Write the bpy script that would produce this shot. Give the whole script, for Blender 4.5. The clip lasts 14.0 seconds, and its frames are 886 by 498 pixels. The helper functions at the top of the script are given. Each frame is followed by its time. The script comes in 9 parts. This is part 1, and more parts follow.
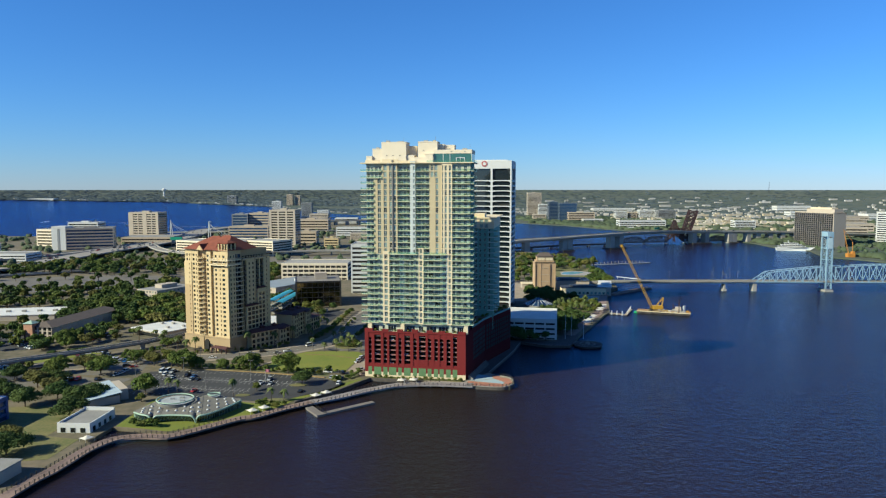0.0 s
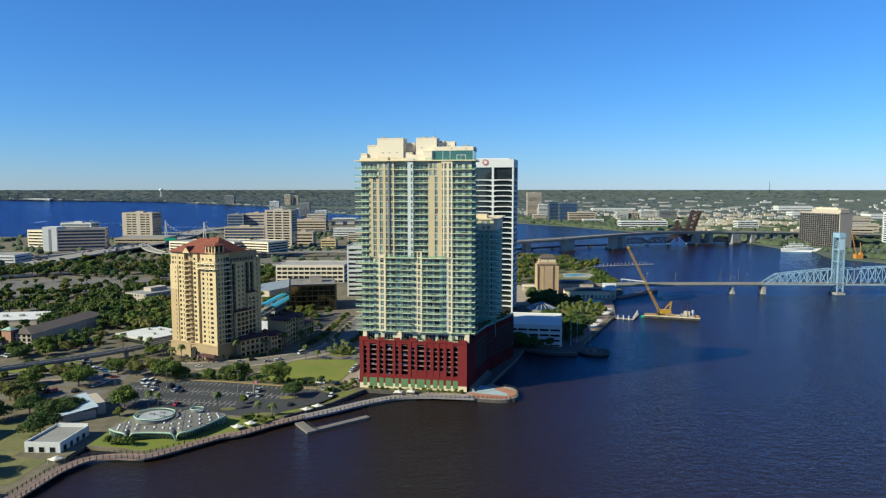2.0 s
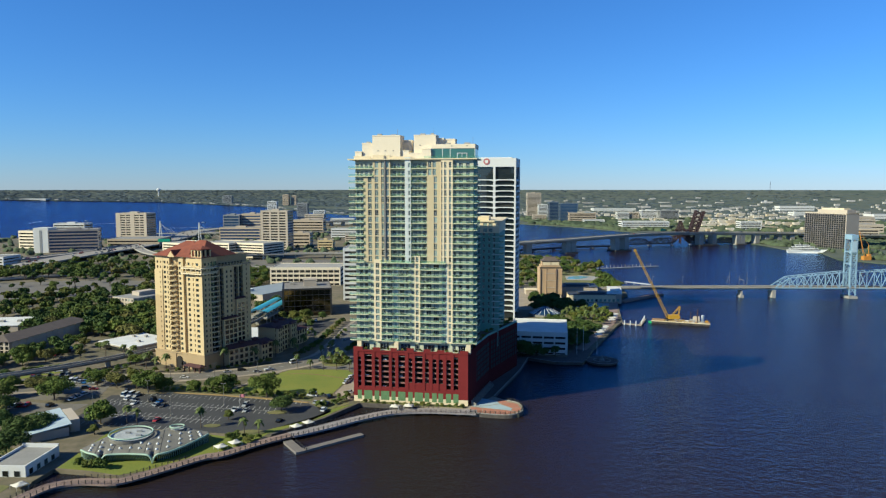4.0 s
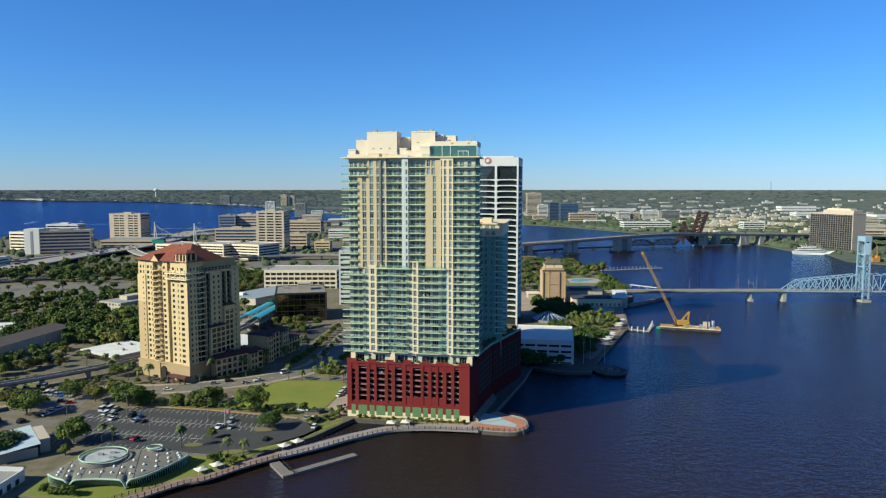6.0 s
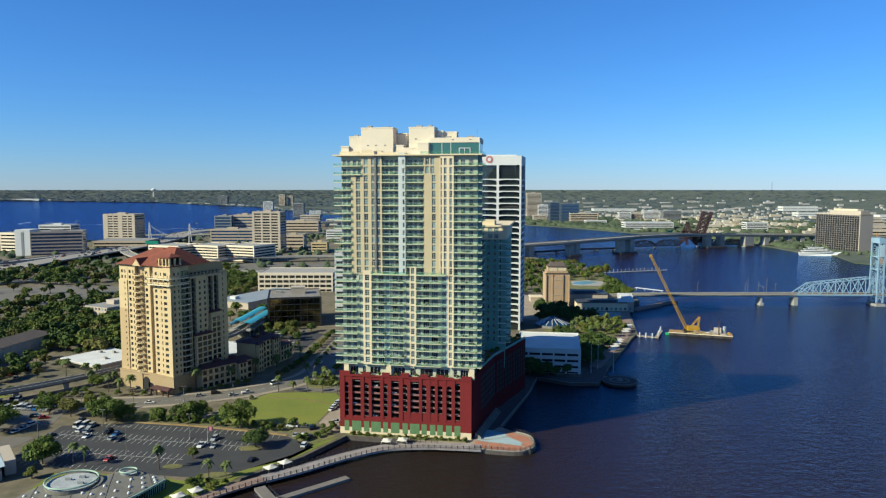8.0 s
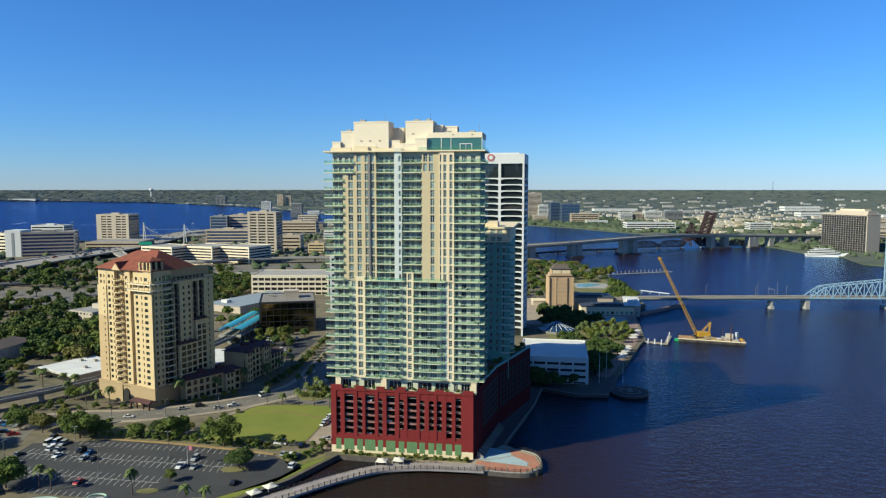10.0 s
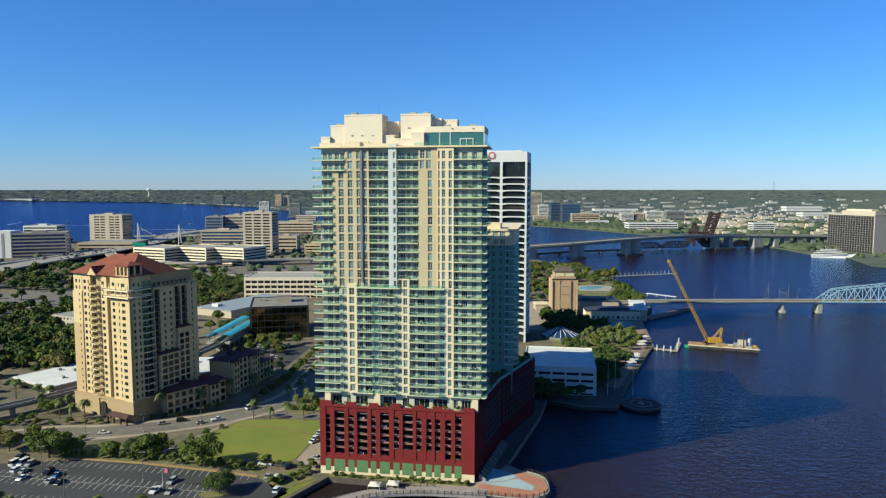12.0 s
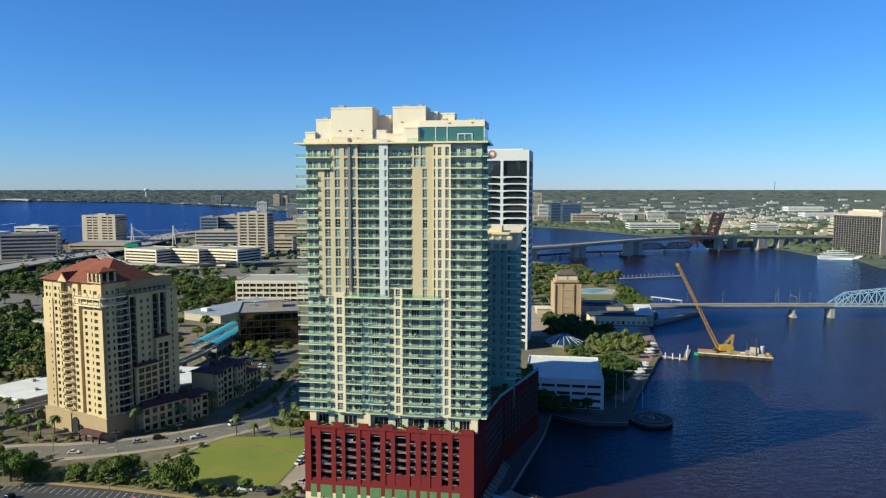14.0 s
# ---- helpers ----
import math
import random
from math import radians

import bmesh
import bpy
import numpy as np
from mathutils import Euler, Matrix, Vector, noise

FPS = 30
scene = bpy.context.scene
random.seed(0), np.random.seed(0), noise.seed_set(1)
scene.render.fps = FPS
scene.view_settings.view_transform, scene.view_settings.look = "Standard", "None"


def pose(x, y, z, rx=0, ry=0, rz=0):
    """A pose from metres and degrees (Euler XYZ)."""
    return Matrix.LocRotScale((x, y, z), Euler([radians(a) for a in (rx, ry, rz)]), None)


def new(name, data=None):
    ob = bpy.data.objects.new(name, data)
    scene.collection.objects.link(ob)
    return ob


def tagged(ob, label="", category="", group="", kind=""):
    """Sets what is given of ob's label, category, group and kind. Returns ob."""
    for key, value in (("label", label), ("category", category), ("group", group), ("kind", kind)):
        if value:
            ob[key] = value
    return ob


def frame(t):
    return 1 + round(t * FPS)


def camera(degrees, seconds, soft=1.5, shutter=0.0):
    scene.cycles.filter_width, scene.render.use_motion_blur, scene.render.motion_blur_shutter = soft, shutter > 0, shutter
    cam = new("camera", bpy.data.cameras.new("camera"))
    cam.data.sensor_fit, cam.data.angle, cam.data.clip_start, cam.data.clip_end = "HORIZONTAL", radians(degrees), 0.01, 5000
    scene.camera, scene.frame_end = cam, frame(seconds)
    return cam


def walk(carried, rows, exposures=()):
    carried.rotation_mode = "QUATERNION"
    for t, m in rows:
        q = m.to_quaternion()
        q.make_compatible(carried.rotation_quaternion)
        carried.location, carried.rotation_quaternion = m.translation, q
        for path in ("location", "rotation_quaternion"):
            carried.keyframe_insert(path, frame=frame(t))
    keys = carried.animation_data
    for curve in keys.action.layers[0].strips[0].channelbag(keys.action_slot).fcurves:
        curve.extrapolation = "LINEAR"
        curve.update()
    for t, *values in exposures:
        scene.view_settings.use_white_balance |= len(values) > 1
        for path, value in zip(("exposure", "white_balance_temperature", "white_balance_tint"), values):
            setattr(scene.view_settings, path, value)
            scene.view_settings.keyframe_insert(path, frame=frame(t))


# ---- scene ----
# camera and its way
cam = camera(65.0, 14.0, soft=1.25)
PITCH = -4.97
ROWS = [
    (0.0, 0.46, -2.61, 109.05, 0.00), (1.0, 0.23, 9.24, 108.80, -0.045), (2.0, 0.06, 21.01, 108.72, -0.09),
    (3.0, -0.07, 32.69, 108.78, -0.13), (4.0, -0.19, 44.30, 108.92, -0.17), (5.5, -0.34, 61.58, 109.08, -0.225),
    (7.0, -0.47, 78.74, 109.15, -0.27), (8.0, -0.53, 90.11, 109.09, -0.30), (9.2, -0.52, 103.70, 108.90, -0.335),
    (10.5, -0.43, 118.38, 108.63, -0.37), (11.5, -0.21, 129.63, 108.45, -0.395), (12.5, 0.17, 140.87, 108.36, -0.42),
    (14.0, 1.16, 157.70, 108.42, -0.46),
]
walk(cam, [(t, pose(x, y, z, 90 + PITCH, 0, yaw)) for t, x, y, z, yaw in ROWS],
     [(0.0, 0.87, 4930, 7.5), (14.0, 0.87, 4930, 7.5)])

# sky, sun
SUN_DIR = Vector((-0.904 * 0.848, -0.428 * 0.848, 0.530))
world = bpy.data.worlds.new("world")
scene.world = world
world.use_nodes = True
wn, wl = world.node_tree.nodes, world.node_tree.links
sky = wn.new("ShaderNodeTexSky")
sky.sky_type = "NISHITA"
sky.sun_disc = False
sky.sun_elevation = radians(32)
sky.sun_rotation = math.atan2(SUN_DIR.x, SUN_DIR.y)
sky.altitude = 0
sky.air_density = 1.1
sky.dust_density = 0.0
sky.ozone_density = 10.0
wl.new(sky.outputs["Color"], wn["Background"].inputs["Color"])
wn["Background"].inputs["Strength"].default_value = 0.058
sun = new("sun", bpy.data.lights.new("sun", "SUN"))
sun.data.energy = 5.0
sun.data.angle = radians(0.53)
sun.data.color = (1.0, 0.80, 0.43)
sun.rotation_euler = (-SUN_DIR).to_track_quat("-Z", "Y").to_euler()


# ---- materials ----
BASE_SCALE = 0.67   # darkens every base colour alike, so that shaded parts render deeper


def mat(name, col, rough=0.8, var=0.12, scale=0.6, fine=6.0, bump=0.0, metal=0.0, col2=None, spec=0.5, islands=0.0):
    """Principled surface with broad and fine variation in world metres, and variation from one object to the next."""
    m = bpy.data.materials.new(name)
    m.use_nodes = True
    n, l = m.node_tree.nodes, m.node_tree.links
    b = n["Principled BSDF"]
    b.inputs["Roughness"].default_value = rough
    b.inputs["Metallic"].default_value = metal
    b.inputs["Specular IOR Level"].default_value = spec
    geo = n.new("ShaderNodeNewGeometry")
    big, small = n.new("ShaderNodeTexNoise"), n.new("ShaderNodeTexNoise")
    for tex, s, det in ((big, scale, 3.0), (small, fine, 4.0)):
        tex.inputs["Scale"].default_value = s
        tex.inputs["Detail"].default_value = det
        l.new(geo.outputs["Position"], tex.inputs["Vector"])
    add = n.new("ShaderNodeMath")
    add.operation = "ADD"
    l.new(big.outputs["Fac"], add.inputs[0])
    l.new(small.outputs["Fac"], add.inputs[1])
    mr = n.new("ShaderNodeMapRange")
    mr.inputs["From Min"].default_value, mr.inputs["From Max"].default_value = 0.7, 1.3
    l.new(add.outputs[0], mr.inputs["Value"])
    mix = n.new("ShaderNodeMix")
    mix.data_type = "RGBA"
    c2 = tuple(c * BASE_SCALE for c in col2) if col2 else tuple(c * BASE_SCALE * (1 + var) for c in col)
    c1 = tuple(c * BASE_SCALE for c in col) if col2 else tuple(c * BASE_SCALE * (1 - var) for c in col)
    mix.inputs["A"].default_value = (*c1, 1)
    mix.inputs["B"].default_value = (*c2, 1)
    l.new(mr.outputs["Result"], mix.inputs["Factor"])
    out = mix.outputs["Result"]
    if islands:
        rnd = n.new("ShaderNodeMath")
        rnd.operation = "MULTIPLY_ADD"
        rnd.inputs[1].default_value, rnd.inputs[2].default_value = 2 * islands, 1 - islands
        info = n.new("ShaderNodeObjectInfo")
        s2 = n.new("ShaderNodeMath")
        s2.operation = "ADD"
        l.new(geo.outputs["Random Per Island"], s2.inputs[0])
        l.new(info.outputs["Random"], s2.inputs[1])
        s3 = n.new("ShaderNodeMath")
        s3.operation = "MULTIPLY"
        s3.inputs[1].default_value = 0.5
        l.new(s2.outputs[0], s3.inputs[0])
        l.new(s3.outputs[0], rnd.inputs[0])
        vm = n.new("ShaderNodeVectorMath")
        vm.operation = "SCALE"
        l.new(out, vm.inputs[0])
        l.new(rnd.outputs[0], vm.inputs["Scale"])
        out = vm.outputs[0]
    l.new(out, b.inputs["Base Color"])
    if bump:
        bp = n.new("ShaderNodeBump")
        bp.inputs["Strength"].default_value = bump
        bp.inputs["Distance"].default_value = 0.1
        l.new(small.outputs["Fac"], bp.inputs["Height"])
        l.new(bp.outputs["Normal"], b.inputs["Normal"])
    return m


def water_mat():
    """Tannin-brown river with wind ripples; much of its blue is put into the reflection colour."""
    m = bpy.data.materials.new("river_water")
    m.use_nodes = True
    n, l = m.node_tree.nodes, m.node_tree.links
    n.remove(n["Principled BSDF"])
    body, gloss, fres, cap, mix = (n.new(k) for k in ("ShaderNodeBsdfDiffuse", "ShaderNodeBsdfGlossy", "ShaderNodeFresnel", "ShaderNodeMath", "ShaderNodeMixShader"))
    body.inputs["Color"].default_value = (0.0190, 0.0128, 0.0090, 1)
    gloss.inputs["Roughness"].default_value = 0.09
    gloss.inputs["Color"].default_value = (0.36, 0.59, 1.0, 1)
    fres.inputs["IOR"].default_value = 1.26
    cap.operation = "MINIMUM"
    cap.inputs[1].default_value = 0.97
    l.new(fres.outputs[0], cap.inputs[0])
    l.new(cap.outputs[0], mix.inputs["Fac"])
    l.new(body.outputs[0], mix.inputs[1])
    l.new(gloss.outputs[0], mix.inputs[2])
    l.new(mix.outputs[0], n["Material Output"].inputs["Surface"])
    geo = n.new("ShaderNodeNewGeometry")
    mp = n.new("ShaderNodeMapping")
    mp.inputs["Rotation"].default_value = (0, 0, radians(-14))
    mp.inputs["Scale"].default_value = (0.8, 1.0, 1.0)
    l.new(geo.outputs["Position"], mp.inputs["Vector"])
    last = None
    for s, strength, dist in ((0.03, 0.3, 1.1), (0.30, 1.0, 0.62), (0.85, 1.0, 0.42), (2.4, 0.8, 0.16)):
        tex = n.new("ShaderNodeTexNoise")
        tex.inputs["Scale"].default_value, tex.inputs["Detail"].default_value = s, 3.0
        l.new(mp.outputs["Vector"], tex.inputs["Vector"])
        bp = n.new("ShaderNodeBump")
        bp.inputs["Strength"].default_value, bp.inputs["Distance"].default_value = strength, dist
        l.new(tex.outputs["Fac"], bp.inputs["Height"])
        if last:
            l.new(last.outputs["Normal"], bp.inputs["Normal"])
        last = bp
    for node in (gloss, fres):
        l.new(last.outputs["Normal"], node.inputs["Normal"])
    return m


def glass_mat(name, col, rough=0.08, spec=0.8, var=0.3):
    """Dark reflecting glazing, each pane a little different."""
    m = bpy.data.materials.new(name)
    m.use_nodes = True
    n, l = m.node_tree.nodes, m.node_tree.links
    b = n["Principled BSDF"]
    b.inputs["Roughness"].default_value = rough
    b.inputs["Specular IOR Level"].default_value = spec
    info = n.new("ShaderNodeObjectInfo")
    geo = n.new("ShaderNodeNewGeometry")
    s = n.new("ShaderNodeMath")
    s.operation = "ADD"
    l.new(info.outputs["Random"], s.inputs[0])
    l.new(geo.outputs["Random Per Island"], s.inputs[1])
    fr = n.new("ShaderNodeMath")
    fr.operation = "FRACT"
    l.new(s.outputs[0], fr.inputs[0])
    ramp = n.new("ShaderNodeMix")
    ramp.data_type = "RGBA"
    ramp.inputs["A"].default_value = (*[c * (1 - var) for c in col], 1)
    ramp.inputs["B"].default_value = (*[c * (1 + var) for c in col], 1)
    l.new(fr.outputs[0], ramp.inputs["Factor"])
    l.new(ramp.outputs["Result"], b.inputs["Base Color"])
    return m


WATER = water_mat()
LAND = mat("mixed_ground", (0.092, 0.086, 0.042), 0.95, scale=0.02, fine=0.2, col2=(0.235, 0.190, 0.125))
WOODS_FLOOR = mat("wooded_ground", (0.060, 0.085, 0.050), 0.95, scale=0.006, fine=0.05, col2=(0.130, 0.140, 0.100))
GRASS = mat("mown_grass", (0.145, 0.190, 0.010), 0.95, scale=0.05, fine=1.2, col2=(0.245, 0.250, 0.022), bump=0.2)
GRASS_DRY = mat("rough_grass", (0.11, 0.135, 0.028), 0.95, scale=0.08, fine=0.8, col2=(0.24, 0.205, 0.075), bump=0.2)
ASPHALT = mat("asphalt", (0.047, 0.047, 0.050), 0.9, 0.25, 0.08, 1.5)
ROAD = mat("worn_road", (0.175, 0.158, 0.132), 0.9, 0.2, 0.05, 1.5)
CONCRETE = mat("concrete", (0.40, 0.38, 0.34), 0.85, 0.15, 0.1, 2.0)
PAVING = mat("sidewalk_concrete", (0.38, 0.315, 0.235), 0.85, 0.2, 0.1, 1.5)
BRICKPAVE = mat("brick_boardwalk", (0.29, 0.205, 0.165), 0.85, 0.2, 0.2, 2.0)
# paving within the tower's shadow; that shade is put into its colour
SHADEPAVE = mat("shaded_brick_paving", (0.095, 0.07, 0.06), 0.9, 0.25, 0.2, 2.0)
GREYWALK = mat("pinkish_grey_paving", (0.34, 0.30, 0.29), 0.85, 0.2, 0.2, 2.0)
TERRA = mat("terracotta_paving", (0.46, 0.20, 0.12), 0.85, 0.15, 0.2, 2.0)
BLUEPAVE = mat("pale_blue_paving", (0.42, 0.52, 0.56), 0.8, 0.1, 0.2, 2.0)
LINE = mat("white_marking", (0.62, 0.61, 0.57), 0.8, 0.15, 1.0, 6.0)
KERB = mat("yellow_brown_kerb", (0.36, 0.25, 0.09), 0.85, 0.2, 0.3, 3.0)
SEAWALL = mat("stained_seawall", (0.10, 0.085, 0.07), 0.9, 0.35, 0.5, 3.0)
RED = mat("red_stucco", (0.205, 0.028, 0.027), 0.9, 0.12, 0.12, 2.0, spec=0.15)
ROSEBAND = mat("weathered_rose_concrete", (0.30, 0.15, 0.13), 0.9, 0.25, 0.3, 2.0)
# darker copy of the podium red, with the flank's shade in its colour
REDSHADE = mat("red_stucco_in_shade", (0.085, 0.010, 0.012), 0.9, 0.12, 0.2, 2.0, spec=0.1)
CREAM = mat("cream_stucco", (0.88, 0.74, 0.48), 0.85, 0.05, 0.12, 2.0)
CREAMLIGHT = mat("pale_cream_stucco", (0.95, 0.83, 0.62), 0.85, 0.04, 0.12, 2.0)
TANWALL = mat("tan_stucco", (0.66, 0.55, 0.33), 0.85, 0.05, 0.12, 2.0)
BAYWALL = mat("grey_green_bay_wall", (0.60, 0.61, 0.44), 0.8, 0.08, 0.15, 2.0)
SLAB = mat("pale_green_slab_edge", (0.72, 0.71, 0.46), 0.8, 0.06, 0.3, 3.0, islands=0.18)
FLOORTILE = mat("balcony_floor_tile", (0.38, 0.40, 0.33), 0.8, 0.1, 0.5, 3.0, islands=0.25)
PILASTER = mat("white_pilaster", (0.68, 0.72, 0.68), 0.7, 0.05, 0.2, 2.0)
GREENPANEL = mat("green_louvre", (0.14, 0.25, 0.10), 0.6, 0.15, 0.5, 4.0)
RAILGLASS = glass_mat("green_rail_glass", (0.20, 0.32, 0.25), 0.08, 0.7, 0.25)
rn, rl_ = RAILGLASS.node_tree.nodes, RAILGLASS.node_tree.links
see = rn.new("ShaderNodeBsdfTransparent")
see.inputs["Color"].default_value = (0.87, 0.955, 0.92, 1)
both = rn.new("ShaderNodeMixShader")
both.inputs["Fac"].default_value = 0.90
rl_.new(rn["Principled BSDF"].outputs[0], both.inputs[1])
rl_.new(see.outputs[0], both.inputs[2])
rl_.new(both.outputs[0], rn["Material Output"].inputs["Surface"])
WINDOW = glass_mat("window_glass", (0.125, 0.17, 0.15), 0.06, 0.6, 0.98)
BALCONYDOOR = glass_mat("curtained_door_glass", (0.080, 0.098, 0.092), 0.08, 0.6, 0.97)
DOORGLASS = glass_mat("balcony_door_glass", (0.022, 0.032, 0.034), 0.08, 0.5, 0.8)
DARKCONC = mat("darker_concrete", (0.26, 0.24, 0.215), 0.9, 0.25, 0.3, 2.0)
# darker and greener than the bay walls: shade put into its colour
WINGSHADE = mat("shade_teal_stucco", (0.22, 0.40, 0.34), 0.85, 0.08, 0.15, 2.0)
HIGHWAY = mat("pale_highway_concrete", (0.34, 0.31, 0.27), 0.9, 0.15, 0.05, 1.5)
HOTELTAN = mat("orange_tan_precast", (0.52, 0.37, 0.22), 0.85, 0.07, 0.08, 1.0)
MAROON = mat("maroon_roof_tile", (0.075, 0.026, 0.026), 0.85, 0.2, 0.3, 3.0, bump=0.3)
GREENGLASS = glass_mat("green_penthouse_glass", (0.045, 0.12, 0.10), 0.06, 0.9, 0.35)
DARKGLASS = glass_mat("black_glass", (0.012, 0.016, 0.018), 0.04, 0.9, 0.3)
MIRRORGLASS = mat("bronze_mirror_glass", (0.20, 0.185, 0.13), 0.06, 0.3, 0.15, 1.0, bump=0.25, metal=1.0)
NAVYGLASS = glass_mat("navy_glass", (0.02, 0.045, 0.10), 0.06, 0.9, 0.3)
FRAME = mat("pale_window_frame", (0.62, 0.66, 0.60), 0.5, 0.05, 0.5, 5.0)
# near black that carries the shade of unlit rooms and recesses
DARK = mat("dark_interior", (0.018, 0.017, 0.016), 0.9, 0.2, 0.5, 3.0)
PIPE = mat("grey_pipe", (0.22, 0.21, 0.19), 0.6, 0.1, 0.5, 3.0)
WHITE = mat("white_concrete", (0.76, 0.76, 0.74), 0.7, 0.06, 0.05, 1.0)
WHITEROOF = mat("white_roof_membrane", (0.78, 0.77, 0.73), 0.75, 0.12, 0.12, 1.2)
GREYROOF = mat("grey_roof_gravel", (0.30, 0.29, 0.27), 0.9, 0.2, 0.1, 1.5)
BROWNROOF = mat("brown_shingle", (0.125, 0.098, 0.082), 0.9, 0.2, 0.3, 3.0)
REDTILE = mat("red_clay_tile", (0.24, 0.066, 0.031), 0.9, 0.25, 0.4, 4.0, bump=0.3)
YELLOWWALL = mat("buff_yellow_stucco", (0.70, 0.545, 0.29), 0.85, 0.05, 0.1, 2.0)
BUFFTAN = mat("tan_buff_stucco", (0.56, 0.41, 0.21), 0.85, 0.06, 0.1, 2.0)
YELLOWDARK = mat("buff_brown_stucco", (0.46, 0.34, 0.18), 0.85, 0.06, 0.1, 2.0)
IRON = mat("dark_iron", (0.03, 0.028, 0.026), 0.6, 0.2, 0.5, 4.0)
TANCONC = mat("tan_precast", (0.60, 0.49, 0.36), 0.85, 0.07, 0.06, 1.0)
BEIGE = mat("beige_precast", (0.56, 0.48, 0.38), 0.85, 0.06, 0.06, 1.0)
GREYWALL = mat("grey_cladding", (0.30, 0.31, 0.32), 0.7, 0.1, 0.06, 1.0)
BLUEROOF = mat("blue_metal_roof", (0.16, 0.36, 0.50), 0.5, 0.1, 0.2, 2.0)
CYANROOF = mat("turquoise_metal_roof", (0.10, 0.42, 0.55), 0.45, 0.1, 0.2, 2.0)
BLUESTEEL = mat("pale_blue_bridge_paint", (0.34, 0.49, 0.62), 0.5, 0.12, 0.1, 2.0)
BLUEBLACK = mat("blue_black_bridge_steel", (0.012, 0.021, 0.050), 0.6, 0.2, 0.1, 2.0)
RUST = mat("red_brown_bridge_paint", (0.055, 0.028, 0.028), 0.7, 0.2, 0.1, 2.0)
CRANEYELLOW = mat("crane_yellow_paint", (0.62, 0.36, 0.015), 0.5, 0.1, 0.3, 3.0)
PAVROOF = mat("weathered_grey_green_roof", (0.20, 0.19, 0.165), 0.9, 0.2, 0.15, 1.5)
PAVGREEN = mat("pale_green_steel", (0.40, 0.54, 0.42), 0.6, 0.1, 0.3, 3.0)
CANVAS = mat("white_canvas", (0.78, 0.74, 0.64), 0.8, 0.04, 0.3, 3.0)
BARK = mat("bark", (0.12, 0.09, 0.065), 0.95, 0.2, 0.5, 6.0)
LEAF = mat("oak_leaves", (0.070, 0.116, 0.016), 0.8, scale=0.06, fine=0.9, col2=(0.165, 0.196, 0.032), islands=0.26, spec=0.2)
LEAFDARK = mat("dark_oak_leaves", (0.046, 0.088, 0.018), 0.8, scale=0.06, fine=0.9, col2=(0.108, 0.148, 0.032), islands=0.26, spec=0.2)
LEAFOLIVE = mat("olive_leaves", (0.120, 0.122, 0.028), 0.8, scale=0.06, fine=0.9, col2=(0.215, 0.200, 0.050), islands=0.3, spec=0.2)
LEAF2 = mat("yellow_green_leaves", (0.098, 0.132, 0.014), 0.75, scale=0.10, fine=0.5, col2=(0.180, 0.176, 0.022), islands=0.25, spec=0.3)
PALM = mat("palm_fronds", (0.085, 0.125, 0.026), 0.7, scale=0.10, fine=0.9, col2=(0.16, 0.185, 0.045), islands=0.4, spec=0.3)
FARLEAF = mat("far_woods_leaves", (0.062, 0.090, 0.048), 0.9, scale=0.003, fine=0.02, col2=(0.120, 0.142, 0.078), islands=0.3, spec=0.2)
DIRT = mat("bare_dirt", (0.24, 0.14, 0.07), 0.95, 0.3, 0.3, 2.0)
# bluer than the nearer leaves: distance haze put into the base colour
FARWOODS = mat("haze_blue_woods", (0.060, 0.086, 0.104), 0.95, scale=0.004, fine=0.02, col2=(0.118, 0.142, 0.150), islands=0.35, spec=0.1)
TYRE = mat("tyre_rubber", (0.02, 0.02, 0.02), 0.8, 0.1)
CAR_COL = [mat("car_" + k, c, 0.3, 0.02, 0.5, 3.0) for k, c in (("white", (0.75, 0.75, 0.75)), ("black", (0.015, 0.015, 0.018)), ("silver", (0.40, 0.41, 0.42)),
           ("red", (0.38, 0.02, 0.02)), ("blue", (0.04, 0.14, 0.38)), ("grey", (0.12, 0.12, 0.13)))]


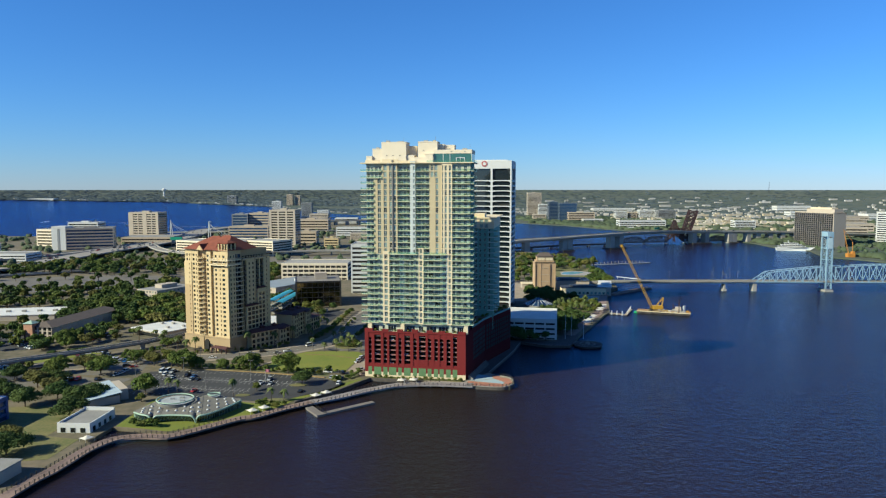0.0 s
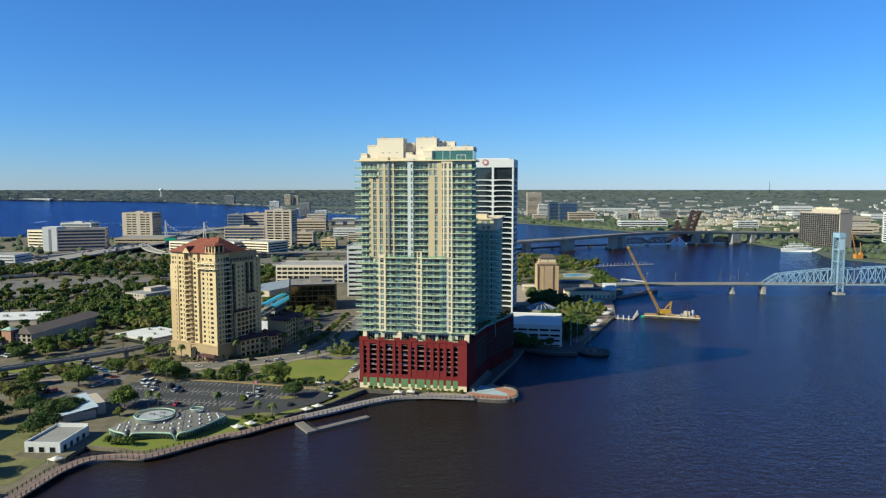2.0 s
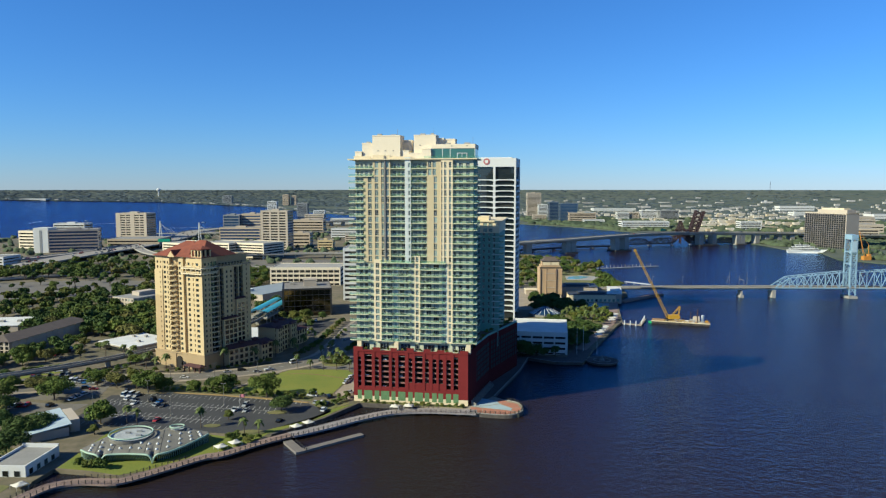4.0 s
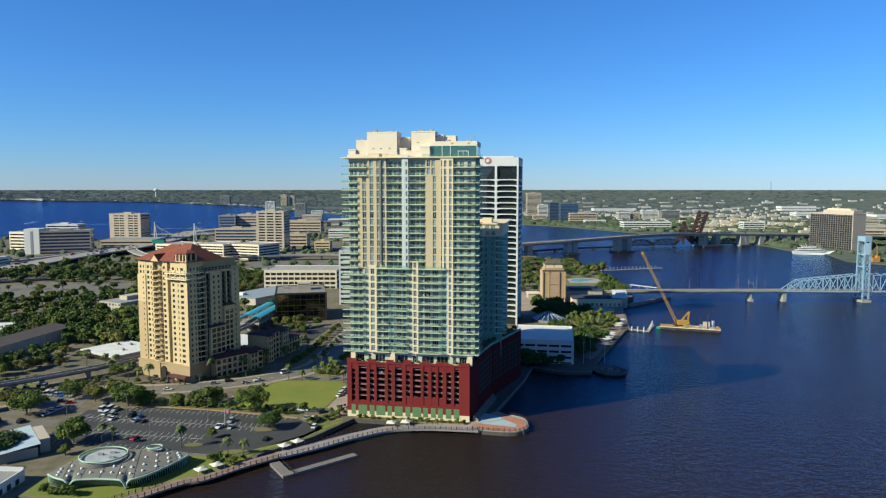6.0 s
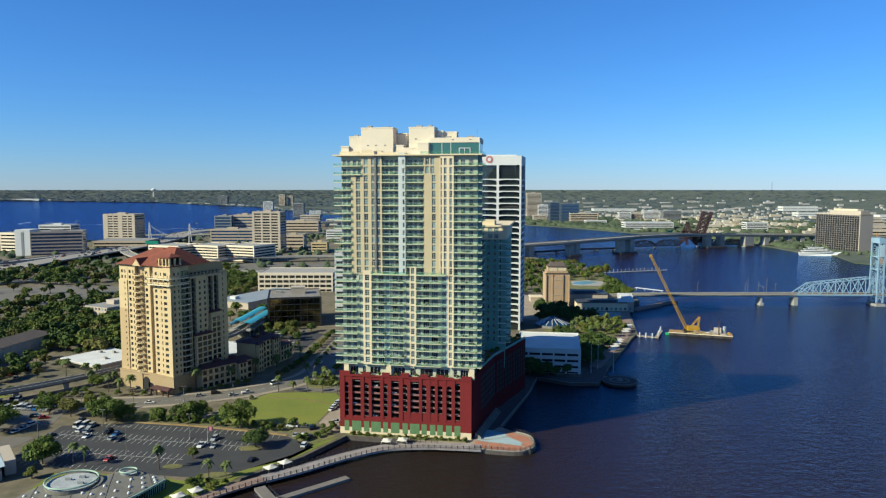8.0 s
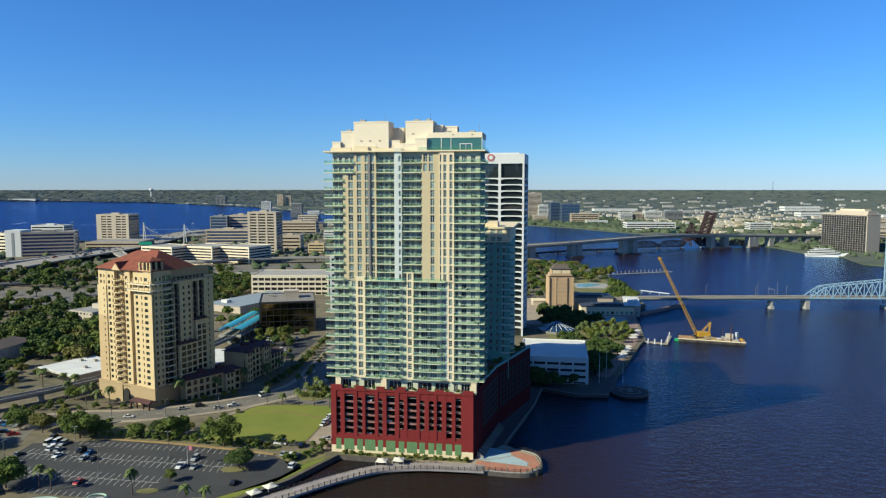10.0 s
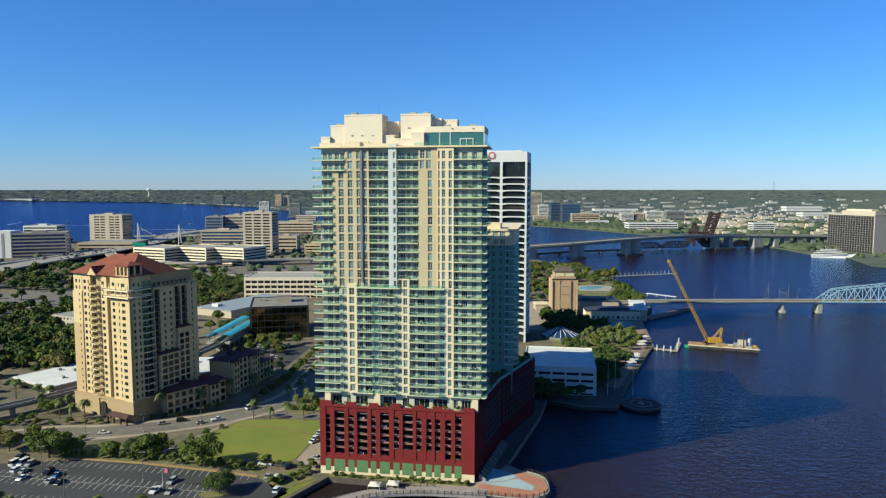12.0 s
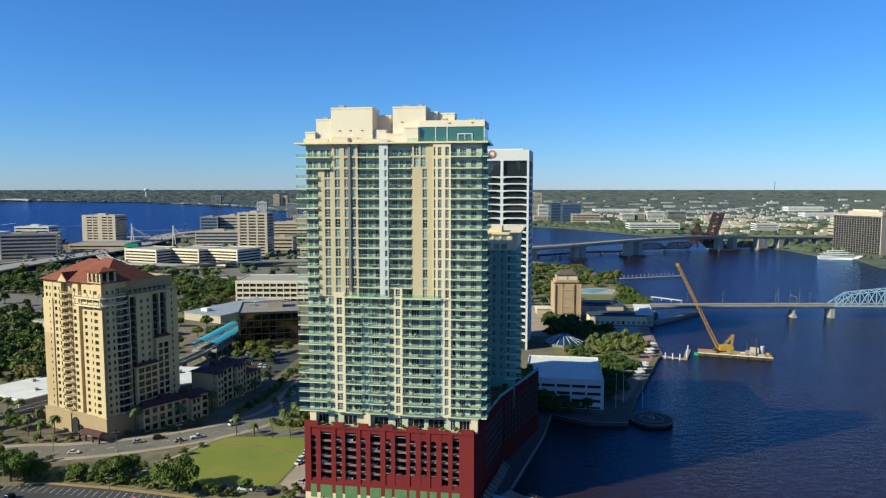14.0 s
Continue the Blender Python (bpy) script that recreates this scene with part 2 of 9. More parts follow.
# ---- mesh helpers ----
class MB:
    """Gathers boxes, prisms and tubes into one mesh."""

    def __init__(self):
        self.v, self.f = [], []

    def add(self, vs, fs):
        o = len(self.v)
        self.v += [tuple(p) for p in vs]
        self.f += [tuple(i + o for i in q) for q in fs]
        return self

    def box(self, x0, y0, z0, x1, y1, z1):
        return self.add([(x0, y0, z0), (x1, y0, z0), (x1, y1, z0), (x0, y1, z0), (x0, y0, z1), (x1, y0, z1), (x1, y1, z1), (x0, y1, z1)],
                        [(0, 3, 2, 1), (4, 5, 6, 7), (0, 1, 5, 4), (1, 2, 6, 5), (2, 3, 7, 6), (3, 0, 4, 7)])

    def prism(self, poly, z0, z1):
        n = len(poly)
        area = sum(poly[i][0] * poly[(i + 1) % n][1] - poly[(i + 1) % n][0] * poly[i][1] for i in range(n))
        if area < 0:
            poly = poly[::-1]
        return self.add([(x, y, z0) for x, y in poly] + [(x, y, z1) for x, y in poly],
                        [tuple(range(n))[::-1], tuple(range(n, 2 * n))] + [(i, (i + 1) % n, n + (i + 1) % n, n + i) for i in range(n)])

    def beam(self, a, b, w=0.3, h=None):
        """A square bar from a to b."""
        a, b = Vector(a), Vector(b)
        h = h or w
        d = (b - a).normalized()
        s = d.cross(Vector((0, 0, 1)))
        s = s.normalized() if s.length > 1e-3 else Vector((1, 0, 0))
        u = s.cross(d)
        s, u = s * w / 2, u * h / 2
        return self.add([a - s - u, a + s - u, a + s + u, a - s + u, b - s - u, b + s - u, b + s + u, b - s + u],
                        [(0, 1, 2, 3), (7, 6, 5, 4), (4, 5, 1, 0), (5, 6, 2, 1), (6, 7, 3, 2), (7, 4, 0, 3)])

    def cone(self, x, y, z0, z1, r0, r1, n=10, dx=0.0, dy=0.0):
        vs = [(x + r0 * math.cos(6.2832 * i / n), y + r0 * math.sin(6.2832 * i / n), z0) for i in range(n)]
        vs += [(x + dx + r1 * math.cos(6.2832 * i / n), y + dy + r1 * math.sin(6.2832 * i / n), z1) for i in range(n)]
        return self.add(vs, [tuple(range(n))[::-1], tuple(range(n, 2 * n))] + [(i, (i + 1) % n, n + (i + 1) % n, n + i) for i in range(n)])

    def hip(self, x0, y0, x1, y1, z0, z1, inset=None):
        """A hipped roof over a rectangle."""
        w, d = x1 - x0, y1 - y0
        k = inset if inset is not None else min(w, d) / 2
        if w >= d:
            r0, r1 = (x0 + k, (y0 + y1) / 2, z1), (x1 - k, (y0 + y1) / 2, z1)
        else:
            r0, r1 = ((x0 + x1) / 2, y0 + k, z1), ((x0 + x1) / 2, y1 - k, z1)
        vs = [(x0, y0, z0), (x1, y0, z0), (x1, y1, z0), (x0, y1, z0), r0, r1]
        fs = [(0, 3, 2, 1)] + ([(0, 1, 5, 4), (1, 2, 5), (2, 3, 4, 5), (3, 0, 4)] if w >= d else [(0, 1, 4), (1, 2, 5, 4), (2, 3, 5), (3, 0, 4, 5)])
        return self.add(vs, fs)

    def data(self, name, material, smooth=False):
        me = bpy.data.meshes.new(name)
        me.from_pydata(self.v, [], self.f)
        me.materials.append(material)
        if smooth:
            me.polygons.foreach_set("use_smooth", [True] * len(me.polygons))
        me.update()
        return me


def part(name, shape, material, parent=None, label="", m=None, smooth=False):
    """Links a shape, or mesh data that is shared, as one object under its parent."""
    ob = new(name, shape.data(name, material, smooth) if isinstance(shape, MB) else shape)
    if parent is not None:
        ob.parent = parent
    if m is not None:
        ob.matrix_basis = m
    if label:
        ob["label"] = label
    return ob


def thing(name, label, category, m=None, group="", kind=""):
    ob = new(name)
    ob.empty_display_size = 0.5
    if m is not None:
        ob.matrix_basis = m
    return tagged(ob, label, category, group, kind)


def setting(name, shape, material, label, category):
    return tagged(part(name, shape, material), label, category, kind="structure")


def strip(line, width, z0, z1, side=0.0):
    """A band of constant width along a line of points; side shifts it to its left."""
    mb, L, R = MB(), [], []
    for i, p in enumerate(line):
        a, b = Vector(line[max(i - 1, 0)][:2]), Vector(line[min(i + 1, len(line) - 1)][:2])
        d = (b - a).normalized()
        n = Vector((-d.y, d.x))
        q = Vector(p[:2])
        dz = p[2] if len(p) > 2 else 0.0
        L.append((*(q + n * (width / 2 + side)), dz))
        R.append((*(q - n * (width / 2 - side)), dz))
    k = len(line)
    mb.v = [(x, y, z0 + h) for x, y, h in L] + [(x, y, z0 + h) for x, y, h in R] + [(x, y, z1 + h) for x, y, h in L] + [(x, y, z1 + h) for x, y, h in R]
    for i in range(k - 1):
        mb.f += [(2 * k + i, 3 * k + i, 3 * k + i + 1, 2 * k + i + 1), (i, i + 1, k + i + 1, k + i), (i, 2 * k + i, 2 * k + i + 1, i + 1), (k + i, k + i + 1, 3 * k + i + 1, 3 * k + i)]
    mb.f += [(0, k, 3 * k, 2 * k), (k - 1, 3 * k - 1, 4 * k - 1, 2 * k - 1)]
    return mb


# far ground rises very gently, so that the plain reaches its horizon within the view's depth
def bowl(x, y, z=1.6):
    r = math.hypot(x, y - 70)
    if r < 2500:
        return z
    far = 1 / (1 / 2500 - min(r - 2500, 2390) / 2400 * (1 / 2500 - 1 / 30000))
    return z + 107 * (1 - r / far) + 9 * min(max((r - 4250) / 640, 0.0), 1.0)

# ---- ground, river, shores ----
def sheet(z, x0, x1, y0, y1, step, inside=None):
    """A grid that follows the far rise."""
    mb = MB()
    nx, ny = int((x1 - x0) / step), int((y1 - y0) / step)
    mb.v = [(x0 + i * step, y0 + j * step, bowl(x0 + i * step, y0 + j * step, z)) for j in range(ny + 1) for i in range(nx + 1)]
    w = nx + 1
    mb.f = [(j * w + i, j * w + i + 1, (j + 1) * w + i + 1, (j + 1) * w + i) for j in range(ny) for i in range(nx)
            if inside is None or inside(x0 + (i + 0.5) * step, y0 + (j + 0.5) * step)]
    return mb


setting("water", sheet(0.0, -4900, 4900, -2400, 4900, 100), WATER, "dark tannin-brown river with wind ripples and sky reflection", "river")

SHORE_SOUTH = [(-160, -700), (-158, 120), (-153, 231), (-149.5, 255), (-147.5, 272), (-148, 283), (-150.5, 292), (-149, 303.5), (-135, 300.8), (-121.5, 296.8), (-119.5, 292), (-111, 298.5), (-97, 314), (-89.5, 317.5), (-79.5, 329),
               (-75, 335), (-74, 340), (-55.5, 361), (-41, 385), (-24, 381.5), (-12, 379.2), (0, 375.5), (14, 369.8), (30, 366.4), (37, 368), (40, 374), (39, 385), (32, 391), (27, 397),
               (47, 451), (55, 479), (71, 468), (88, 467), (102, 503), (128, 560), (139, 585), (147, 600), (165, 687), (171, 707), (182, 729), (190, 745),
               (197, 791), (206, 846), (210, 915), (207, 982), (199, 1089), (177, 1124), (140, 1185), (60, 1260), (-60, 1500), (-180, 1900), (-266, 2260), (-414, 2270),
               (-550, 1856), (-600, 1700), (-590, 1560), (-660, 1480), (-747, 1560), (-1003, 1568), (-1500, 1500), (-2600, 1300), (-2600, -700)]
setting("ground", MB().prism(SHORE_SOUTH, -1.5, 1.6), LAND, "flat built-up river bank of soil, grass and paving", "ground")


def loft_land(name, shore, back, label):
    """Far land: strips from the shore line out to the horizon."""
    mb = MB()
    n = 14
    for i, (a, b) in enumerate(zip(shore, back)):
        for k in range(n + 1):
            t = k / n
            x, y = a[0] + (b[0] - a[0]) * t, a[1] + (b[1] - a[1]) * t
            mb.v.append((x, y, bowl(x, y, 1.6)))
    w = n + 1
    mb.f = [(i * w + k, (i + 1) * w + k, (i + 1) * w + k + 1, i * w + k + 1) for i in range(len(shore) - 1) for k in range(n)]
    o = len(mb.v)
    for a in shore:
        mb.v.append((a[0], a[1], bowl(a[0], a[1], -1.0)))
    mb.f += [(i * w, o + i, o + i + 1, (i + 1) * w) for i in range(len(shore) - 1)]
    setting(name, mb, WOODS_FLOOR, label, "far bank")


def ring(x, y, r=4890):
    a = math.atan2(y - 70, x)
    return (r * math.cos(a), 70 + r * math.sin(a))


FAR_SHORE = [(-4300, 1900), (-3300, 3000), (-2337, 3673), (-1933, 3757), (-1496, 3808), (-1140, 3656), (-906, 3554), (-566, 3109), (-331, 2827), (-60, 2760), (141, 2633),
             (225, 2196), (357, 2027), (408, 1910), (461, 1790), (552, 1626), (615, 1371), (610, 1265), (637, 1201), (605, 1096), (622, 1069), (641, 1035), (670, 960),
             (760, 800), (900, 500), (1000, -300)]
BACK = [ring(x, y) for x, y in FAR_SHORE[:11]] + [ring(120 + 330 * i, 4800 - 8 * i * i) for i in range(1, 8)] + \
       [ring(2900 + 250 * i, 4000 - 420 * i) for i in range(len(FAR_SHORE) - 18)]
loft_land("backdrop", FAR_SHORE, BACK, "wide wooded plain beyond the river reaching the horizon")


def patch(name, poly, material, label, category, z=1.6, top=1.66):
    return setting(name, MB().prism(poly, z - 0.5, top), material, label, category)


# ---- windows, walls with openings, balconies ----
WIN_CACHE = {}


def join(name, pieces):
    """One mesh of several shapes, each with its own material."""
    me = bpy.data.meshes.new(name)
    v, f, idx = [], [], []
    for k, (mb, material) in enumerate(pieces):
        o = len(v)
        v += mb.v
        f += [tuple(i + o for i in q) for q in mb.f]
        idx += [k] * len(mb.f)
        me.materials.append(material)
    me.from_pydata(v, [], f)
    me.polygons.foreach_set("material_index", idx)
    me.update()
    return me


def grid_plate(w, h, nx, nz, bar, frame_mat, glass=None, depth=0.1):
    """One connected plate of bars; its holes are glazed at the back, or left open."""
    xs, zs = [0.0], [0.0]
    for i in range(nx):
        xs += [w * i / nx + bar / 2 + (bar / 2 if i == 0 else 0), w * (i + 1) / nx - bar / 2 - (bar / 2 if i == nx - 1 else 0)]
    for j in range(nz):
        zs += [h * j / nz + bar / 2 + (bar / 2 if j == 0 else 0), h * (j + 1) / nz - bar / 2 - (bar / 2 if j == nz - 1 else 0)]
    xs, zs = xs + [w], zs + [h]
    v, f, idx, seen = [], [], [], {}

    def at(i, j, d):
        if (i, j, d) not in seen:
            seen[i, j, d] = len(v)
            v.append((xs[i], d * depth - 0.06, zs[j]))
        return seen[i, j, d]

    for i in range(len(xs) - 1):
        for j in range(len(zs) - 1):
            c = [(i, j), (i + 1, j), (i + 1, j + 1), (i, j + 1)]
            if i % 2 and j % 2:
                for p, q in zip(c, c[1:] + c[:1]):
                    f.append((at(*q, 0), at(*p, 0), at(*p, 1), at(*q, 1)))
                    idx.append(0)
                if glass:
                    f.append(tuple(at(*p, 1) for p in c))
                    idx.append(1)
            else:
                f.append(tuple(at(*p, 0) for p in c))
                idx.append(0)
                if not glass:
                    f.append(tuple(at(*p, 1) for p in c)[::-1])
                    idx.append(0)
    me = bpy.data.meshes.new("window" if glass else "railing")
    me.from_pydata(v, [], f)
    me.materials.append(frame_mat)
    if glass:
        me.materials.append(glass)
    me.polygons.foreach_set("material_index", idx)
    me.update()
    return me


def window_mesh(w, h, nx=2, nz=2, frame_mat=None, glass=None, bar=0.09):
    """A window: frame with glazing bars, panes set back; its face looks to -y, its corner at the origin."""
    frame_mat, glass = frame_mat or FRAME, glass or WINDOW
    key = (round(w, 2), round(h, 2), nx, nz, frame_mat.name, glass.name)
    if key not in WIN_CACHE:
        WIN_CACHE[key] = grid_plate(w, h, nx, nz, bar, frame_mat, glass)
    return WIN_CACHE[key]


def wall_bay(parent, x0, x1, y, z0, z1, cols, floors, sill, height, material, label="", thick=0.5, nx=2, nz=3, frame_mat=None, glass=None):
    """A wall with columns of true openings, and a window in each one."""
    xs = sorted({x0, x1, *[e for c in cols for e in c]})
    zs = sorted({z0, z1, *[e for fz in floors for e in (fz + sill, fz + sill + height)]})
    lows, tops = {a for a, b in cols}, {fz + sill for fz in floors}
    mb, seen = MB(), {}

    def at(i, j, d):
        key = (i, j, d)
        if key not in seen:
            seen[key] = len(mb.v)
            mb.v.append((xs[i], y + d * thick, zs[j]))
        return seen[key]

    hole = lambda i, j: 0 <= i < len(xs) - 1 and 0 <= j < len(zs) - 1 and xs[i] in lows and zs[j] in tops
    for i in range(len(xs) - 1):
        for j in range(len(zs) - 1):
            c = [(i, j), (i + 1, j), (i + 1, j + 1), (i, j + 1)]
            if hole(i, j):
                for p, q in zip(c, c[1:] + c[:1]):
                    mb.f.append((at(*q, 0), at(*p, 0), at(*p, 1), at(*q, 1)))
            else:
                mb.f.append(tuple(at(*p, 0) for p in c))
    for i, flip in ((0, False), (len(xs) - 1, True)):
        for j in range(len(zs) - 1):
            q = (at(i, j, 0), at(i, j + 1, 0), at(i, j + 1, 1), at(i, j, 1))
            mb.f.append(q[::-1] if flip else q)
    for i in range(len(xs) - 1):
        mb.f.append((at(i, len(zs) - 1, 0), at(i + 1, len(zs) - 1, 0), at(i + 1, len(zs) - 1, 1), at(i, len(zs) - 1, 1)))
    part("wall", mb, material, parent, label)
    for a, b in cols:
        for fz in floors:
            part("window", window_mesh(b - a, height, nx if b - a > 1.0 else 1, nz, frame_mat, glass), None, parent, m=pose(a, y + 0.28, fz + sill))


def balcony_mesh(w, d, slab=0.26, left=True, right=True, bow=0.0):
    key = ("b", round(w, 2), round(d, 2), left, right, bow)
    if key not in WIN_CACHE:
        sl, gl = MB(), MB()
        tile = MB().box(0.16, 0.2, 0.05, w - 0.16, d, 0.075)
        if bow:
            n = 6
            pts = [(w * i / n, -bow * math.sin(math.pi * i / n)) for i in range(n + 1)]
            sl.prism(pts + [(w, d), (0, d)], -slab, 0)
            for a, b in zip(pts, pts[1:]):
                gl.beam((*a, 0.6), (*b, 0.6), 0.06, 1.05)
        else:
            sl.box(0, 0, -slab, w, d, 0.06)
            gl.box(0.05, 0.05, 0.08, w - 0.05, 0.11, 1.12)
        top = MB()
        if left:
            gl.box(0.05, 0.11, 0.08, 0.11, d - 0.1, 1.12)
        if right:
            gl.box(w - 0.11, 0.11, 0.08, w - 0.05, d - 0.1, 1.12)
        top.box(0.0, 0.04, 1.12, w, 0.13, 1.19) if not bow else None
        for i in range(int(w // 1.6) + 1):
            x = min(0.06 + 1.6 * i, w - 0.12)
            top.box(x, 0.12, 0.0, x + 0.06, 0.17, 1.14)
        WIN_CACHE[key] = (join("balcony", [(sl, SLAB), (tile, FLOORTILE)]), join("railing", [(gl, RAILGLASS), (top, FRAME)]))
    return WIN_CACHE[key]


def balcony(parent, x, y, z, w, d, turn=0.0, **kw):
    a, b = balcony_mesh(w, d, **kw)
    ob = part("balcony", a, None, parent, m=pose(x, y, z, 0, 0, turn))
    part("railing", b, None, ob)
    return ob


def profile(pts, y0, y1):
    """A shape drawn in x and z, pushed from y0 to y1."""
    k = len(pts)
    return MB().add([(x, y0, z) for x, z in pts] + [(x, y1, z) for x, z in pts],
                    [tuple(range(k)), tuple(range(k, 2 * k))[::-1]] + [((j + 1) % k, j, k + j, k + (j + 1) % k) for j in range(k)])


# ---- the tall apartment tower on its red garage podium ----
tower = thing("apartment_tower", "tall cream and green-glass apartment tower on a red garage podium", "building", pose(-44.3, 389.5, 0, 0, 0, -9.41))
FLOORS = [32.8 + 3.29 * k for k in range(26)] + [118.75]
ROOF = 123.2
LOW, HIGH = FLOORS[:12], FLOORS[12:]
STEP = FLOORS[12]

# podium: red front with garage openings
OPEN = [(2.2, 3.9, 0), (5.6, 9.4, 1), (11.0, 13.0, 0), (14.3, 18.2, 1), (19.7, 21.4, 0), (23.1, 26.5, 1), (28.3, 30.2, 0), (31.6, 35.4, 1), (36.7, 38.6, 0), (40.4, 42.4, 0), (43.6, 45.6, 0), (47.4, 49.6, 0), (51.1, 53.3, 1)]
pw, bandm = MB(), MB()
edges = [0.0] + [e for a, b, w in OPEN for e in (a, b)] + [58.2]
for i, (a, b) in enumerate(zip(edges[0::2], edges[1::2])):
    pw.box(a, 0 if i % 2 else -0.15, 8.6, b, 0.7, 27.4)
for i, (a, b, wide) in enumerate(OPEN):
    low = 12.2 if 6 <= i <= 10 else 9.6
    pw.box(a, 0.1, 8.6, b, 0.7, low)
    pw.box(a, 0.1, 26.0 if wide else 24.6, b, 0.7, 27.4)
    if not wide:
        n = 6
        for s in (-1, 1):
            cx, r = (a + b) / 2, (b - a) / 2
            pts = [(cx + s * r, 24.6)] + [(cx + s * r * math.cos(t * math.pi / 2 / n), 23.6 + math.sin(t * math.pi / 2 / n)) for t in range(n + 1)]
            vs = [(x, 0.1, z) for x, z in pts] + [(x, 0.7, z) for x, z in pts]
            k = len(pts)
            pw.add(vs, [tuple(range(k)), tuple(range(k, 2 * k))[::-1]] + [(j, (j + 1) % k, k + (j + 1) % k, k + j) for j in range(k)])
part("podium_front", pw, RED, tower, "red stucco garage front with open bays")
CRENEL = ((0, 4.8, 29.6), (4.8, 10.2, 28.2), (10.2, 13.9, 29.4), (13.9, 19.0, 28.0), (19.0, 22.4, 29.4), (22.4, 27.4, 28.2), (27.4, 31.0, 29.6), (31.0, 36.0, 28.0), (36.0, 39.5, 29.4),
          (39.5, 43.0, 28.4), (43.0, 46.5, 29.2), (46.5, 50.4, 28.4), (50.4, 54.0, 27.9), (54.0, 58.2, 29.2))
part("parapet", profile([(0, 27.4), (58.2, 27.4)] + [p for a, b, z in CRENEL[::-1] for p in ((b, z), (a, z))], -0.2, 0.6), RED, tower)
for a, b, wide in OPEN:
    part("louvre_panel", MB().box(a - 0.2, -0.12, 2.9, b + 0.2, 0.3, 7.5), GREENPANEL, tower, "green louvred panel")
base = MB()
edges = [0.0] + [e for a, b, w in OPEN for e in (a - 0.2, b + 0.2)] + [58.2]
for a, b in zip(edges[0::2], edges[1::2]):
    base.box(a, -0.05, 1.0, b, 0.7, 4.6)
part("base_course", base.box(0, -0.02, 1.0, 58.2, 0.6, 2.9), CREAM, tower, "cream stone base course")
up = MB()
for a, b in zip(edges[0::2], edges[1::2]):
    up.box(a, -0.1, 4.6, b, 0.7, 7.5)
part("podium_band", up.box(0, -0.16, 7.5, 58.2, 0.7, 8.6), RED, tower)
for k in range(7):
    z = 9.0 + 2.72 * k
    part("garage_deck", MB().box(0.5, 0.75, z - 0.3, 57.5, 15, z), DARKCONC, tower, "grey concrete parking deck")
    if k < 6:
        part("deck_parapet", MB().box(1.0, 0.72, z - 0.3, 54.5, 0.92, z + 0.42), ROSEBAND, tower, "weathered rose deck upstand")
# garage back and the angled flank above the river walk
# core and flank take the red that is darkened for shade
part("garage_core", MB().prism([(0.1, 15.1), (60.4, 15.1), (64.4, 40.6), (77.6, 83.3), (40, 92), (0.1, 70)], 1.0, 28.6), REDSHADE, tower)
part("garage_side_wall", MB().box(0.1, 0.8, 1.0, 0.6, 15, 28.4), RED, tower)
part("podium_flank", MB().prism([(57.6, 0.75), (58.2, 0.75), (60.7, 15.0), (60.2, 15.0)], 1.0, 28.4), REDSHADE, tower)
for i in range(24):
    s = i / 24
    wx, wy, ang = (58.5 + 6.1 * s * 1.9, 2.5 + 38 * s * 1.9, 81.0) if s < 0.52 else (64.8 + 13 * (s - 0.52) * 2.05, 41.5 + 42 * (s - 0.52) * 2.05, 72.8)
    for k in range(6):
        part("opening", window_mesh(3.0, 2.3, 1, 1, REDSHADE, DARK, 0.05), None, tower, m=pose(wx, wy, 9.5 + 2.72 * k, 0, 0, ang))
for k in range(13):
    wx, wy = 59.6 + 6.1 * k / 13, 2.0 + 38.5 * k / 13
    part("buttress", MB().add([(0, 0, 1.0), (2.6, 0, 1.0), (2.6, 0.5, 1.0), (0, 0.5, 1.0), (0, 0, 4.4), (2.6, 0, 2.6), (2.6, 0.5, 2.6), (0, 0.5, 4.4)], [(3, 2, 1, 0), (4, 5, 6, 7), (0, 1, 5, 4), (1, 2, 6, 5), (2, 3, 7, 6), (3, 0, 4, 7)]), DARKCONC, tower, "grey sloped garden wall pier", m=pose(wx, wy, 0, 0, 0, -9))
part("podium_deck", MB().prism([(59.4, 16.0), (60.2, 16.0), (63.9, 40.6), (77.0, 82.9), (66, 85.5), (58, 60)], 28.6, 28.72), SHADEPAVE, tower, "dark paved pool deck on the podium roof")
part("deck_wall", strip([(60.0, 15.4), (64.0, 40.6), (77.2, 83.0)], 0.4, 28.6, 29.7), WINGSHADE, tower, "teal parapet round the podium roof")
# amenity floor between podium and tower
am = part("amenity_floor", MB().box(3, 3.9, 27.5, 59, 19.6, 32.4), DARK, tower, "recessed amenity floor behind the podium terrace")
wall_bay(am, 2.6, 59.2, 3.3, 27.5, 32.4, [(4.0, 7.6), (9.6, 11.0), (13.0, 17.6), (23.6, 28.6), (31.0, 33.4), (35.4, 41.0), (42.4, 47.8), (50.0, 51.6), (53.0, 56.4)], [27.5], 0.2, 3.4, BAYWALL, "pale grey terrace wall with wide dark glazing", nx=3, nz=1, glass=DARKGLASS)
for x in (1.5, 20.6, 57):
    part("column", MB().box(x, 1.6, 27.5, x + 2.2, 3.6, 32.5), CREAM, tower)
part("podium_deck", MB().box(0.6, 0.7, 27.0, 58, 15.1, 27.5), PAVING, tower)

DECK_TREES = [(x, 2.0) for x in (6.0, 9.5, 13.0, 17.5, 25.0, 29.5, 34.0, 38.0, 43.0, 47.5, 52.0)]

# tower core behind the bays
part("core", MB().box(1.0, 5.6, 32.0, 60.2, 19.8, ROOF), BAYWALL, tower)

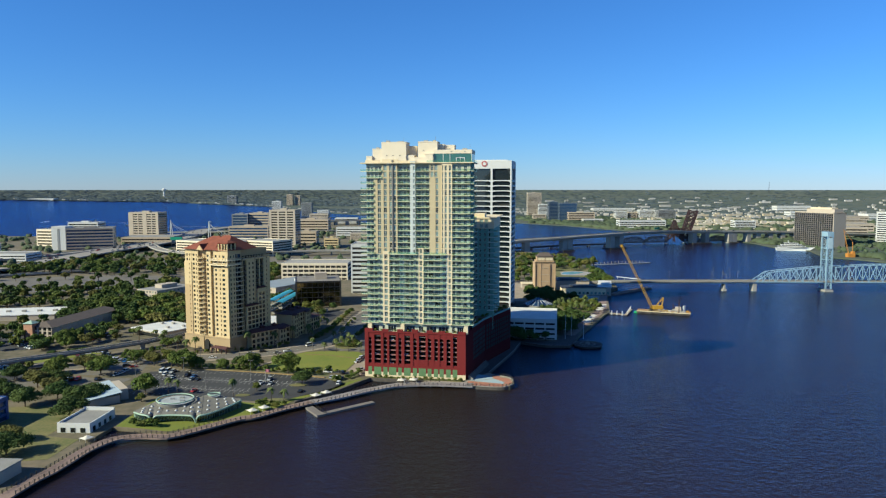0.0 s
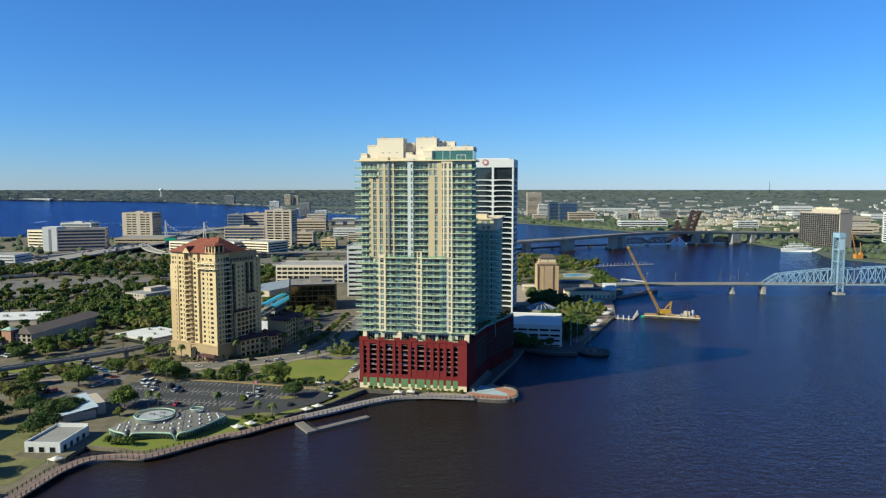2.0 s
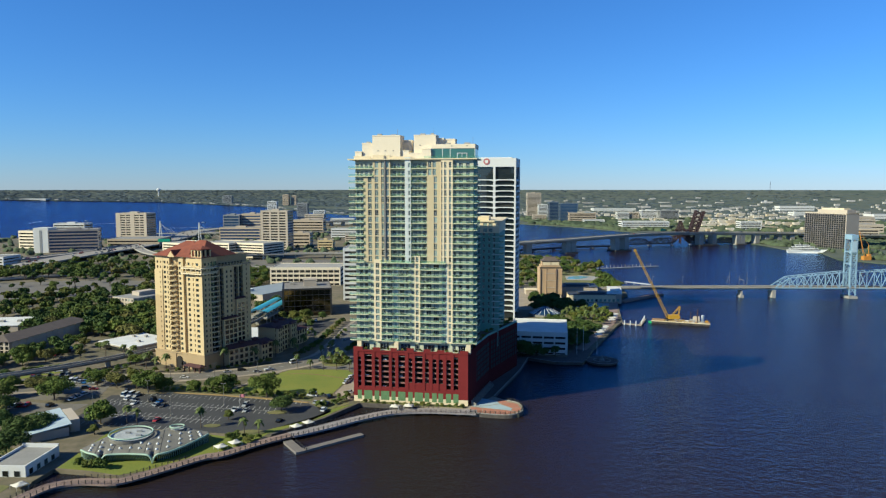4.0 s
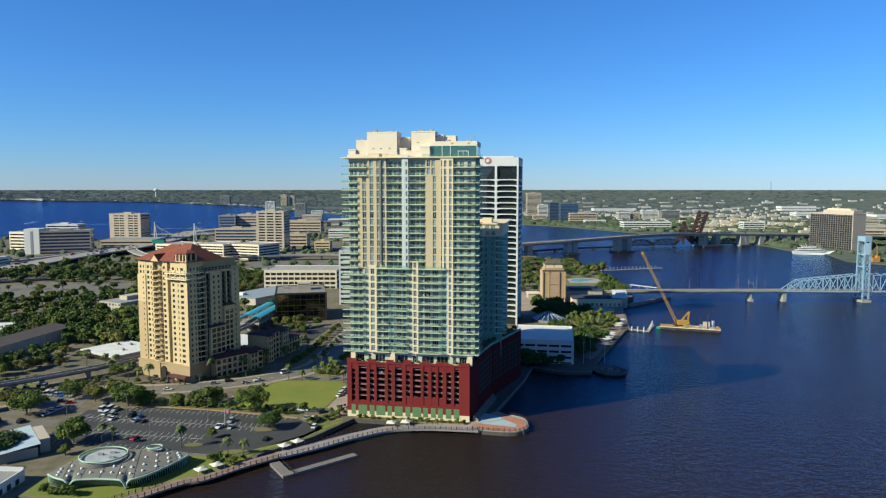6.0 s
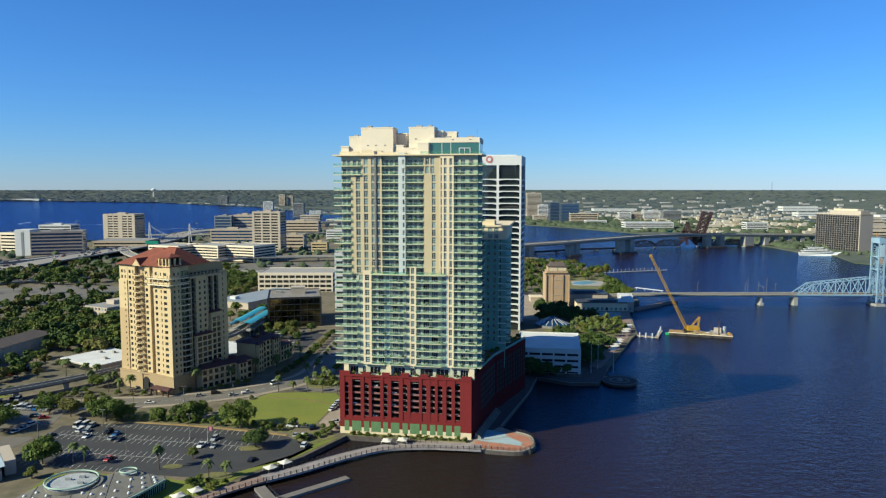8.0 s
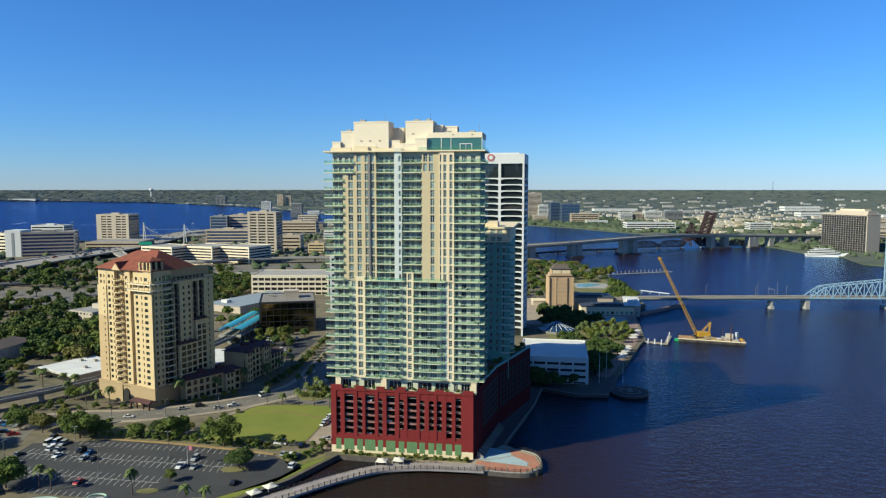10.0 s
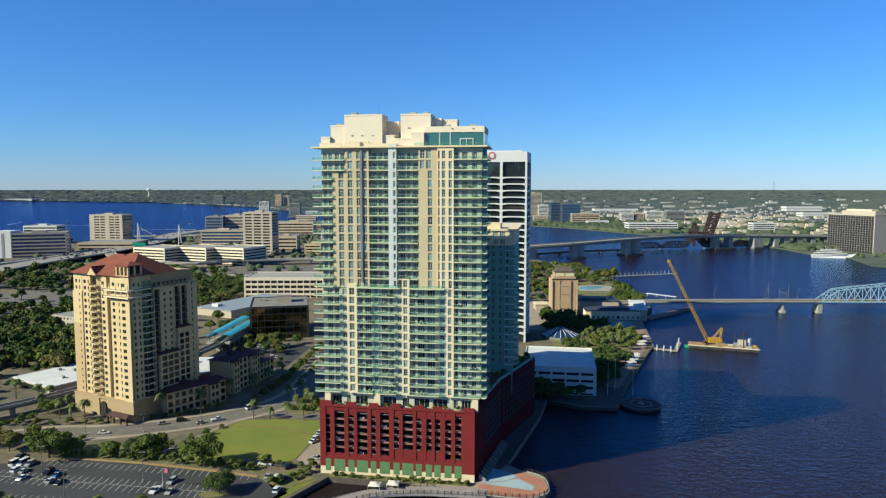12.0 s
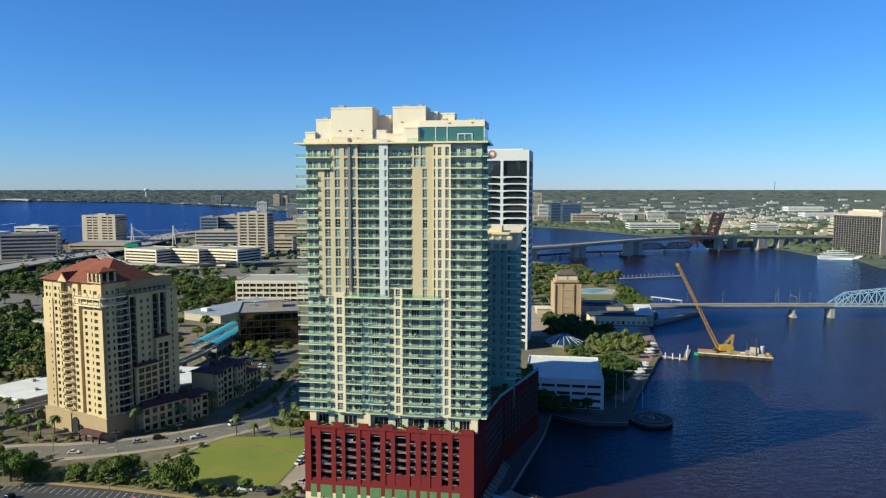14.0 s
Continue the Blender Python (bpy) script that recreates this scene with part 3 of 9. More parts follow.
# lower zone
def bay_back(x0, x1, y, z0, z1, floors, doors, material):
    wall_bay(tower, x0, x1, y, z0, z1, doors, floors, 0.15, 2.35, material, thick=0.6, nx=3, nz=1, glass=BALCONYDOOR)


LZ0, LZ1 = 32.4, STEP - 0.1
bay_back(1.0, 8.2, 3.1, LZ0, LZ1, LOW, [(2.6, 4.6), (5.4, 7.0)], BAYWALL)
wall_bay(tower, 8.2, 10.4, 2.7, LZ0, LZ1, [(8.5, 10.2)], LOW, 0.5, 2.0, BAYWALL)
wall_bay(tower, 10.4, 14.2, 2.0, LZ0, STEP + 1.4, [(11.3, 13.2)], LOW, 0.4, 2.5, CREAM, "cream stucco pilaster wall")
bay_back(14.2, 20.3, 2.9, LZ0, LZ1, LOW, [(14.8, 16.2), (17.0, 19.4)], BAYWALL)
wall_bay(tower, 20.3, 22.3, 2.6, LZ0, LZ1, [(20.5, 21.9)], LOW, 0.5, 2.0, PILASTER)
bay_back(22.3, 29.0, 2.9, LZ0, LZ1, LOW, [(23.2, 25.6), (26.4, 27.8)], BAYWALL)
wall_bay(tower, 29.0, 31.2, 2.6, LZ0, LZ1, [(29.3, 30.8)], LOW, 0.5, 2.0, BAYWALL)
wall_bay(tower, 31.2, 34.0, 1.8, LZ0, STEP + 3.4, [(31.7, 33.2)], LOW + [STEP], 0.4, 2.5, CREAM)
bay_back(34.0, 44.8, 2.9, LZ0, LZ1, LOW, [(34.8, 36.0), (36.8, 39.4), (40.4, 43.2)], BAYWALL)
wall_bay(tower, 44.8, 47.6, 2.6, LZ0, LZ1, [(45.0, 46.8)], LOW, 0.5, 2.0, PILASTER)
wall_bay(tower, 47.6, 50.3, 1.8, LZ0, STEP + 0.5, [(48.2, 49.5)], LOW, 0.4, 2.5, CREAM)
bay_back(50.3, 60.2, 2.9, LZ0, LZ1, LOW, [(50.7, 51.6), (53.0, 55.0), (56.6, 58.4)], BAYWALL)
for z in LOW:
    balcony(tower, -2.1, 1.2, z, 10.0, 2.1)
    balcony(tower, 14.3, 1.0, z, 6.0, 2.1)
    balcony(tower, 20.4, 1.7, z, 1.6, 1.0)
    balcony(tower, 22.4, 1.0, z, 6.4, 2.1)
    balcony(tower, 33.9, 0.8, z, 11.0, 2.3)
    balcony(tower, 44.9, 1.7, z, 1.5, 1.0)
    balcony(tower, 50.2, 1.2, z, 9.6, 1.9)
roofs = MB().box(14.0, 0.9, STEP - 0.3, 30.5, 5.0, STEP).box(33.9, 0.8, STEP - 0.3, 46.8, 5.0, STEP)
part("terrace_slab", roofs, SLAB, tower)
part("terrace_railing", MB().box(14.0, 1.0, STEP, 30.4, 1.07, STEP + 1.2).box(34.0, 0.9, STEP, 46.7, 0.97, STEP + 1.2), RAILGLASS, tower)

# upper zone
UZ0 = STEP - 0.1
bay_back(1.0, 5.4, 3.2, UZ0, ROOF, HIGH, [(1.6, 3.0), (3.6, 5.0)], BAYWALL)
wall_bay(tower, 5.4, 19.0, 2.4, UZ0, HIGH[-2], [(7.6, 9.5), (11.1, 12.9), (14.4, 15.7), (16.7, 18.3)], HIGH[:-2], 0.25, 2.75, TANWALL, "tan stucco wall with paired windows")
wall_bay(tower, 10.2, 19.0, 2.4, HIGH[-2], ROOF, [(11.1, 12.9), (14.4, 15.7), (16.7, 18.3)], HIGH[-2:], 0.4, 3.0, TANWALL)
bay_back(5.4, 10.2, 3.2, HIGH[-2], ROOF, HIGH[-2:], [(6.0, 7.6), (8.2, 9.6)], BAYWALL)
part("downpipe", MB().box(15.8, 2.0, UZ0 + 2, 16.6, 2.5, 125), PIPE, tower, "dark grey vertical pipe")
bay_back(19.0, 26.4, 3.9, UZ0, ROOF, HIGH, [(19.8, 21.6), (22.2, 23.6), (24.4, 26.0)], BAYWALL)
wall_bay(tower, 26.4, 29.4, 1.8, UZ0, ROOF + 1.0, [(28.2, 29.1)], HIGH, 0.5, 2.1, PILASTER, "white pilaster catching the sun")
bay_back(29.4, 37.4, 3.9, UZ0, ROOF, HIGH, [(30.2, 32.0), (32.8, 34.0), (35.0, 36.8)], BAYWALL)
wall_bay(tower, 37.4, 44.4, 2.2, UZ0, HIGH[-2], [(40.8, 42.4)], HIGH[:-2], 0.25, 2.75, TANWALL)
wall_bay(tower, 37.4, 44.4, 2.2, HIGH[-2], ROOF, [(38.0, 39.6), (40.2, 41.9)], HIGH[-2:], 0.4, 3.0, TANWALL)
wall_bay(tower, 44.4, 50.2, 1.6, UZ0, ROOF, [(44.6, 45.2), (46.0, 47.2), (48.4, 49.6)], HIGH, 0.25, 2.75, CREAM, "cream pilaster wall with narrow windows")
bay_back(50.2, 60.2, 2.9, UZ0, ROOF, HIGH, [(50.7, 51.6), (53.0, 55.0), (56.6, 58.4)], BAYWALL)
for z in HIGH:
    wide = z > 114
    balcony(tower, -2.1, 1.6, z, 11.9 if wide else 7.5, 1.8)
    balcony(tower, 19.1, 2.0, z, 7.3, 2.1, left=False)
    balcony(tower, 29.4, 2.0, z, 7.8, 2.1, right=False)
    balcony(tower, 50.2, 1.2, z, 9.9, 1.9)
part("roof_slab", MB().box(-2.4, 1.2, ROOF - 0.2, 62.2, 20.2, ROOF + 0.35), CREAM, tower)

# right flank: windows and short balconies
wall_flank = MB().box(60.1, 4.6, 32.4, 60.3, 19.8, ROOF)
part("flank_wall", wall_flank, WINGSHADE, tower)
for z in FLOORS:
    balcony(tower, 62.2, 1.6, z, 5.2, 2.0, turn=90.0)
    balcony(tower, 62.0, 13.6, z, 4.6, 1.8, turn=90.0)
    for y in (8.2, 11.2, 18.4):
        part("window", window_mesh(1.4, 1.9, 1, 2), None, tower, m=pose(60.45, y, z + 0.6, 0, 0, 90))

# roof: parapets and plant rooms
for x0, x1, y0, y1, z in ((1.0, 4.4, 3.0, 11, 127.2), (4.4, 10.0, 4.0, 12, 131.4), (9.8, 23.9, 3.4, 12.6, 135.0), (23.4, 28.2, 4.2, 12, 127.6), (23.9, 28.5, 10.0, 14, 133.0),
                          (28.2, 34.5, 3.6, 9, 126.4), (30.3, 41.3, 5.4, 14, 135.2), (34.5, 39.2, 3.2, 9, 128.4), (44.6, 50.2, 10, 16, 133.4), (41.3, 44.6, 9, 15, 133.8)):
    part("plant_room", MB().box(x0, y0, ROOF + 0.35, x1, y1, z).box(x0 - 0.08, y0 - 0.08, z - 0.5, x1 + 0.08, y1 + 0.08, z + 0.05), CREAMLIGHT, tower, "pale cream rooftop plant room")
pent = part("penthouse", MB().box(39.4, 4.4, ROOF + 0.35, 60.6, 19, 128.4), GREENGLASS, tower, "green glass penthouse with cream cap")
part("penthouse_cap", MB().box(39.2, 4.2, 128.4, 60.8, 19.2, 130.5), CREAMLIGHT, pent)
for x in (39.3, 44.6, 48.4, 60.5):
    part("penthouse_post", MB().box(x, 4.25, ROOF + 0.35, x + 0.35, 4.7, 128.4), FRAME, pent)
part("white_gate", MB().box(52.0, 4.1, ROOF + 0.4, 52.3, 4.35, 126.2).box(56.6, 4.1, ROOF + 0.4, 56.9, 4.35, 126.2).box(52.3, 4.1, 125.9, 56.6, 4.35, 126.2).box(54.3, 4.1, ROOF + 0.4, 54.5, 4.35, 125.9), WHITE, pent, "white steel frame")
part("roof_railing", MB().box(36, 1.4, ROOF + 0.35, 62, 1.46, ROOF + 1.5).box(61.9, 1.46, ROOF + 0.35, 62.0, 19, ROOF + 1.5), RAILGLASS, tower)
for x0, x1, z in ((0.5, 9, 124.9), (10.2, 19.0, 125.4), (19, 30, 124.6)):
    part("parapet", MB().box(x0, 2.4, ROOF + 0.35, x1, 2.9, z), CREAM, tower)

for x, y, z, w_, d_, h_ in ((12.0, 5.0, 135.05, 2.0, 2.0, 0.9), (18.0, 8.0, 135.05, 3.0, 2.0, 0.7), (33.0, 8.0, 135.25, 2.4, 2.0, 0.8), (38.0, 9.0, 135.25, 1.6, 1.6, 1.0), (46.0, 7.0, 130.5, 2.2, 1.6, 0.8), (55.0, 8.0, 130.5, 2.6, 1.8, 0.9), (6.0, 6.0, 131.4, 1.8, 1.6, 0.8)):
    part("roof_vent", MB().box(x, y, z, x + w_, y + d_, z + h_), CONCRETE, tower, "small grey roof vent")
for x, y, z in ((22.0, 6.0, 135.0), (40.0, 7.0, 135.2), (9.0, 7.0, 131.4), (59.5, 6.0, 130.5)):
    part("antenna", MB().cone(x, y, z, z + 3.2, 0.07, 0.04, 5), PIPE, tower)
for x, y, z in ((12.4, 3.3, 127.3), (16.0, 3.3, 127.3), (20.0, 3.3, 127.3), (33.0, 5.3, 130.0), (49.0, 4.1, 129.4), (56.5, 4.1, 129.4)):
    part("wall_vent", MB().box(x, y, z, x + 0.8, y + 0.2, z + 0.35), PIPE, tower)

# chairs and plants left out on the balconies
CHAIR = (MB().box(-0.35, -0.35, 0.34, 0.35, 0.35, 0.46).box(-0.32, -0.32, 0, -0.2, 0.32, 0.34).box(0.2, -0.32, 0, 0.32, 0.32, 0.34).data("seat", IRON), MB().box(-0.35, 0.26, 0.46, 0.35, 0.36, 1.0).data("backrest", IRON))
POT = MB().cone(0, 0, 0, 0.5, 0.22, 0.32, 8).data("pot", TERRA)
BUSH = MB().cone(0, 0, 0.5, 0.95, 0.3, 0.55, 7).cone(0.05, 0.1, 0.95, 1.5, 0.55, 0.15, 7).data("foliage", GREENPANEL)
crng = random.Random(17)


def balcony_chair(m):
    t = thing("balcony_chair", "dark slatted chair on an apartment balcony", "chair", m, "balcony chairs")
    for nm, me in zip(("seat", "backrest"), CHAIR):
        part(nm, me, None, t)


def potted_plant(m):
    t = thing("potted_plant", "bushy green plant in a clay pot on a balcony", "plant", m, "balcony plants")
    part("pot", POT, None, t)
    part("foliage", BUSH, None, t)


for z in FLOORS:
    for x0, x1, y in (((15, 19.8, 2.0), (23, 28.2, 2.0), (35, 44.2, 1.9), (51, 59.4, 2.2)) if z < STEP - 0.5 else ((20, 25.8, 3.0), (30, 36.6, 3.0), (51, 59.4, 2.2))):
        if crng.random() < 0.85:
            x = crng.uniform(x0, x1)
            if crng.random() < 0.6:
                for dx in (0, 0.95, 1.9)[:crng.randint(1, 3)]:
                    balcony_chair(tower.matrix_basis @ pose(min(x + dx, x1), y + crng.uniform(-0.2, 0.4), z + 0.06, 0, 0, crng.uniform(-60, 60)))
            else:
                potted_plant(tower.matrix_basis @ pose(x, y + crng.uniform(-0.4, 0.4), z + 0.06))

# rear wing of the tower
wing = thing("apartment_wing", "lower rear apartment wing with cream crown and balconies", "building", pose(17.5, 432.5, 0, 0, 0, -9.41))
part("body", MB().box(-26, 0.6, 20, 14.6, 48, 87), WINGSHADE, wing)
# added out of view, to throw shade on the garage roof and trees
part("rear_block", MB().box(-26, 48, 1.2, 12, 62, 58), WINGSHADE, wing, "unseen rear block added to shade the garage roof")
WF = [32.8 + 3.29 * k for k in range(17)]
wall_bay(wing, 0, 5.0, 0, 28, 87, [(0.8, 2.0), (3.0, 4.4)], WF[:-1], 0.5, 2.2, WINGSHADE, glass=DARKGLASS)
wall_bay(wing, 5.0, 11.0, 0.1, 28, 87, [(5.6, 6.9), (8.7, 9.9)], WF[:-1], 0.6, 1.9, WINGSHADE, nx=2, glass=DARKGLASS)
wall_bay(wing, 11.0, 14.8, 0, 28, 87, [(11.6, 12.6)], WF[:-1], 0.5, 2.2, WINGSHADE, glass=DARKGLASS)
for z in WF[:-1]:
    balcony(wing, 14.8, 1.0, z, 2.4, 4.0)
    part("balcony", MB().box(14.8, 9.0, z - 0.3, 16.8, 13.0, z), SLAB, wing)
for z in WF[:-1]:
    part("floor_band", MB().box(-0.1, -0.35, z - 0.15, 5.0, 0.05, z + 0.12), PILASTER, wing)
    part("bay_slab", MB().box(11.0, -1.3, z - 0.18, 15.2, 0.1, z + 0.06), PILASTER, wing)
wall_bay(wing, 0, 15, -0.3, 84.2, 90.6, [(2.6, 4.2), (6.0, 8.2), (9.0, 11.2)], [83.7, 86.7], 1.0, 2.1, CREAM, "cream top storey", nx=3)
part("crown", MB().box(-26.6, -0.8, 90.4, 16.5, 48.5, 91.2).box(1, 2, 91.2, 9, 12, 93.5), CREAM, wing)
part("top_storey", MB().box(-26, 0.4, 84.2, 14.9, 48, 90.4), CREAM, wing)

# ---- white office tower behind ----
office = thing("office_tower", "white concrete office tower with dark recessed window bands", "building", pose(21.6, 620.0, 0, 0, 0, -12.0))
W, Dp, TOPZ = 40.0, 34.0, 133.6
part("core", MB().box(1.5, 1.6, 1.0, W - 1.5, Dp - 1.2, 127.5), DARKGLASS, office, "dark window glazing")
part("crown", MB().box(0, 0, 126.6, W, Dp, TOPZ).box(4, 3, TOPZ, W - 4, Dp - 2, TOPZ + 0.8), WHITE, office, "blank white crown")
for x0, x1 in ((0, 2.2), (21.4, 23.2), (38.7, W)):
    part("pier", MB().box(x0, -0.2, 1.0, x1, 2.0, 126.6), WHITE, office)
for x0, x1 in ((W - 2.2, W), ):
    part("pier", MB().box(x0, Dp - 2.0, 1.0, x1, Dp, 126.6), WHITE, office)


def haunch(x0, x1, z, y0=-0.3, y1=1.7):
    """A floor beam that deepens towards its piers."""
    mb, n = MB(), 12
    pts = [(x0, z), (x1, z)] + [(x1 - (x1 - x0) * i / n, z - 0.8 - 0.75 * abs(1 - 2 * i / n) ** 5) for i in range(n + 1)]
    k = len(pts)
    return mb.add([(x, y0, q) for x, q in pts] + [(x, y1, q) for x, q in pts],
                  [tuple(range(k)), tuple(range(k, 2 * k))[::-1]] + [(j, (j + 1) % k, k + (j + 1) % k, k + j) for j in range(k)])


for i in range(26):
    z = 116.4 - 4.5 * i
    if z < 4:
        break
    part("floor_beam", haunch(2.2, 21.4, z), WHITE, office)
    part("floor_beam", haunch(23.2, 38.7, z), WHITE, office)
    part("side_beam", MB().box(W - 1.4, 2.0, z - 1.5, W + 0.2, Dp - 2.0, z), WHITE, office)
logo = MB().cone(0, 0, 0, 0.3, 2.6, 2.6, 28)
lg = part("sign", logo, mat("faded_red_sign", (0.48, 0.16, 0.16), 0.6), office, "round faded red sign", m=pose(15.9, -0.02, 130.9, 90, 0, 0))
part("sign_disc", MB().cone(0, 0, 0.3, 0.4, 1.4, 1.4, 24), WHITE, lg)

# ---- buff condominium tower with red tile roof ----
condo = thing("condominium_tower", "buff yellow condominium tower with red clay tile roof", "building", pose(-174.8, 466.1, 0, 0, 0, -28.0) @ Matrix.Diagonal((0.833, 1.075, 1.04, 1)))
CW, CD, EAVE = 48.5, 36.0, 66.0
CF = [11.0 + 2.92 * k for k in range(18)]
part("core", MB().box(2.6, 2.6, 1.0, CW - 2.6, CD - 0.6, EAVE - 0.2), YELLOWDARK, condo)
part("base", MB().box(-0.8, -0.8, 1.0, 20.6, 3, 9.8).box(27.5, -0.8, 1.0, CW + 0.6, 3, 9.8).box(CW - 2, 3, 1.0, CW + 0.6, 22, 9.8).box(-1.0, -1.0, 9.8, CW + 0.8, 22, 10.5), YELLOWDARK, condo, "brown-buff stone base")
part("base", MB().box(20.6, -0.4, 6.9, 27.5, 3, 9.8), YELLOWDARK, condo)
# sunlit face
wall_bay(condo, -0.6, 7.4, 0.3, 9.8, CF[11] - 0.3, [(4.8, 5.6)], CF[:11], 0.8, 1.1, BUFFTAN, "tan lower part of the end bay", thick=1.5, nx=1, nz=1, frame_mat=YELLOWDARK, glass=DOORGLASS)
part("end_bay", MB().box(-0.6, 1.9, 9.8, 3, 20, CF[16]), BUFFTAN, condo)
wall_bay(condo, -0.6, 7.4, 0.3, CF[11] - 0.3, CF[16], [(4.8, 5.6)], CF[11:16], 0.8, 1.1, YELLOWWALL, thick=1.5, nx=1, nz=1, frame_mat=YELLOWDARK, glass=DOORGLASS)
wall_bay(condo, 0, 7.4, 0.6, CF[16], EAVE, [(1.6, 3.2), (4.8, 5.8)], CF[16:], 0.7, 1.6, YELLOWWALL, thick=1.5, nx=1, nz=1, frame_mat=YELLOWDARK, glass=DOORGLASS)
for x0, x1, y, cols in ((7.4, 14.5, 0.7, [(8.6, 10.6), (12.2, 13.2)]), (24.0, 28.8, 0.4, [(24.6, 26.8)]), (28.8, 32.4, 1.8, [(30.2, 30.9)]), (32.4, 42.0, 0.0, [(34.0, 36.0), (38.9, 39.8)]), (42.0, 48.5, -0.5, [(42.4, 45.2)])):
    wall_bay(condo, x0, x1, y, 9.8, EAVE, cols, CF, 0.7, 1.6, YELLOWWALL, thick=1.5, nx=1, nz=1, frame_mat=YELLOWDARK, glass=DOORGLASS)
wall_bay(condo, 14.5, 24.0, 2.5, 9.8, EAVE, [(15.2, 18.0), (18.6, 21.4), (22.0, 23.4)], CF, 0.1, 2.3, YELLOWWALL, nx=1, nz=1, frame_mat=IRON, glass=DARKGLASS)
BX = [(3.9 + 3.9 * math.cos(math.pi + math.pi * i / 8), -2.0 * math.sin(math.pi * i / 8)) for i in range(9)]
bal = MB().prism(BX + [(7.8, 1.8), (0, 1.8)], -0.35, 0).data("balcony", YELLOWWALL)
ral = join("railing", [(strip(BX, 0.14, 0.85, 1.0), YELLOWDARK), (strip(BX, 0.16, 0.0, 0.28), YELLOWWALL)] + [(MB().box(x - 0.07, y - 0.07, 0.28, x + 0.07, y + 0.07, 0.85), IRON) for x, y in BX])
for z in CF:
    b = part("balcony", bal, None, condo, m=pose(14.8, 0.75, z))
    part("railing", ral, None, b)
# shaded face
CS = pose(CW, 0, 0, 0, 0, 90)
side = part("side_wall", MB().box(0, 0.4, 9.8, 0.2, 0.6, 10.2), YELLOWWALL, condo, m=CS)
TERR = EAVE - 6.2
for x0, x1, y, cols, top in ((0, 5.8, 0.0, [(1.4, 2.6), (4.0, 5.0)], EAVE), (15.4, 22.8, 0.4, [(17.3, 18.6), (20.6, 21.9)], TERR), (30.4, 36.0, -0.2, [(32.6, 33.4)], TERR + 1.2)):
    wall_bay(side, x0, x1, y, 9.8, top, cols, [z for z in CF if z + 2.6 < top], 0.7, 1.6, YELLOWWALL, thick=1.8, nx=1, nz=1, frame_mat=YELLOWDARK, glass=DOORGLASS)
# stack of pale bowed balconies beside the corner
wall_bay(side, 5.8, 11.8, 1.8, 9.8, EAVE, [(6.0, 8.6), (8.9, 11.6)], CF, 0.05, 2.5, YELLOWWALL, nx=1, nz=1, frame_mat=IRON, glass=DARKGLASS)
BW = [(3.0 + 3.0 * math.cos(math.pi + math.pi * i / 8), -1.5 * math.sin(math.pi * i / 8)) for i in range(9)]
bal2 = join("balcony", [(strip(BW, 0.16, -0.35, 0.12), CREAM), (MB().prism(BW + [(6.0, 1.2), (0, 1.2)], -0.3, 0.0), DARKCONC)])
ral2 = strip(BW, 0.06, 0.55, 0.9).data("railing", IRON)
for z in CF[:-1]:
    b = part("balcony", bal2, None, side, m=pose(5.8, 0.6, z))
    part("railing", ral2, None, b)
# columns of deep loggias with piers between them
for x0, x1, top in ((11.8, 15.4, TERR), (22.8, 26.6, TERR), (26.6, 30.4, TERR)):
    zs = [z for z in CF if z + 2.6 < top]
    # recess shade is put into the colours of back wall and slabs
    part("loggia_back", MB().box(x0 + 0.3, 1.9, 9.8, x1 - 0.3, 2.1, top), DARK, side, "loggia wall painted near black for its shade")
    part("loggia_pier", MB().box(x0, -0.1, 9.8, x0 + 0.4, 2.0, top), YELLOWWALL, side)
    part("loggia_pier", MB().box(x1 - 0.35, -0.1, 9.8, x1, 2.0, top), YELLOWWALL, side)
    sl = MB().box(x0 + 0.4, -0.1, -0.3, x1 - 0.35, 2.0, 0.0).data("loggia_slab", DARKCONC)
    rl = grid_plate(x1 - x0 - 1.0, 0.95, 8, 1, 0.09, IRON)
    for z in zs:
        part("loggia_slab", sl, None, side, m=pose(0, 0, z))
        part("railing", rl, None, side, m=pose(x0 + 0.55, 0.0, z))
    part("loggia_head", MB().box(x0 + 0.55, -0.1, top - 1.0, x1 - 0.45, 2.0, top), YELLOWWALL, side)
# set-back top storey with arched windows behind a terrace
part("terrace_floor", MB().box(5.8, -0.4, TERR, 36.0, 9.0, TERR + 0.35), DARKCONC, side)
part("terrace_parapet", grid_plate(24.2, 1.1, 26, 1, 0.14, YELLOWWALL), None, side, m=pose(11.8, -0.3, TERR + 0.35))
part("top_storey", MB().box(11.8, 3.2, TERR + 0.3, 32.0, 10.0, EAVE + 0.2), YELLOWWALL, side)
ARCH = profile([(0, 0), (1.5, 0)] + [(0.75 + 0.75 * math.cos(math.pi * i / 8), 2.2 + 0.75 * math.sin(math.pi * i / 8)) for i in range(9)], -0.05, 0.06).data("arched_window", DARKGLASS)
for x in (14.2, 18.6, 23.0, 27.4):
    part("arched_window", ARCH, None, side, m=pose(x, 3.16, TERR + 1.9))
for k in range(8):
    part("terrace_planter", MB().box(0, 0, 0, 1.0, 0.6, 1.6), DARK, side, m=pose(12.6 + 2.4 * k, 0.6, TERR + 0.35))
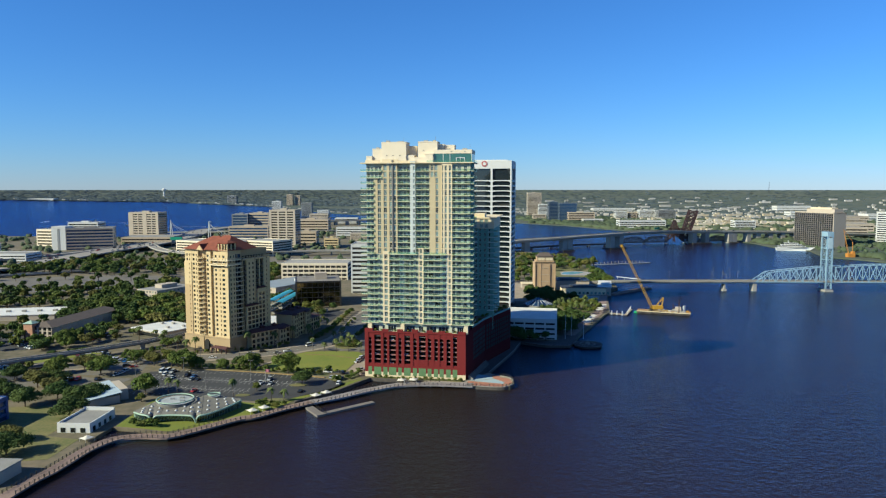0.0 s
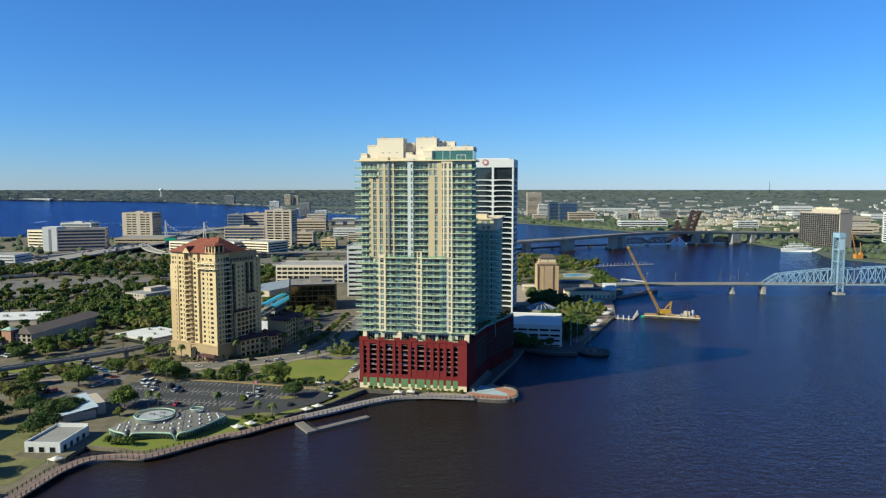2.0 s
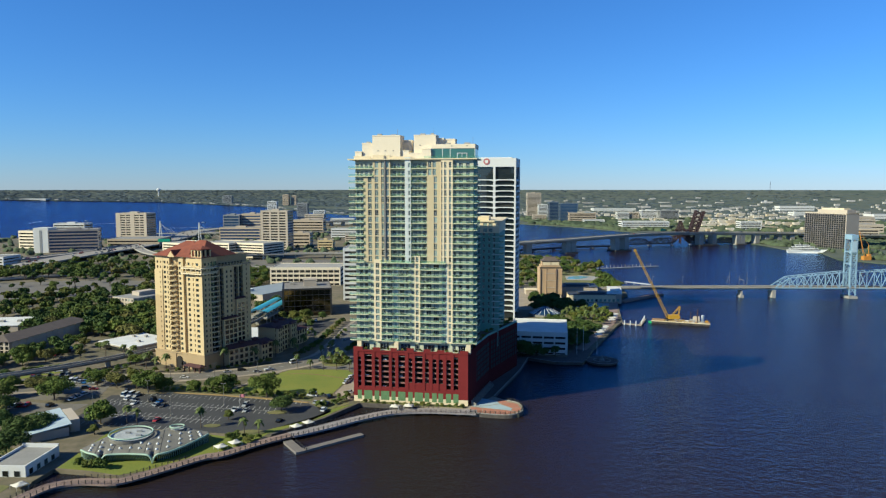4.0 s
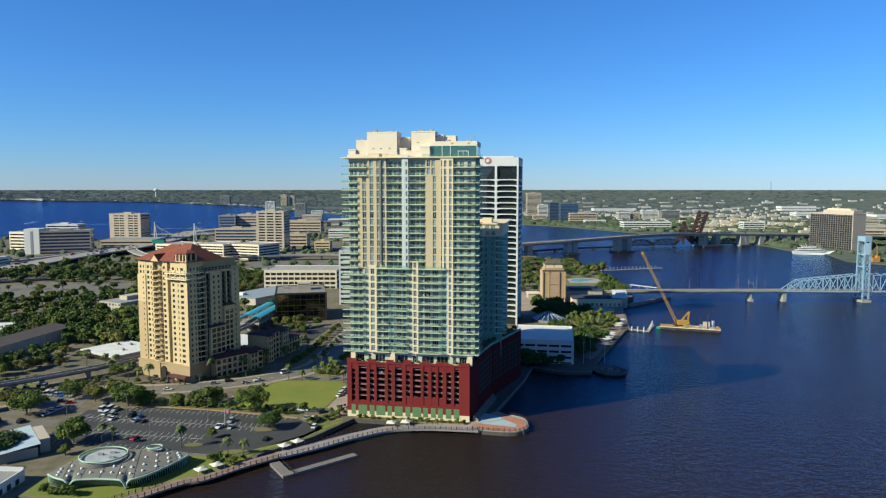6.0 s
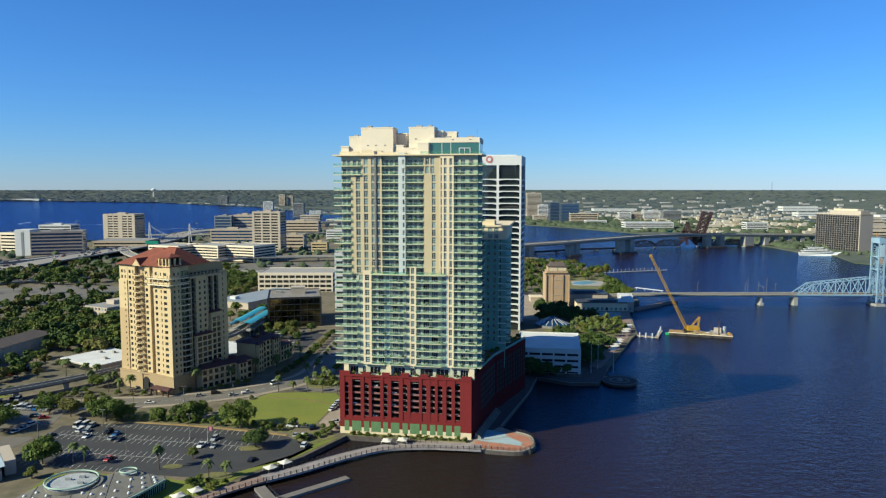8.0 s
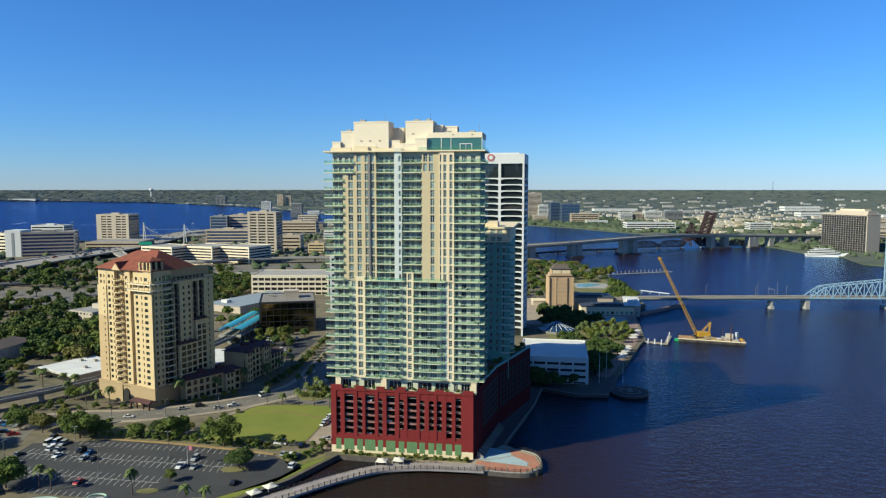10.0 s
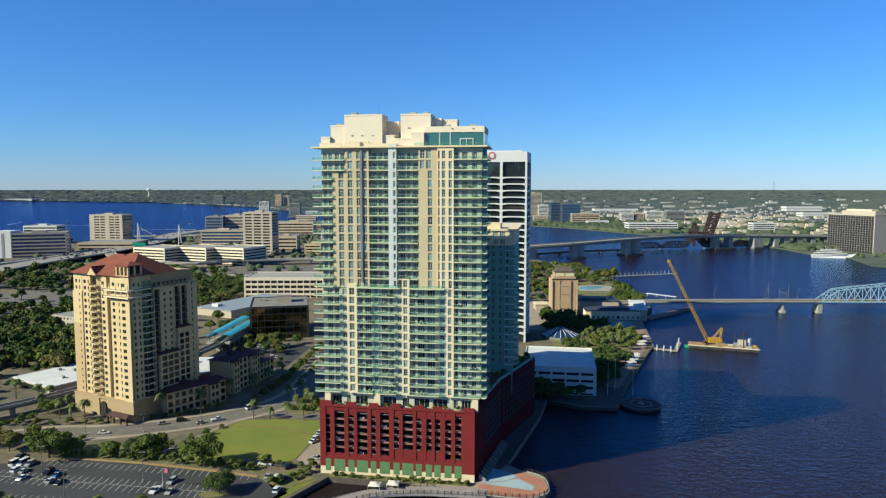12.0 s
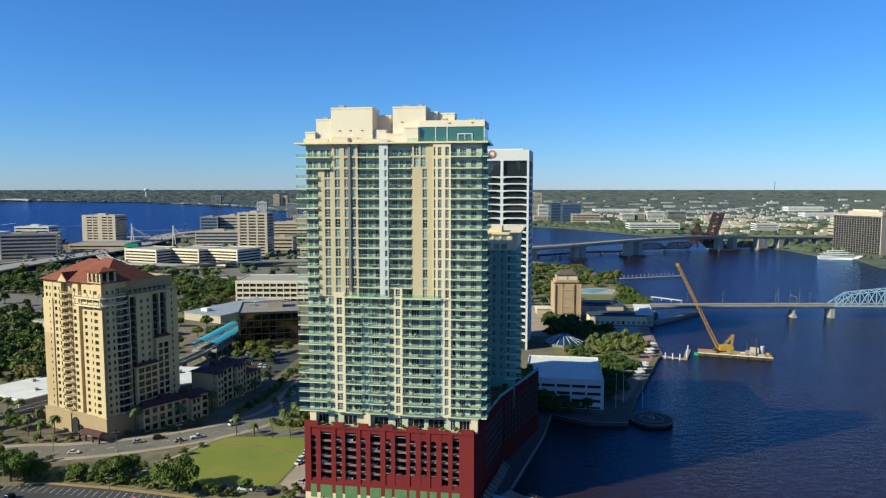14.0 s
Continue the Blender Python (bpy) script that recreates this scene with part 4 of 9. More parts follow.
# upper terrace bands and corner turret
for z in (EAVE - 6.2, EAVE - 9.2):
    tbnd = part("terrace_band", MB().box(30.0, -2.2, z - 0.2, 50.2, 0.5, z + 0.35).box(CW - 0.4, 0.5, z - 0.2, CW + 1.7, 9.5, z + 0.35), CREAM, condo, "cream terrace slab wrapping the corner")
    part("railing", MB().box(30.1, -2.1, z + 0.95, 50.1, -2.0, z + 1.1).box(CW + 1.5, -2.0, z + 0.95, CW + 1.6, 9.4, z + 1.1), CREAM, tbnd)
    for x in (30.1, 34.9, 39.8, 44.7, 49.8):
        part("post", MB().box(x, -2.15, z + 0.35, x + 0.35, -1.85, z + 2.7), CREAM, tbnd)
    for x in range(30, 50):
        part("baluster", MB().box(x + 0.4, -2.08, z + 0.35, x + 0.48, -2.0, z + 0.95), IRON, tbnd)
tur = part("turret", MB().box(38.5, -0.6, EAVE - 0.2, 48.6, 6.5, EAVE + 0.5), YELLOWWALL, condo, "open corner turret with arches")
for x in (38.6, 41.8, 44.9, 47.7):
    part("turret_pier", MB().box(x, -0.6, EAVE + 0.5, x + 0.8, 0.3, EAVE + 4.4), YELLOWWALL, tur)
for y in (2.4, 5.6):
    part("turret_pier", MB().box(47.7, y, EAVE + 0.5, 48.5, y + 0.8, EAVE + 4.4), YELLOWWALL, tur)
for x in (39.4, 42.6, 45.7):
    w_ = 2.4 if x < 42 else 2.3
    part("turret_arch", profile([(x, EAVE + 4.45)] + [(x + w_ / 2 - w_ / 2 * math.cos(math.pi * i / 8), EAVE + 3.2 + 0.95 * math.sin(math.pi * i / 8)) for i in range(9)] + [(x + w_, EAVE + 4.45)], -0.58, 0.25), YELLOWWALL, tur)
part("dark_loggia", MB().box(39.6, 0.8, EAVE + 0.5, 47.4, 6.0, EAVE + 4.4), DARK, tur)
part("turret_roof", MB().box(38.0, -1.1, EAVE + 4.4, 49.1, 7.0, EAVE + 4.9).hip(37.9, -1.2, 49.2, 7.1, EAVE + 4.9, EAVE + 6.6), REDTILE, tur)
roof = part("roof", MB().hip(-1.0, -1.0, 36.0, CD - 6, EAVE, EAVE + 7.8, 14.5).hip(14.0, 1.0, CW - 1.5, CD - 9.0, EAVE - 0.02, EAVE + 8.6, 13).hip(32.0, -1.0, CW + 0.8, 16.0, EAVE - 0.03, EAVE + 5.0, 8.0), REDTILE, condo, "red clay tile hipped roof")
gab = MB()
for x0, x1, y0, z in ((15.0, 23.5, -1.2, EAVE + 3.6),):
    gab.add([(x0, y0, EAVE - 0.4), (x1, y0, EAVE - 0.4), ((x0 + x1) / 2, y0, z), (x0, 9, EAVE - 0.4), (x1, 9, EAVE - 0.4), ((x0 + x1) / 2, 9, z)], [(0, 1, 2), (5, 4, 3), (0, 2, 5, 3), (1, 4, 5, 2), (0, 3, 4, 1)])
part("gable", gab, REDTILE, roof)
part("gable_front", MB().add([(15.6, -1.35, EAVE - 0.3), (22.9, -1.35, EAVE - 0.3), (19.25, -1.35, EAVE + 3.0), (15.6, -1.22, EAVE - 0.3), (22.9, -1.22, EAVE - 0.3), (19.25, -1.22, EAVE + 3.0)],
                            [(0, 1, 2), (5, 4, 3), (0, 2, 5, 3), (1, 4, 5, 2), (0, 3, 4, 1)]), YELLOWWALL, roof)
part("entry_canopy", MB().hip(33.5, -5.5, 50.5, 0, 4.6, 5.8, 2.0).box(34, -5, 1.4, 34.6, -4.4, 4.6).box(39, -5, 1.4, 39.6, -4.4, 4.6).box(44.5, -5, 1.4, 45.1, -4.4, 4.6).box(49.4, -5, 1.4, 50.0, -4.4, 4.6), MAROON, condo, "dark red tiled entry canopy on posts")
part("entry_arch", profile([(21.6, 1.4), (26.6, 1.4)] + [(24.1 + 2.5 * math.cos(math.pi * i / 10), 6.2 + 2.2 * math.sin(math.pi * i / 10)) for i in range(11)], -0.86, -0.5), DARK, condo, "dark arched entrance")
# lower side bays with their own dark roofs
for x0, x1, y, top, cols in ((13.0, 23.6, -2.2, 29.0, [(13.9, 16.6), (17.2, 19.8), (20.4, 22.9)]), (23.6, 30.4, -1.6, 39.5, [(24.4, 26.6), (27.4, 29.6)])):
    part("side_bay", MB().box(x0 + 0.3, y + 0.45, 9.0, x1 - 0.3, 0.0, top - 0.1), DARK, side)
    wall_bay(side, x0, x1, y, 9.0, top, cols, [z for z in CF if z + 2.7 < top], 0.25, 2.2, YELLOWWALL, thick=2.0, nx=2, nz=1, frame_mat=IRON, glass=DARKGLASS)
    part("side_bay_roof", MB().box(x0 - 0.6, y - 0.6, top, x1 + 0.4, 0.2, top + 0.3).hip(x0 - 0.7, y - 0.7, x1 + 0.5, 0.3, top + 0.3, top + 1.3, 1.4), MAROON, side, "dark maroon tile roof")


# low residential wing along the street
def low_wing(name, label, m, w, d, h, nw, roof_mat, wall, floors, eave=1.0, roof_h=2.0, bays=()):
    t = thing(name, label, "building", m)
    cols = [((i + 0.18) * w / nw, (i + 0.80) * w / nw) for i in range(nw)]
    fl = [1.8 + (h - 1.8) / floors * k for k in range(floors)]
    part("body", MB().box(0.5, 0.5, 0.8, w - 0.3, d, h), wall, t)
    wall_bay(t, 0, w, 0, 0.8, h, cols, fl, 0.35, 2.3, wall, thick=1.2, nx=2, nz=1, frame_mat=IRON, glass=DARKGLASS)
    s = part("side", MB().box(0, 0.48, 0.8, 0.2, 0.6, 1.0), wall, t, m=pose(w, 0, 0, 0, 0, 90))
    ns = max(2, int(d / 6))
    wall_bay(s, 0.0, d, 0, 0.8, h, [((i + 0.35) * d / ns, (i + 0.6) * d / ns) for i in range(ns)], fl, 0.7, 1.7, wall, nx=1, nz=1, frame_mat=wall)
    part("roof", MB().hip(-eave, -eave, w + eave, d + eave, h, h + roof_h, min(w, d) / 2.6), roof_mat, t)
    if bays:
        rail_ = grid_plate(w / nw * 0.62, 0.95, 7, 1, 0.08, IRON)
        for i, (a, b) in enumerate(cols):
            for z in fl[1:]:
                if i % 2 == 0:
                    part("railing", rail_, None, t, m=pose(a, -0.02, z + 0.3))
        for a in bays:
            part("bay", MB().box(a + 0.3, -1.7, 0.8, a + 4.9, 0.1, h - 1.0), DARK, t)
            wall_bay(t, a, a + 5.2, -2.0, 0.8, h - 0.6, [(a + 0.8, a + 2.2), (a + 3.0, a + 4.4)], fl, 0.4, 2.1, wall, thick=1.9, nx=1, nz=1, frame_mat=IRON, glass=DARKGLASS)
            part("bay_roof", MB().hip(a - 0.7, -2.7, a + 5.9, 1.5, h - 0.6, h + 0.9, 2.0), roof_mat, t)
        part("floor_ledge", MB().box(-0.1, -0.25, fl[1] - 0.05, w + 0.1, 0.0, fl[1] + 0.2), wall, t)
        for a in (0.3, 0.62):
            part("roof_lantern", MB().box(w * a, d * 0.35, h + 0.3, w * a + 3.2, d * 0.62, h + roof_h + 0.7).hip(w * a - 0.4, d * 0.35 - 0.4, w * a + 3.6, d * 0.62 + 0.4, h + roof_h + 0.7, h + roof_h + 1.7), roof_mat, t)
    return t


low_wing("row_house", "buff two-storey row house with dark tile roof", pose(-127.5, 455.6, 0, 0, 0, 51), 32, 8, 12.6, 9, MAROON, YELLOWWALL, 3, bays=(22.0,))
low_wing("apartment_block", "buff four-storey apartment block with dark tile roof", pose(-108.5, 491.0, 0, 0, 0, 70), 27, 13, 18.6, 7, MAROON, YELLOWWALL, 5, bays=(1.0, 17.0))
low_wing("row_house", "buff three-storey row house end with dark tile roof", pose(-99.2, 516.6, 0, 0, 0, 70), 13, 12, 11.4, 4, MAROON, YELLOWWALL, 3)

gd = thing("parking_garage", "low flat-roofed garage deck behind the row houses", "building", pose(0, 0, 0))
part("wall", MB().prism([(-151, 545), (-132, 544), (-125, 512), (-132, 506), (-141, 514)], 1.0, 7.6), YELLOWDARK, gd)
part("roof", MB().prism([(-151.4, 545.4), (-131.6, 544.4), (-124.5, 512), (-132, 505.4), (-141.5, 514)], 7.6, 8.1), WHITEROOF, gd)
part("roof_unit", MB().box(-142, 530, 8.1, -139, 533, 9.6), CONCRETE, gd)


# ---- river walk, parking lot, lawn, streets ----
def smooth(line, n=5):
    """Points of a soft curve through the given ones."""
    out = []
    for i in range(len(line) - 1):
        p0, p1, p2, p3 = (Vector(line[min(max(i + k, 0), len(line) - 1)]) for k in (-1, 0, 1, 2))
        for s in range(n):
            t = s / n
            out.append(tuple(0.5 * (2 * p1 + (p2 - p0) * t + (2 * p0 - 5 * p1 + 4 * p2 - p3) * t * t + (3 * p1 - p0 - 3 * p2 + p3) * t ** 3)))
    return out + [tuple(line[-1])]


def along(line, step):
    """Points and directions at even steps along a line."""
    out, left = [], 0.0
    for a, b in zip(line, line[1:]):
        a, b = Vector(a[:2]), Vector(b[:2])
        d = b - a
        s = left
        while s < d.length:
            out.append((a + d * (s / d.length), math.degrees(math.atan2(d.y, d.x))))
            s += step
        left = s - d.length
    return out


POST = MB().box(-0.12, -0.12, 0, 0.12, 0.12, 1.25).box(-0.18, -0.18, 1.25, 0.18, 0.18, 1.36).data("post", IRON)


def railing(line, z, label, step=2.4):
    t = thing("railing", label, "railing", pose(line[0][0], line[0][1], z))
    o = Vector(line[0][:2])
    for p, ang in along(line, step):
        part("post", POST, None, t, m=pose(p.x - o.x, p.y - o.y, 0, 0, 0, ang))
    rails = MB()
    for a, b in zip(line, line[1:]):
        for h in (0.45, 0.8, 1.15):
            rails.beam((a[0] - o.x, a[1] - o.y, h), (b[0] - o.x, b[1] - o.y, h), 0.06)
    part("rail", rails, IRON, t)


WALK_A = smooth([(-157, 150), (-152.5, 234), (-149, 255), (-147, 274), (-145, 281.5), (-140.5, 289), (-131, 292), (-119.3, 291.8), (-111, 299), (-96, 314.6), (-89, 318), (-79, 329), (-66, 340.5)])
WALK_B = smooth([(-66, 340.5), (-54.5, 349), (-39.5, 361.6), (-24, 371.2), (-8, 373.6), (8, 372.2), (17, 371)])
setting("boardwalk_1", strip(WALK_A, 5.4, 1.2, 1.86), BRICKPAVE, "pinkish brick river walk along the seawall", "boardwalk")
setting("boardwalk_2", strip(WALK_B, 6.4, 1.1, 1.865), GREYWALK, "pinkish grey walkway pier over the water", "boardwalk")


def beside(line, off):
    """A line moved sideways, to its right where off is positive."""
    out = []
    for k, p in enumerate(line):
        d = (Vector(line[min(k + 1, len(line) - 1)]) - Vector(line[max(k - 1, 0)])).normalized()
        out.append((p[0] + d.y * off, p[1] - d.x * off))
    return out


railing(beside(WALK_A, 2.5)[5:], 1.86, "dark iron railing along the brick river walk")
railing(beside(WALK_A, -2.5)[5:45], 1.86, "dark iron railing along the brick river walk")
railing(beside(WALK_B, 3.0), 1.86, "dark iron railing along the walkway pier")
railing(beside(WALK_B, -3.0)[:-8], 1.86, "dark iron railing along the walkway pier")
for i, (p, ang) in enumerate(along(WALK_B, 7.0)):
    tagged(part("pile", MB().cone(0, 0, -2.0, 1.15, 0.35, 0.35, 8), CONCRETE, m=pose(p.x, p.y, 0)), "round concrete pile under the walkway pier", "pile", "walkway piles")
DOCK = mat("weathered_dock", (0.21, 0.185, 0.165), 0.9, 0.2, 0.3, 2.0)
dock = thing("floating_dock", "low grey concrete floating dock with a bent arm", "dock", pose(0, 0, 0))
railing([(-62.2, 333.5), (-55.6, 323.2)], 1.0, "dark iron railing on the dock arm")
part("deck", strip([(-66, 335), (-58, 322.5)], 4.0, -0.4, 1.0), DOCK, dock)
part("deck", strip([(-59.5, 323.5), (-35, 343.5)], 3.2, -0.4, 0.98), DOCK, dock)
# plaza and seawall kerbs
setting("plaza_1", MB().prism([(-24, 382), (-12, 379.6), (0, 376), (14, 370.3), (30, 366.8), (36.6, 369.4), (39.5, 375), (38.5, 384.7), (31.8, 390.6), (26.8, 396.5), (14, 380.5), (-2, 383), (-26, 386.6)], 1.0, 1.68), PAVING, "paved terrace round the foot of the tower", "plaza")
for k, (poly, mt, nm) in enumerate(((((15.5, 380), (20, 393.5), (28.0, 388.6), (28.9, 384.2), (24, 381.4)), BLUEPAVE, "pale blue"), (((16.5, 379.4), (24, 380.8), (29.2, 383.4), (34.4, 376.6), (33.6, 373.4)), BLUEPAVE, "pale blue"),
                                   (((14.4, 378.8), (20, 377.2), (19.6, 369.3), (14.2, 370.8)), TERRA, "orange"), (((20.4, 377.1), (26.0, 375.4), (25.4, 368.2), (20.0, 369.2)), TERRA, "orange"), (((26.4, 375.3), (33.6, 372.6), (35.6, 369.9), (30.2, 367.2), (25.8, 368.1)), TERRA, "orange"),
                                   (((35.0, 376.8), (34.2, 373.2), (36.4, 370.6), (38.8, 375.2), (38.6, 378.0)), TERRA, "orange"), (((29.6, 383.9), (34.7, 377.3), (38.5, 378.5), (37.9, 383.4), (34.4, 385.8)), TERRA, "orange"), (((28.6, 388.4), (29.5, 384.5), (34.0, 386.2), (31.6, 389.8), (29.0, 391.6)), TERRA, "orange"))):
    setting("paving_%d" % (k + 1), MB().prism(list(poly), 1.4, 1.74), mt, nm + " paving wedge of the round terrace", "paving")
PLAZA_EDGE = smooth([(14, 370.2), (30, 366.8), (36.8, 369.2), (39.6, 375), (38.7, 385), (32, 390.8)])
setting("plaza_kerb", strip(PLAZA_EDGE, 0.35, 1.2, 1.9), CONCRETE, "pale concrete kerb of the round terrace", "kerb")
setting("seawall_3", strip(beside(PLAZA_EDGE, 0.3), 0.5, -1.0, 1.6), SEAWALL, "dark stained seawall below the round terrace", "seawall")
railing(PLAZA_EDGE, 1.9, "dark iron railing round the paved terrace")
setting("planting_bed", MB().prism([(-41, 387.6), (-40, 385.6), (-24, 382.2), (-12, 380.4), (2, 378.4), (12, 376.8), (12.6, 379.3), (-2, 382.4), (-28, 387)], 1.2, 1.9), GRASS_DRY, "planted bed with shrubs below the podium", "planting bed")
setting("seawall_1", strip([(-74.5, 340), (-55.5, 361), (-41, 385), (-24, 381.6), (-10, 379)], 0.7, -1.0, 2.0), SEAWALL, "dark stained seawall", "seawall")
setting("river_walk_1", MB().prism([(14.2, 381), (27, 397), (47, 451), (55, 478.5), (70.8, 468), (88, 467.2), (101.5, 503), (90, 506), (80, 480), (48, 486), (20, 405)], 1.0, 1.7), SHADEPAVE, "brick river walk, its colour darkened for the tower shade", "river walk")
setting("seawall_2", strip([(27, 397), (47, 451), (55, 479), (71, 468), (88, 467)], 0.6, -1.0, 1.9), SEAWALL, "dark stained seawall of the shaded river walk", "seawall")
setting("seawall_coping", strip([(27.3, 396.8), (47.3, 450.8), (55, 478.4), (71, 467.4), (88, 466.4)], 0.35, 1.9, 2.02), CONCRETE, "thin pale concrete coping on the dark seawall", "coping")
setting("river_walk_2", strip([(96, 500), (112, 535), (124, 562), (136, 587), (146, 612), (160, 672), (176, 728)], 7.5, 1.0, 1.72, 3.0), BRICKPAVE, "brick river walk beyond the round pier", "river walk")
pier = thing("round_pier", "round concrete viewing pier with a ring bench", "pier", pose(101, 473.5, 0))
part("deck", MB().cone(0, 0, 0.75, 1.35, 10, 10, 36), SHADEPAVE, pier)
part("drum", MB().cone(0, 0, -1.0, 0.75, 9.3, 9.3, 36), SEAWALL, pier, "dark stained drum under the deck")
ringm = MB()
for i in range(36):
    a, b = 6.2832 * i / 36, 6.2832 * (i + 1) / 36
    ringm.beam((9.7 * math.cos(a), 9.7 * math.sin(a), 1.45), (9.7 * math.cos(b), 9.7 * math.sin(b), 1.45), 0.3, 0.35)
part("kerb_ring", ringm, DARKCONC, pier)
r2 = MB()
for i in range(28):
    a, b = 6.2832 * i / 28, 6.2832 * (i + 1) / 28
    r2.beam((5.2 * math.cos(a), 5.2 * math.sin(a), 1.55), (5.2 * math.cos(b), 5.2 * math.sin(b), 1.55), 0.5, 0.4)
part("ring_bench", r2, DARKCONC, pier)
part("centre_block", MB().cone(0, 0, 1.35, 2.3, 1.8, 1.4, 12).cone(0, 0, 2.3, 4.4, 0.5, 0.2, 8), DARKCONC, pier)
rr = MB()
for i in range(36):
    a, b = 6.2832 * i / 36, 6.2832 * (i + 1) / 36
    rr.beam((9.55 * math.cos(a), 9.55 * math.sin(a), 2.35), (9.55 * math.cos(b), 9.55 * math.sin(b), 2.35), 0.1)
part("railing", rr, IRON, pier, "thin dark ring railing")
for i in range(24):
    part("post", MB().cone(9.55 * math.cos(0.2618 * i), 9.55 * math.sin(0.2618 * i), 1.35, 2.35, 0.05, 0.05, 5), IRON, pier)
for x, y in ((88, 488), (94, 497), (101, 488)):
    fp = thing("flagpole", "tall slim white flagpole", "flagpole", pose(x, y, 1.7), "flagpoles on the round pier")
    part("pole", MB().cone(0, 0, 0, 17, 0.16, 0.07, 8), WHITE, fp)
    part("finial", MB().cone(0, 0, 17, 17.35, 0.18, 0.05, 8), WHITE, fp)
for x, y in ((145, 616), (142, 608), (139, 600), (136, 592), (124, 564), (122, 558), (119, 551), (116, 544), (113, 536)):
    aw = thing("canvas_shade", "white canvas shade panel on steel posts", "shade", pose(x, y, 1.72, 0, 0, 25), "river walk shades")
    part("panel", MB().add([(-3, -1.6, 3.0), (3, -1.6, 3.0), (3, 1.6, 3.5), (-3, 1.6, 3.5), (-3, -1.6, 2.9), (3, -1.6, 2.9), (3, 1.6, 3.4), (-3, 1.6, 3.4)], [(0, 1, 2, 3), (7, 6, 5, 4), (0, 4, 5, 1), (1, 5, 6, 2), (2, 6, 7, 3), (3, 7, 4, 0)]), CANVAS, aw)
    part("post", MB().cone(-2.4, 0, 0, 3.2, 0.1, 0.1, 6), WHITE, aw)
    part("post", MB().cone(2.4, 0, 0, 3.2, 0.1, 0.1, 6), WHITE, aw)
boat_dock = thing("boat_dock", "L-shaped wooden boat dock with white piles", "dock", pose(0, 0, 0))
part("deck", strip([(144, 598), (158, 589), (169, 614)], 3.0, 0.4, 1.2), PAVING, boat_dock)
for x, y in ((147, 594), (151, 592), (155, 590), (160, 592), (163, 600), (166, 607), (169, 615)):
    part("mooring_post", MB().cone(x, y, -1.5, 3.8, 0.45, 0.4, 8), WHITE, boat_dock)
setting("landing_1", strip([(173, 704), (186, 716), (226, 752)], 7.0, -0.5, 1.5), BRICKPAVE, "reddish paved landing stage below the bridge", "landing")

LOT = [(-172, 399), (-140, 402.5), (-115, 398), (-87, 391), (-67, 385), (-53, 372), (-60, 360), (-78, 347), (-88, 341), (-112, 345), (-146, 351), (-172, 364)]
patch("parking_lot", LOT, ASPHALT, "dark asphalt parking lot with white stall lines", "parking lot")
lotx = Vector((0.985, -0.17))
loty = Vector((0.17, 0.985))


def lot_pt(u, v):
    p = Vector((-140, 401.5)) + lotx * u - loty * v
    return p.x, p.y


lines = MB()
for u0, u1, v0, v1 in ((-28, 72, 0.8, 6.0), (-26, 62, 13.0, 18.0), (-26, 62, 18.2, 23.2), (-24, 44, 30.5, 35.5), (-24, 44, 35.7, 40.5), (-20, 26, 47, 51)):
    u = u0
    while u <= u1:
        a, b = lot_pt(u, v0), lot_pt(u + 0.8, v1)
        if -168 < a[0] < -57 and not (a[0] > -78 and v0 > 12 and a[0] + 0.6 * (a[1] - 345) > -52):
            lines.beam((*a, 1.672), (*b, 1.672), 0.16, 0.02)
        u += 2.75
for v, u0, u1 in ((18.1, -26, 62), (35.6, -24, 44)):
    lines.beam((*lot_pt(u0, v), 1.672), (*lot_pt(u1, v), 1.672), 0.16, 0.02)
tagged(part("parking_stall_lines", lines, LINE), "white painted parking stall lines", "markings", kind="stuff")
setting("kerb_1", strip([(-150, 403), (-140, 403.2), (-115, 398.9), (-87, 391.9), (-67, 386)], 1.4, 1.5, 1.85), KERB, "yellowish kerb strip at the head of the parking lot", "kerb")
for k, (x, y, w) in enumerate(((-79, 371, 5.0), (-84, 343, 6.5), (-104, 352, 4.0))):
    setting("kerb_island_%d" % (k + 1), MB().prism([(x + w * math.cos(a * 0.628), y + 0.55 * w * math.sin(a * 0.628)) for a in range(10)], 1.5, 1.84), GRASS_DRY, "grassed kerb island in the parking lot", "kerb island")
patch("lawn_1", [(-112, 407), (-104, 421), (-97, 438), (-90, 449), (-72, 451), (-55, 449), (-51, 440), (-57, 402), (-62, 398), (-76, 402), (-92, 401)], GRASS, "bright mown lawn beside the street", "lawn")
patch("lawn_2", [(-148, 304.5), (-134, 301.6), (-121.5, 297.6), (-112, 302), (-97, 318), (-88, 322), (-79.5, 333), (-76, 342), (-57, 363), (-44, 384), (-52, 378), (-60, 364), (-80, 344), (-92, 338), (-112, 344), (-147, 346)], GRASS, "green lawn along the river walk", "lawn")
patch("lawn_3", [(-57, 372), (-46, 384), (-47, 390), (-56, 392), (-66, 387)], GRASS_DRY, "patchy grass strip by the seawall", "lawn")
patch("verge_1", [(-150, 404.5), (-140, 405), (-112, 401), (-86, 395), (-66, 389), (-66, 396), (-92, 400), (-112, 406), (-118, 416), (-150, 420), (-166, 418)], GRASS_DRY, "planted verge between street and parking lot", "verge")
patch("path_1", [(-47, 391), (-52, 398), (-56, 402), (-50, 441), (-44, 441)], PAVING, "pale paved forecourt by the podium", "forecourt")
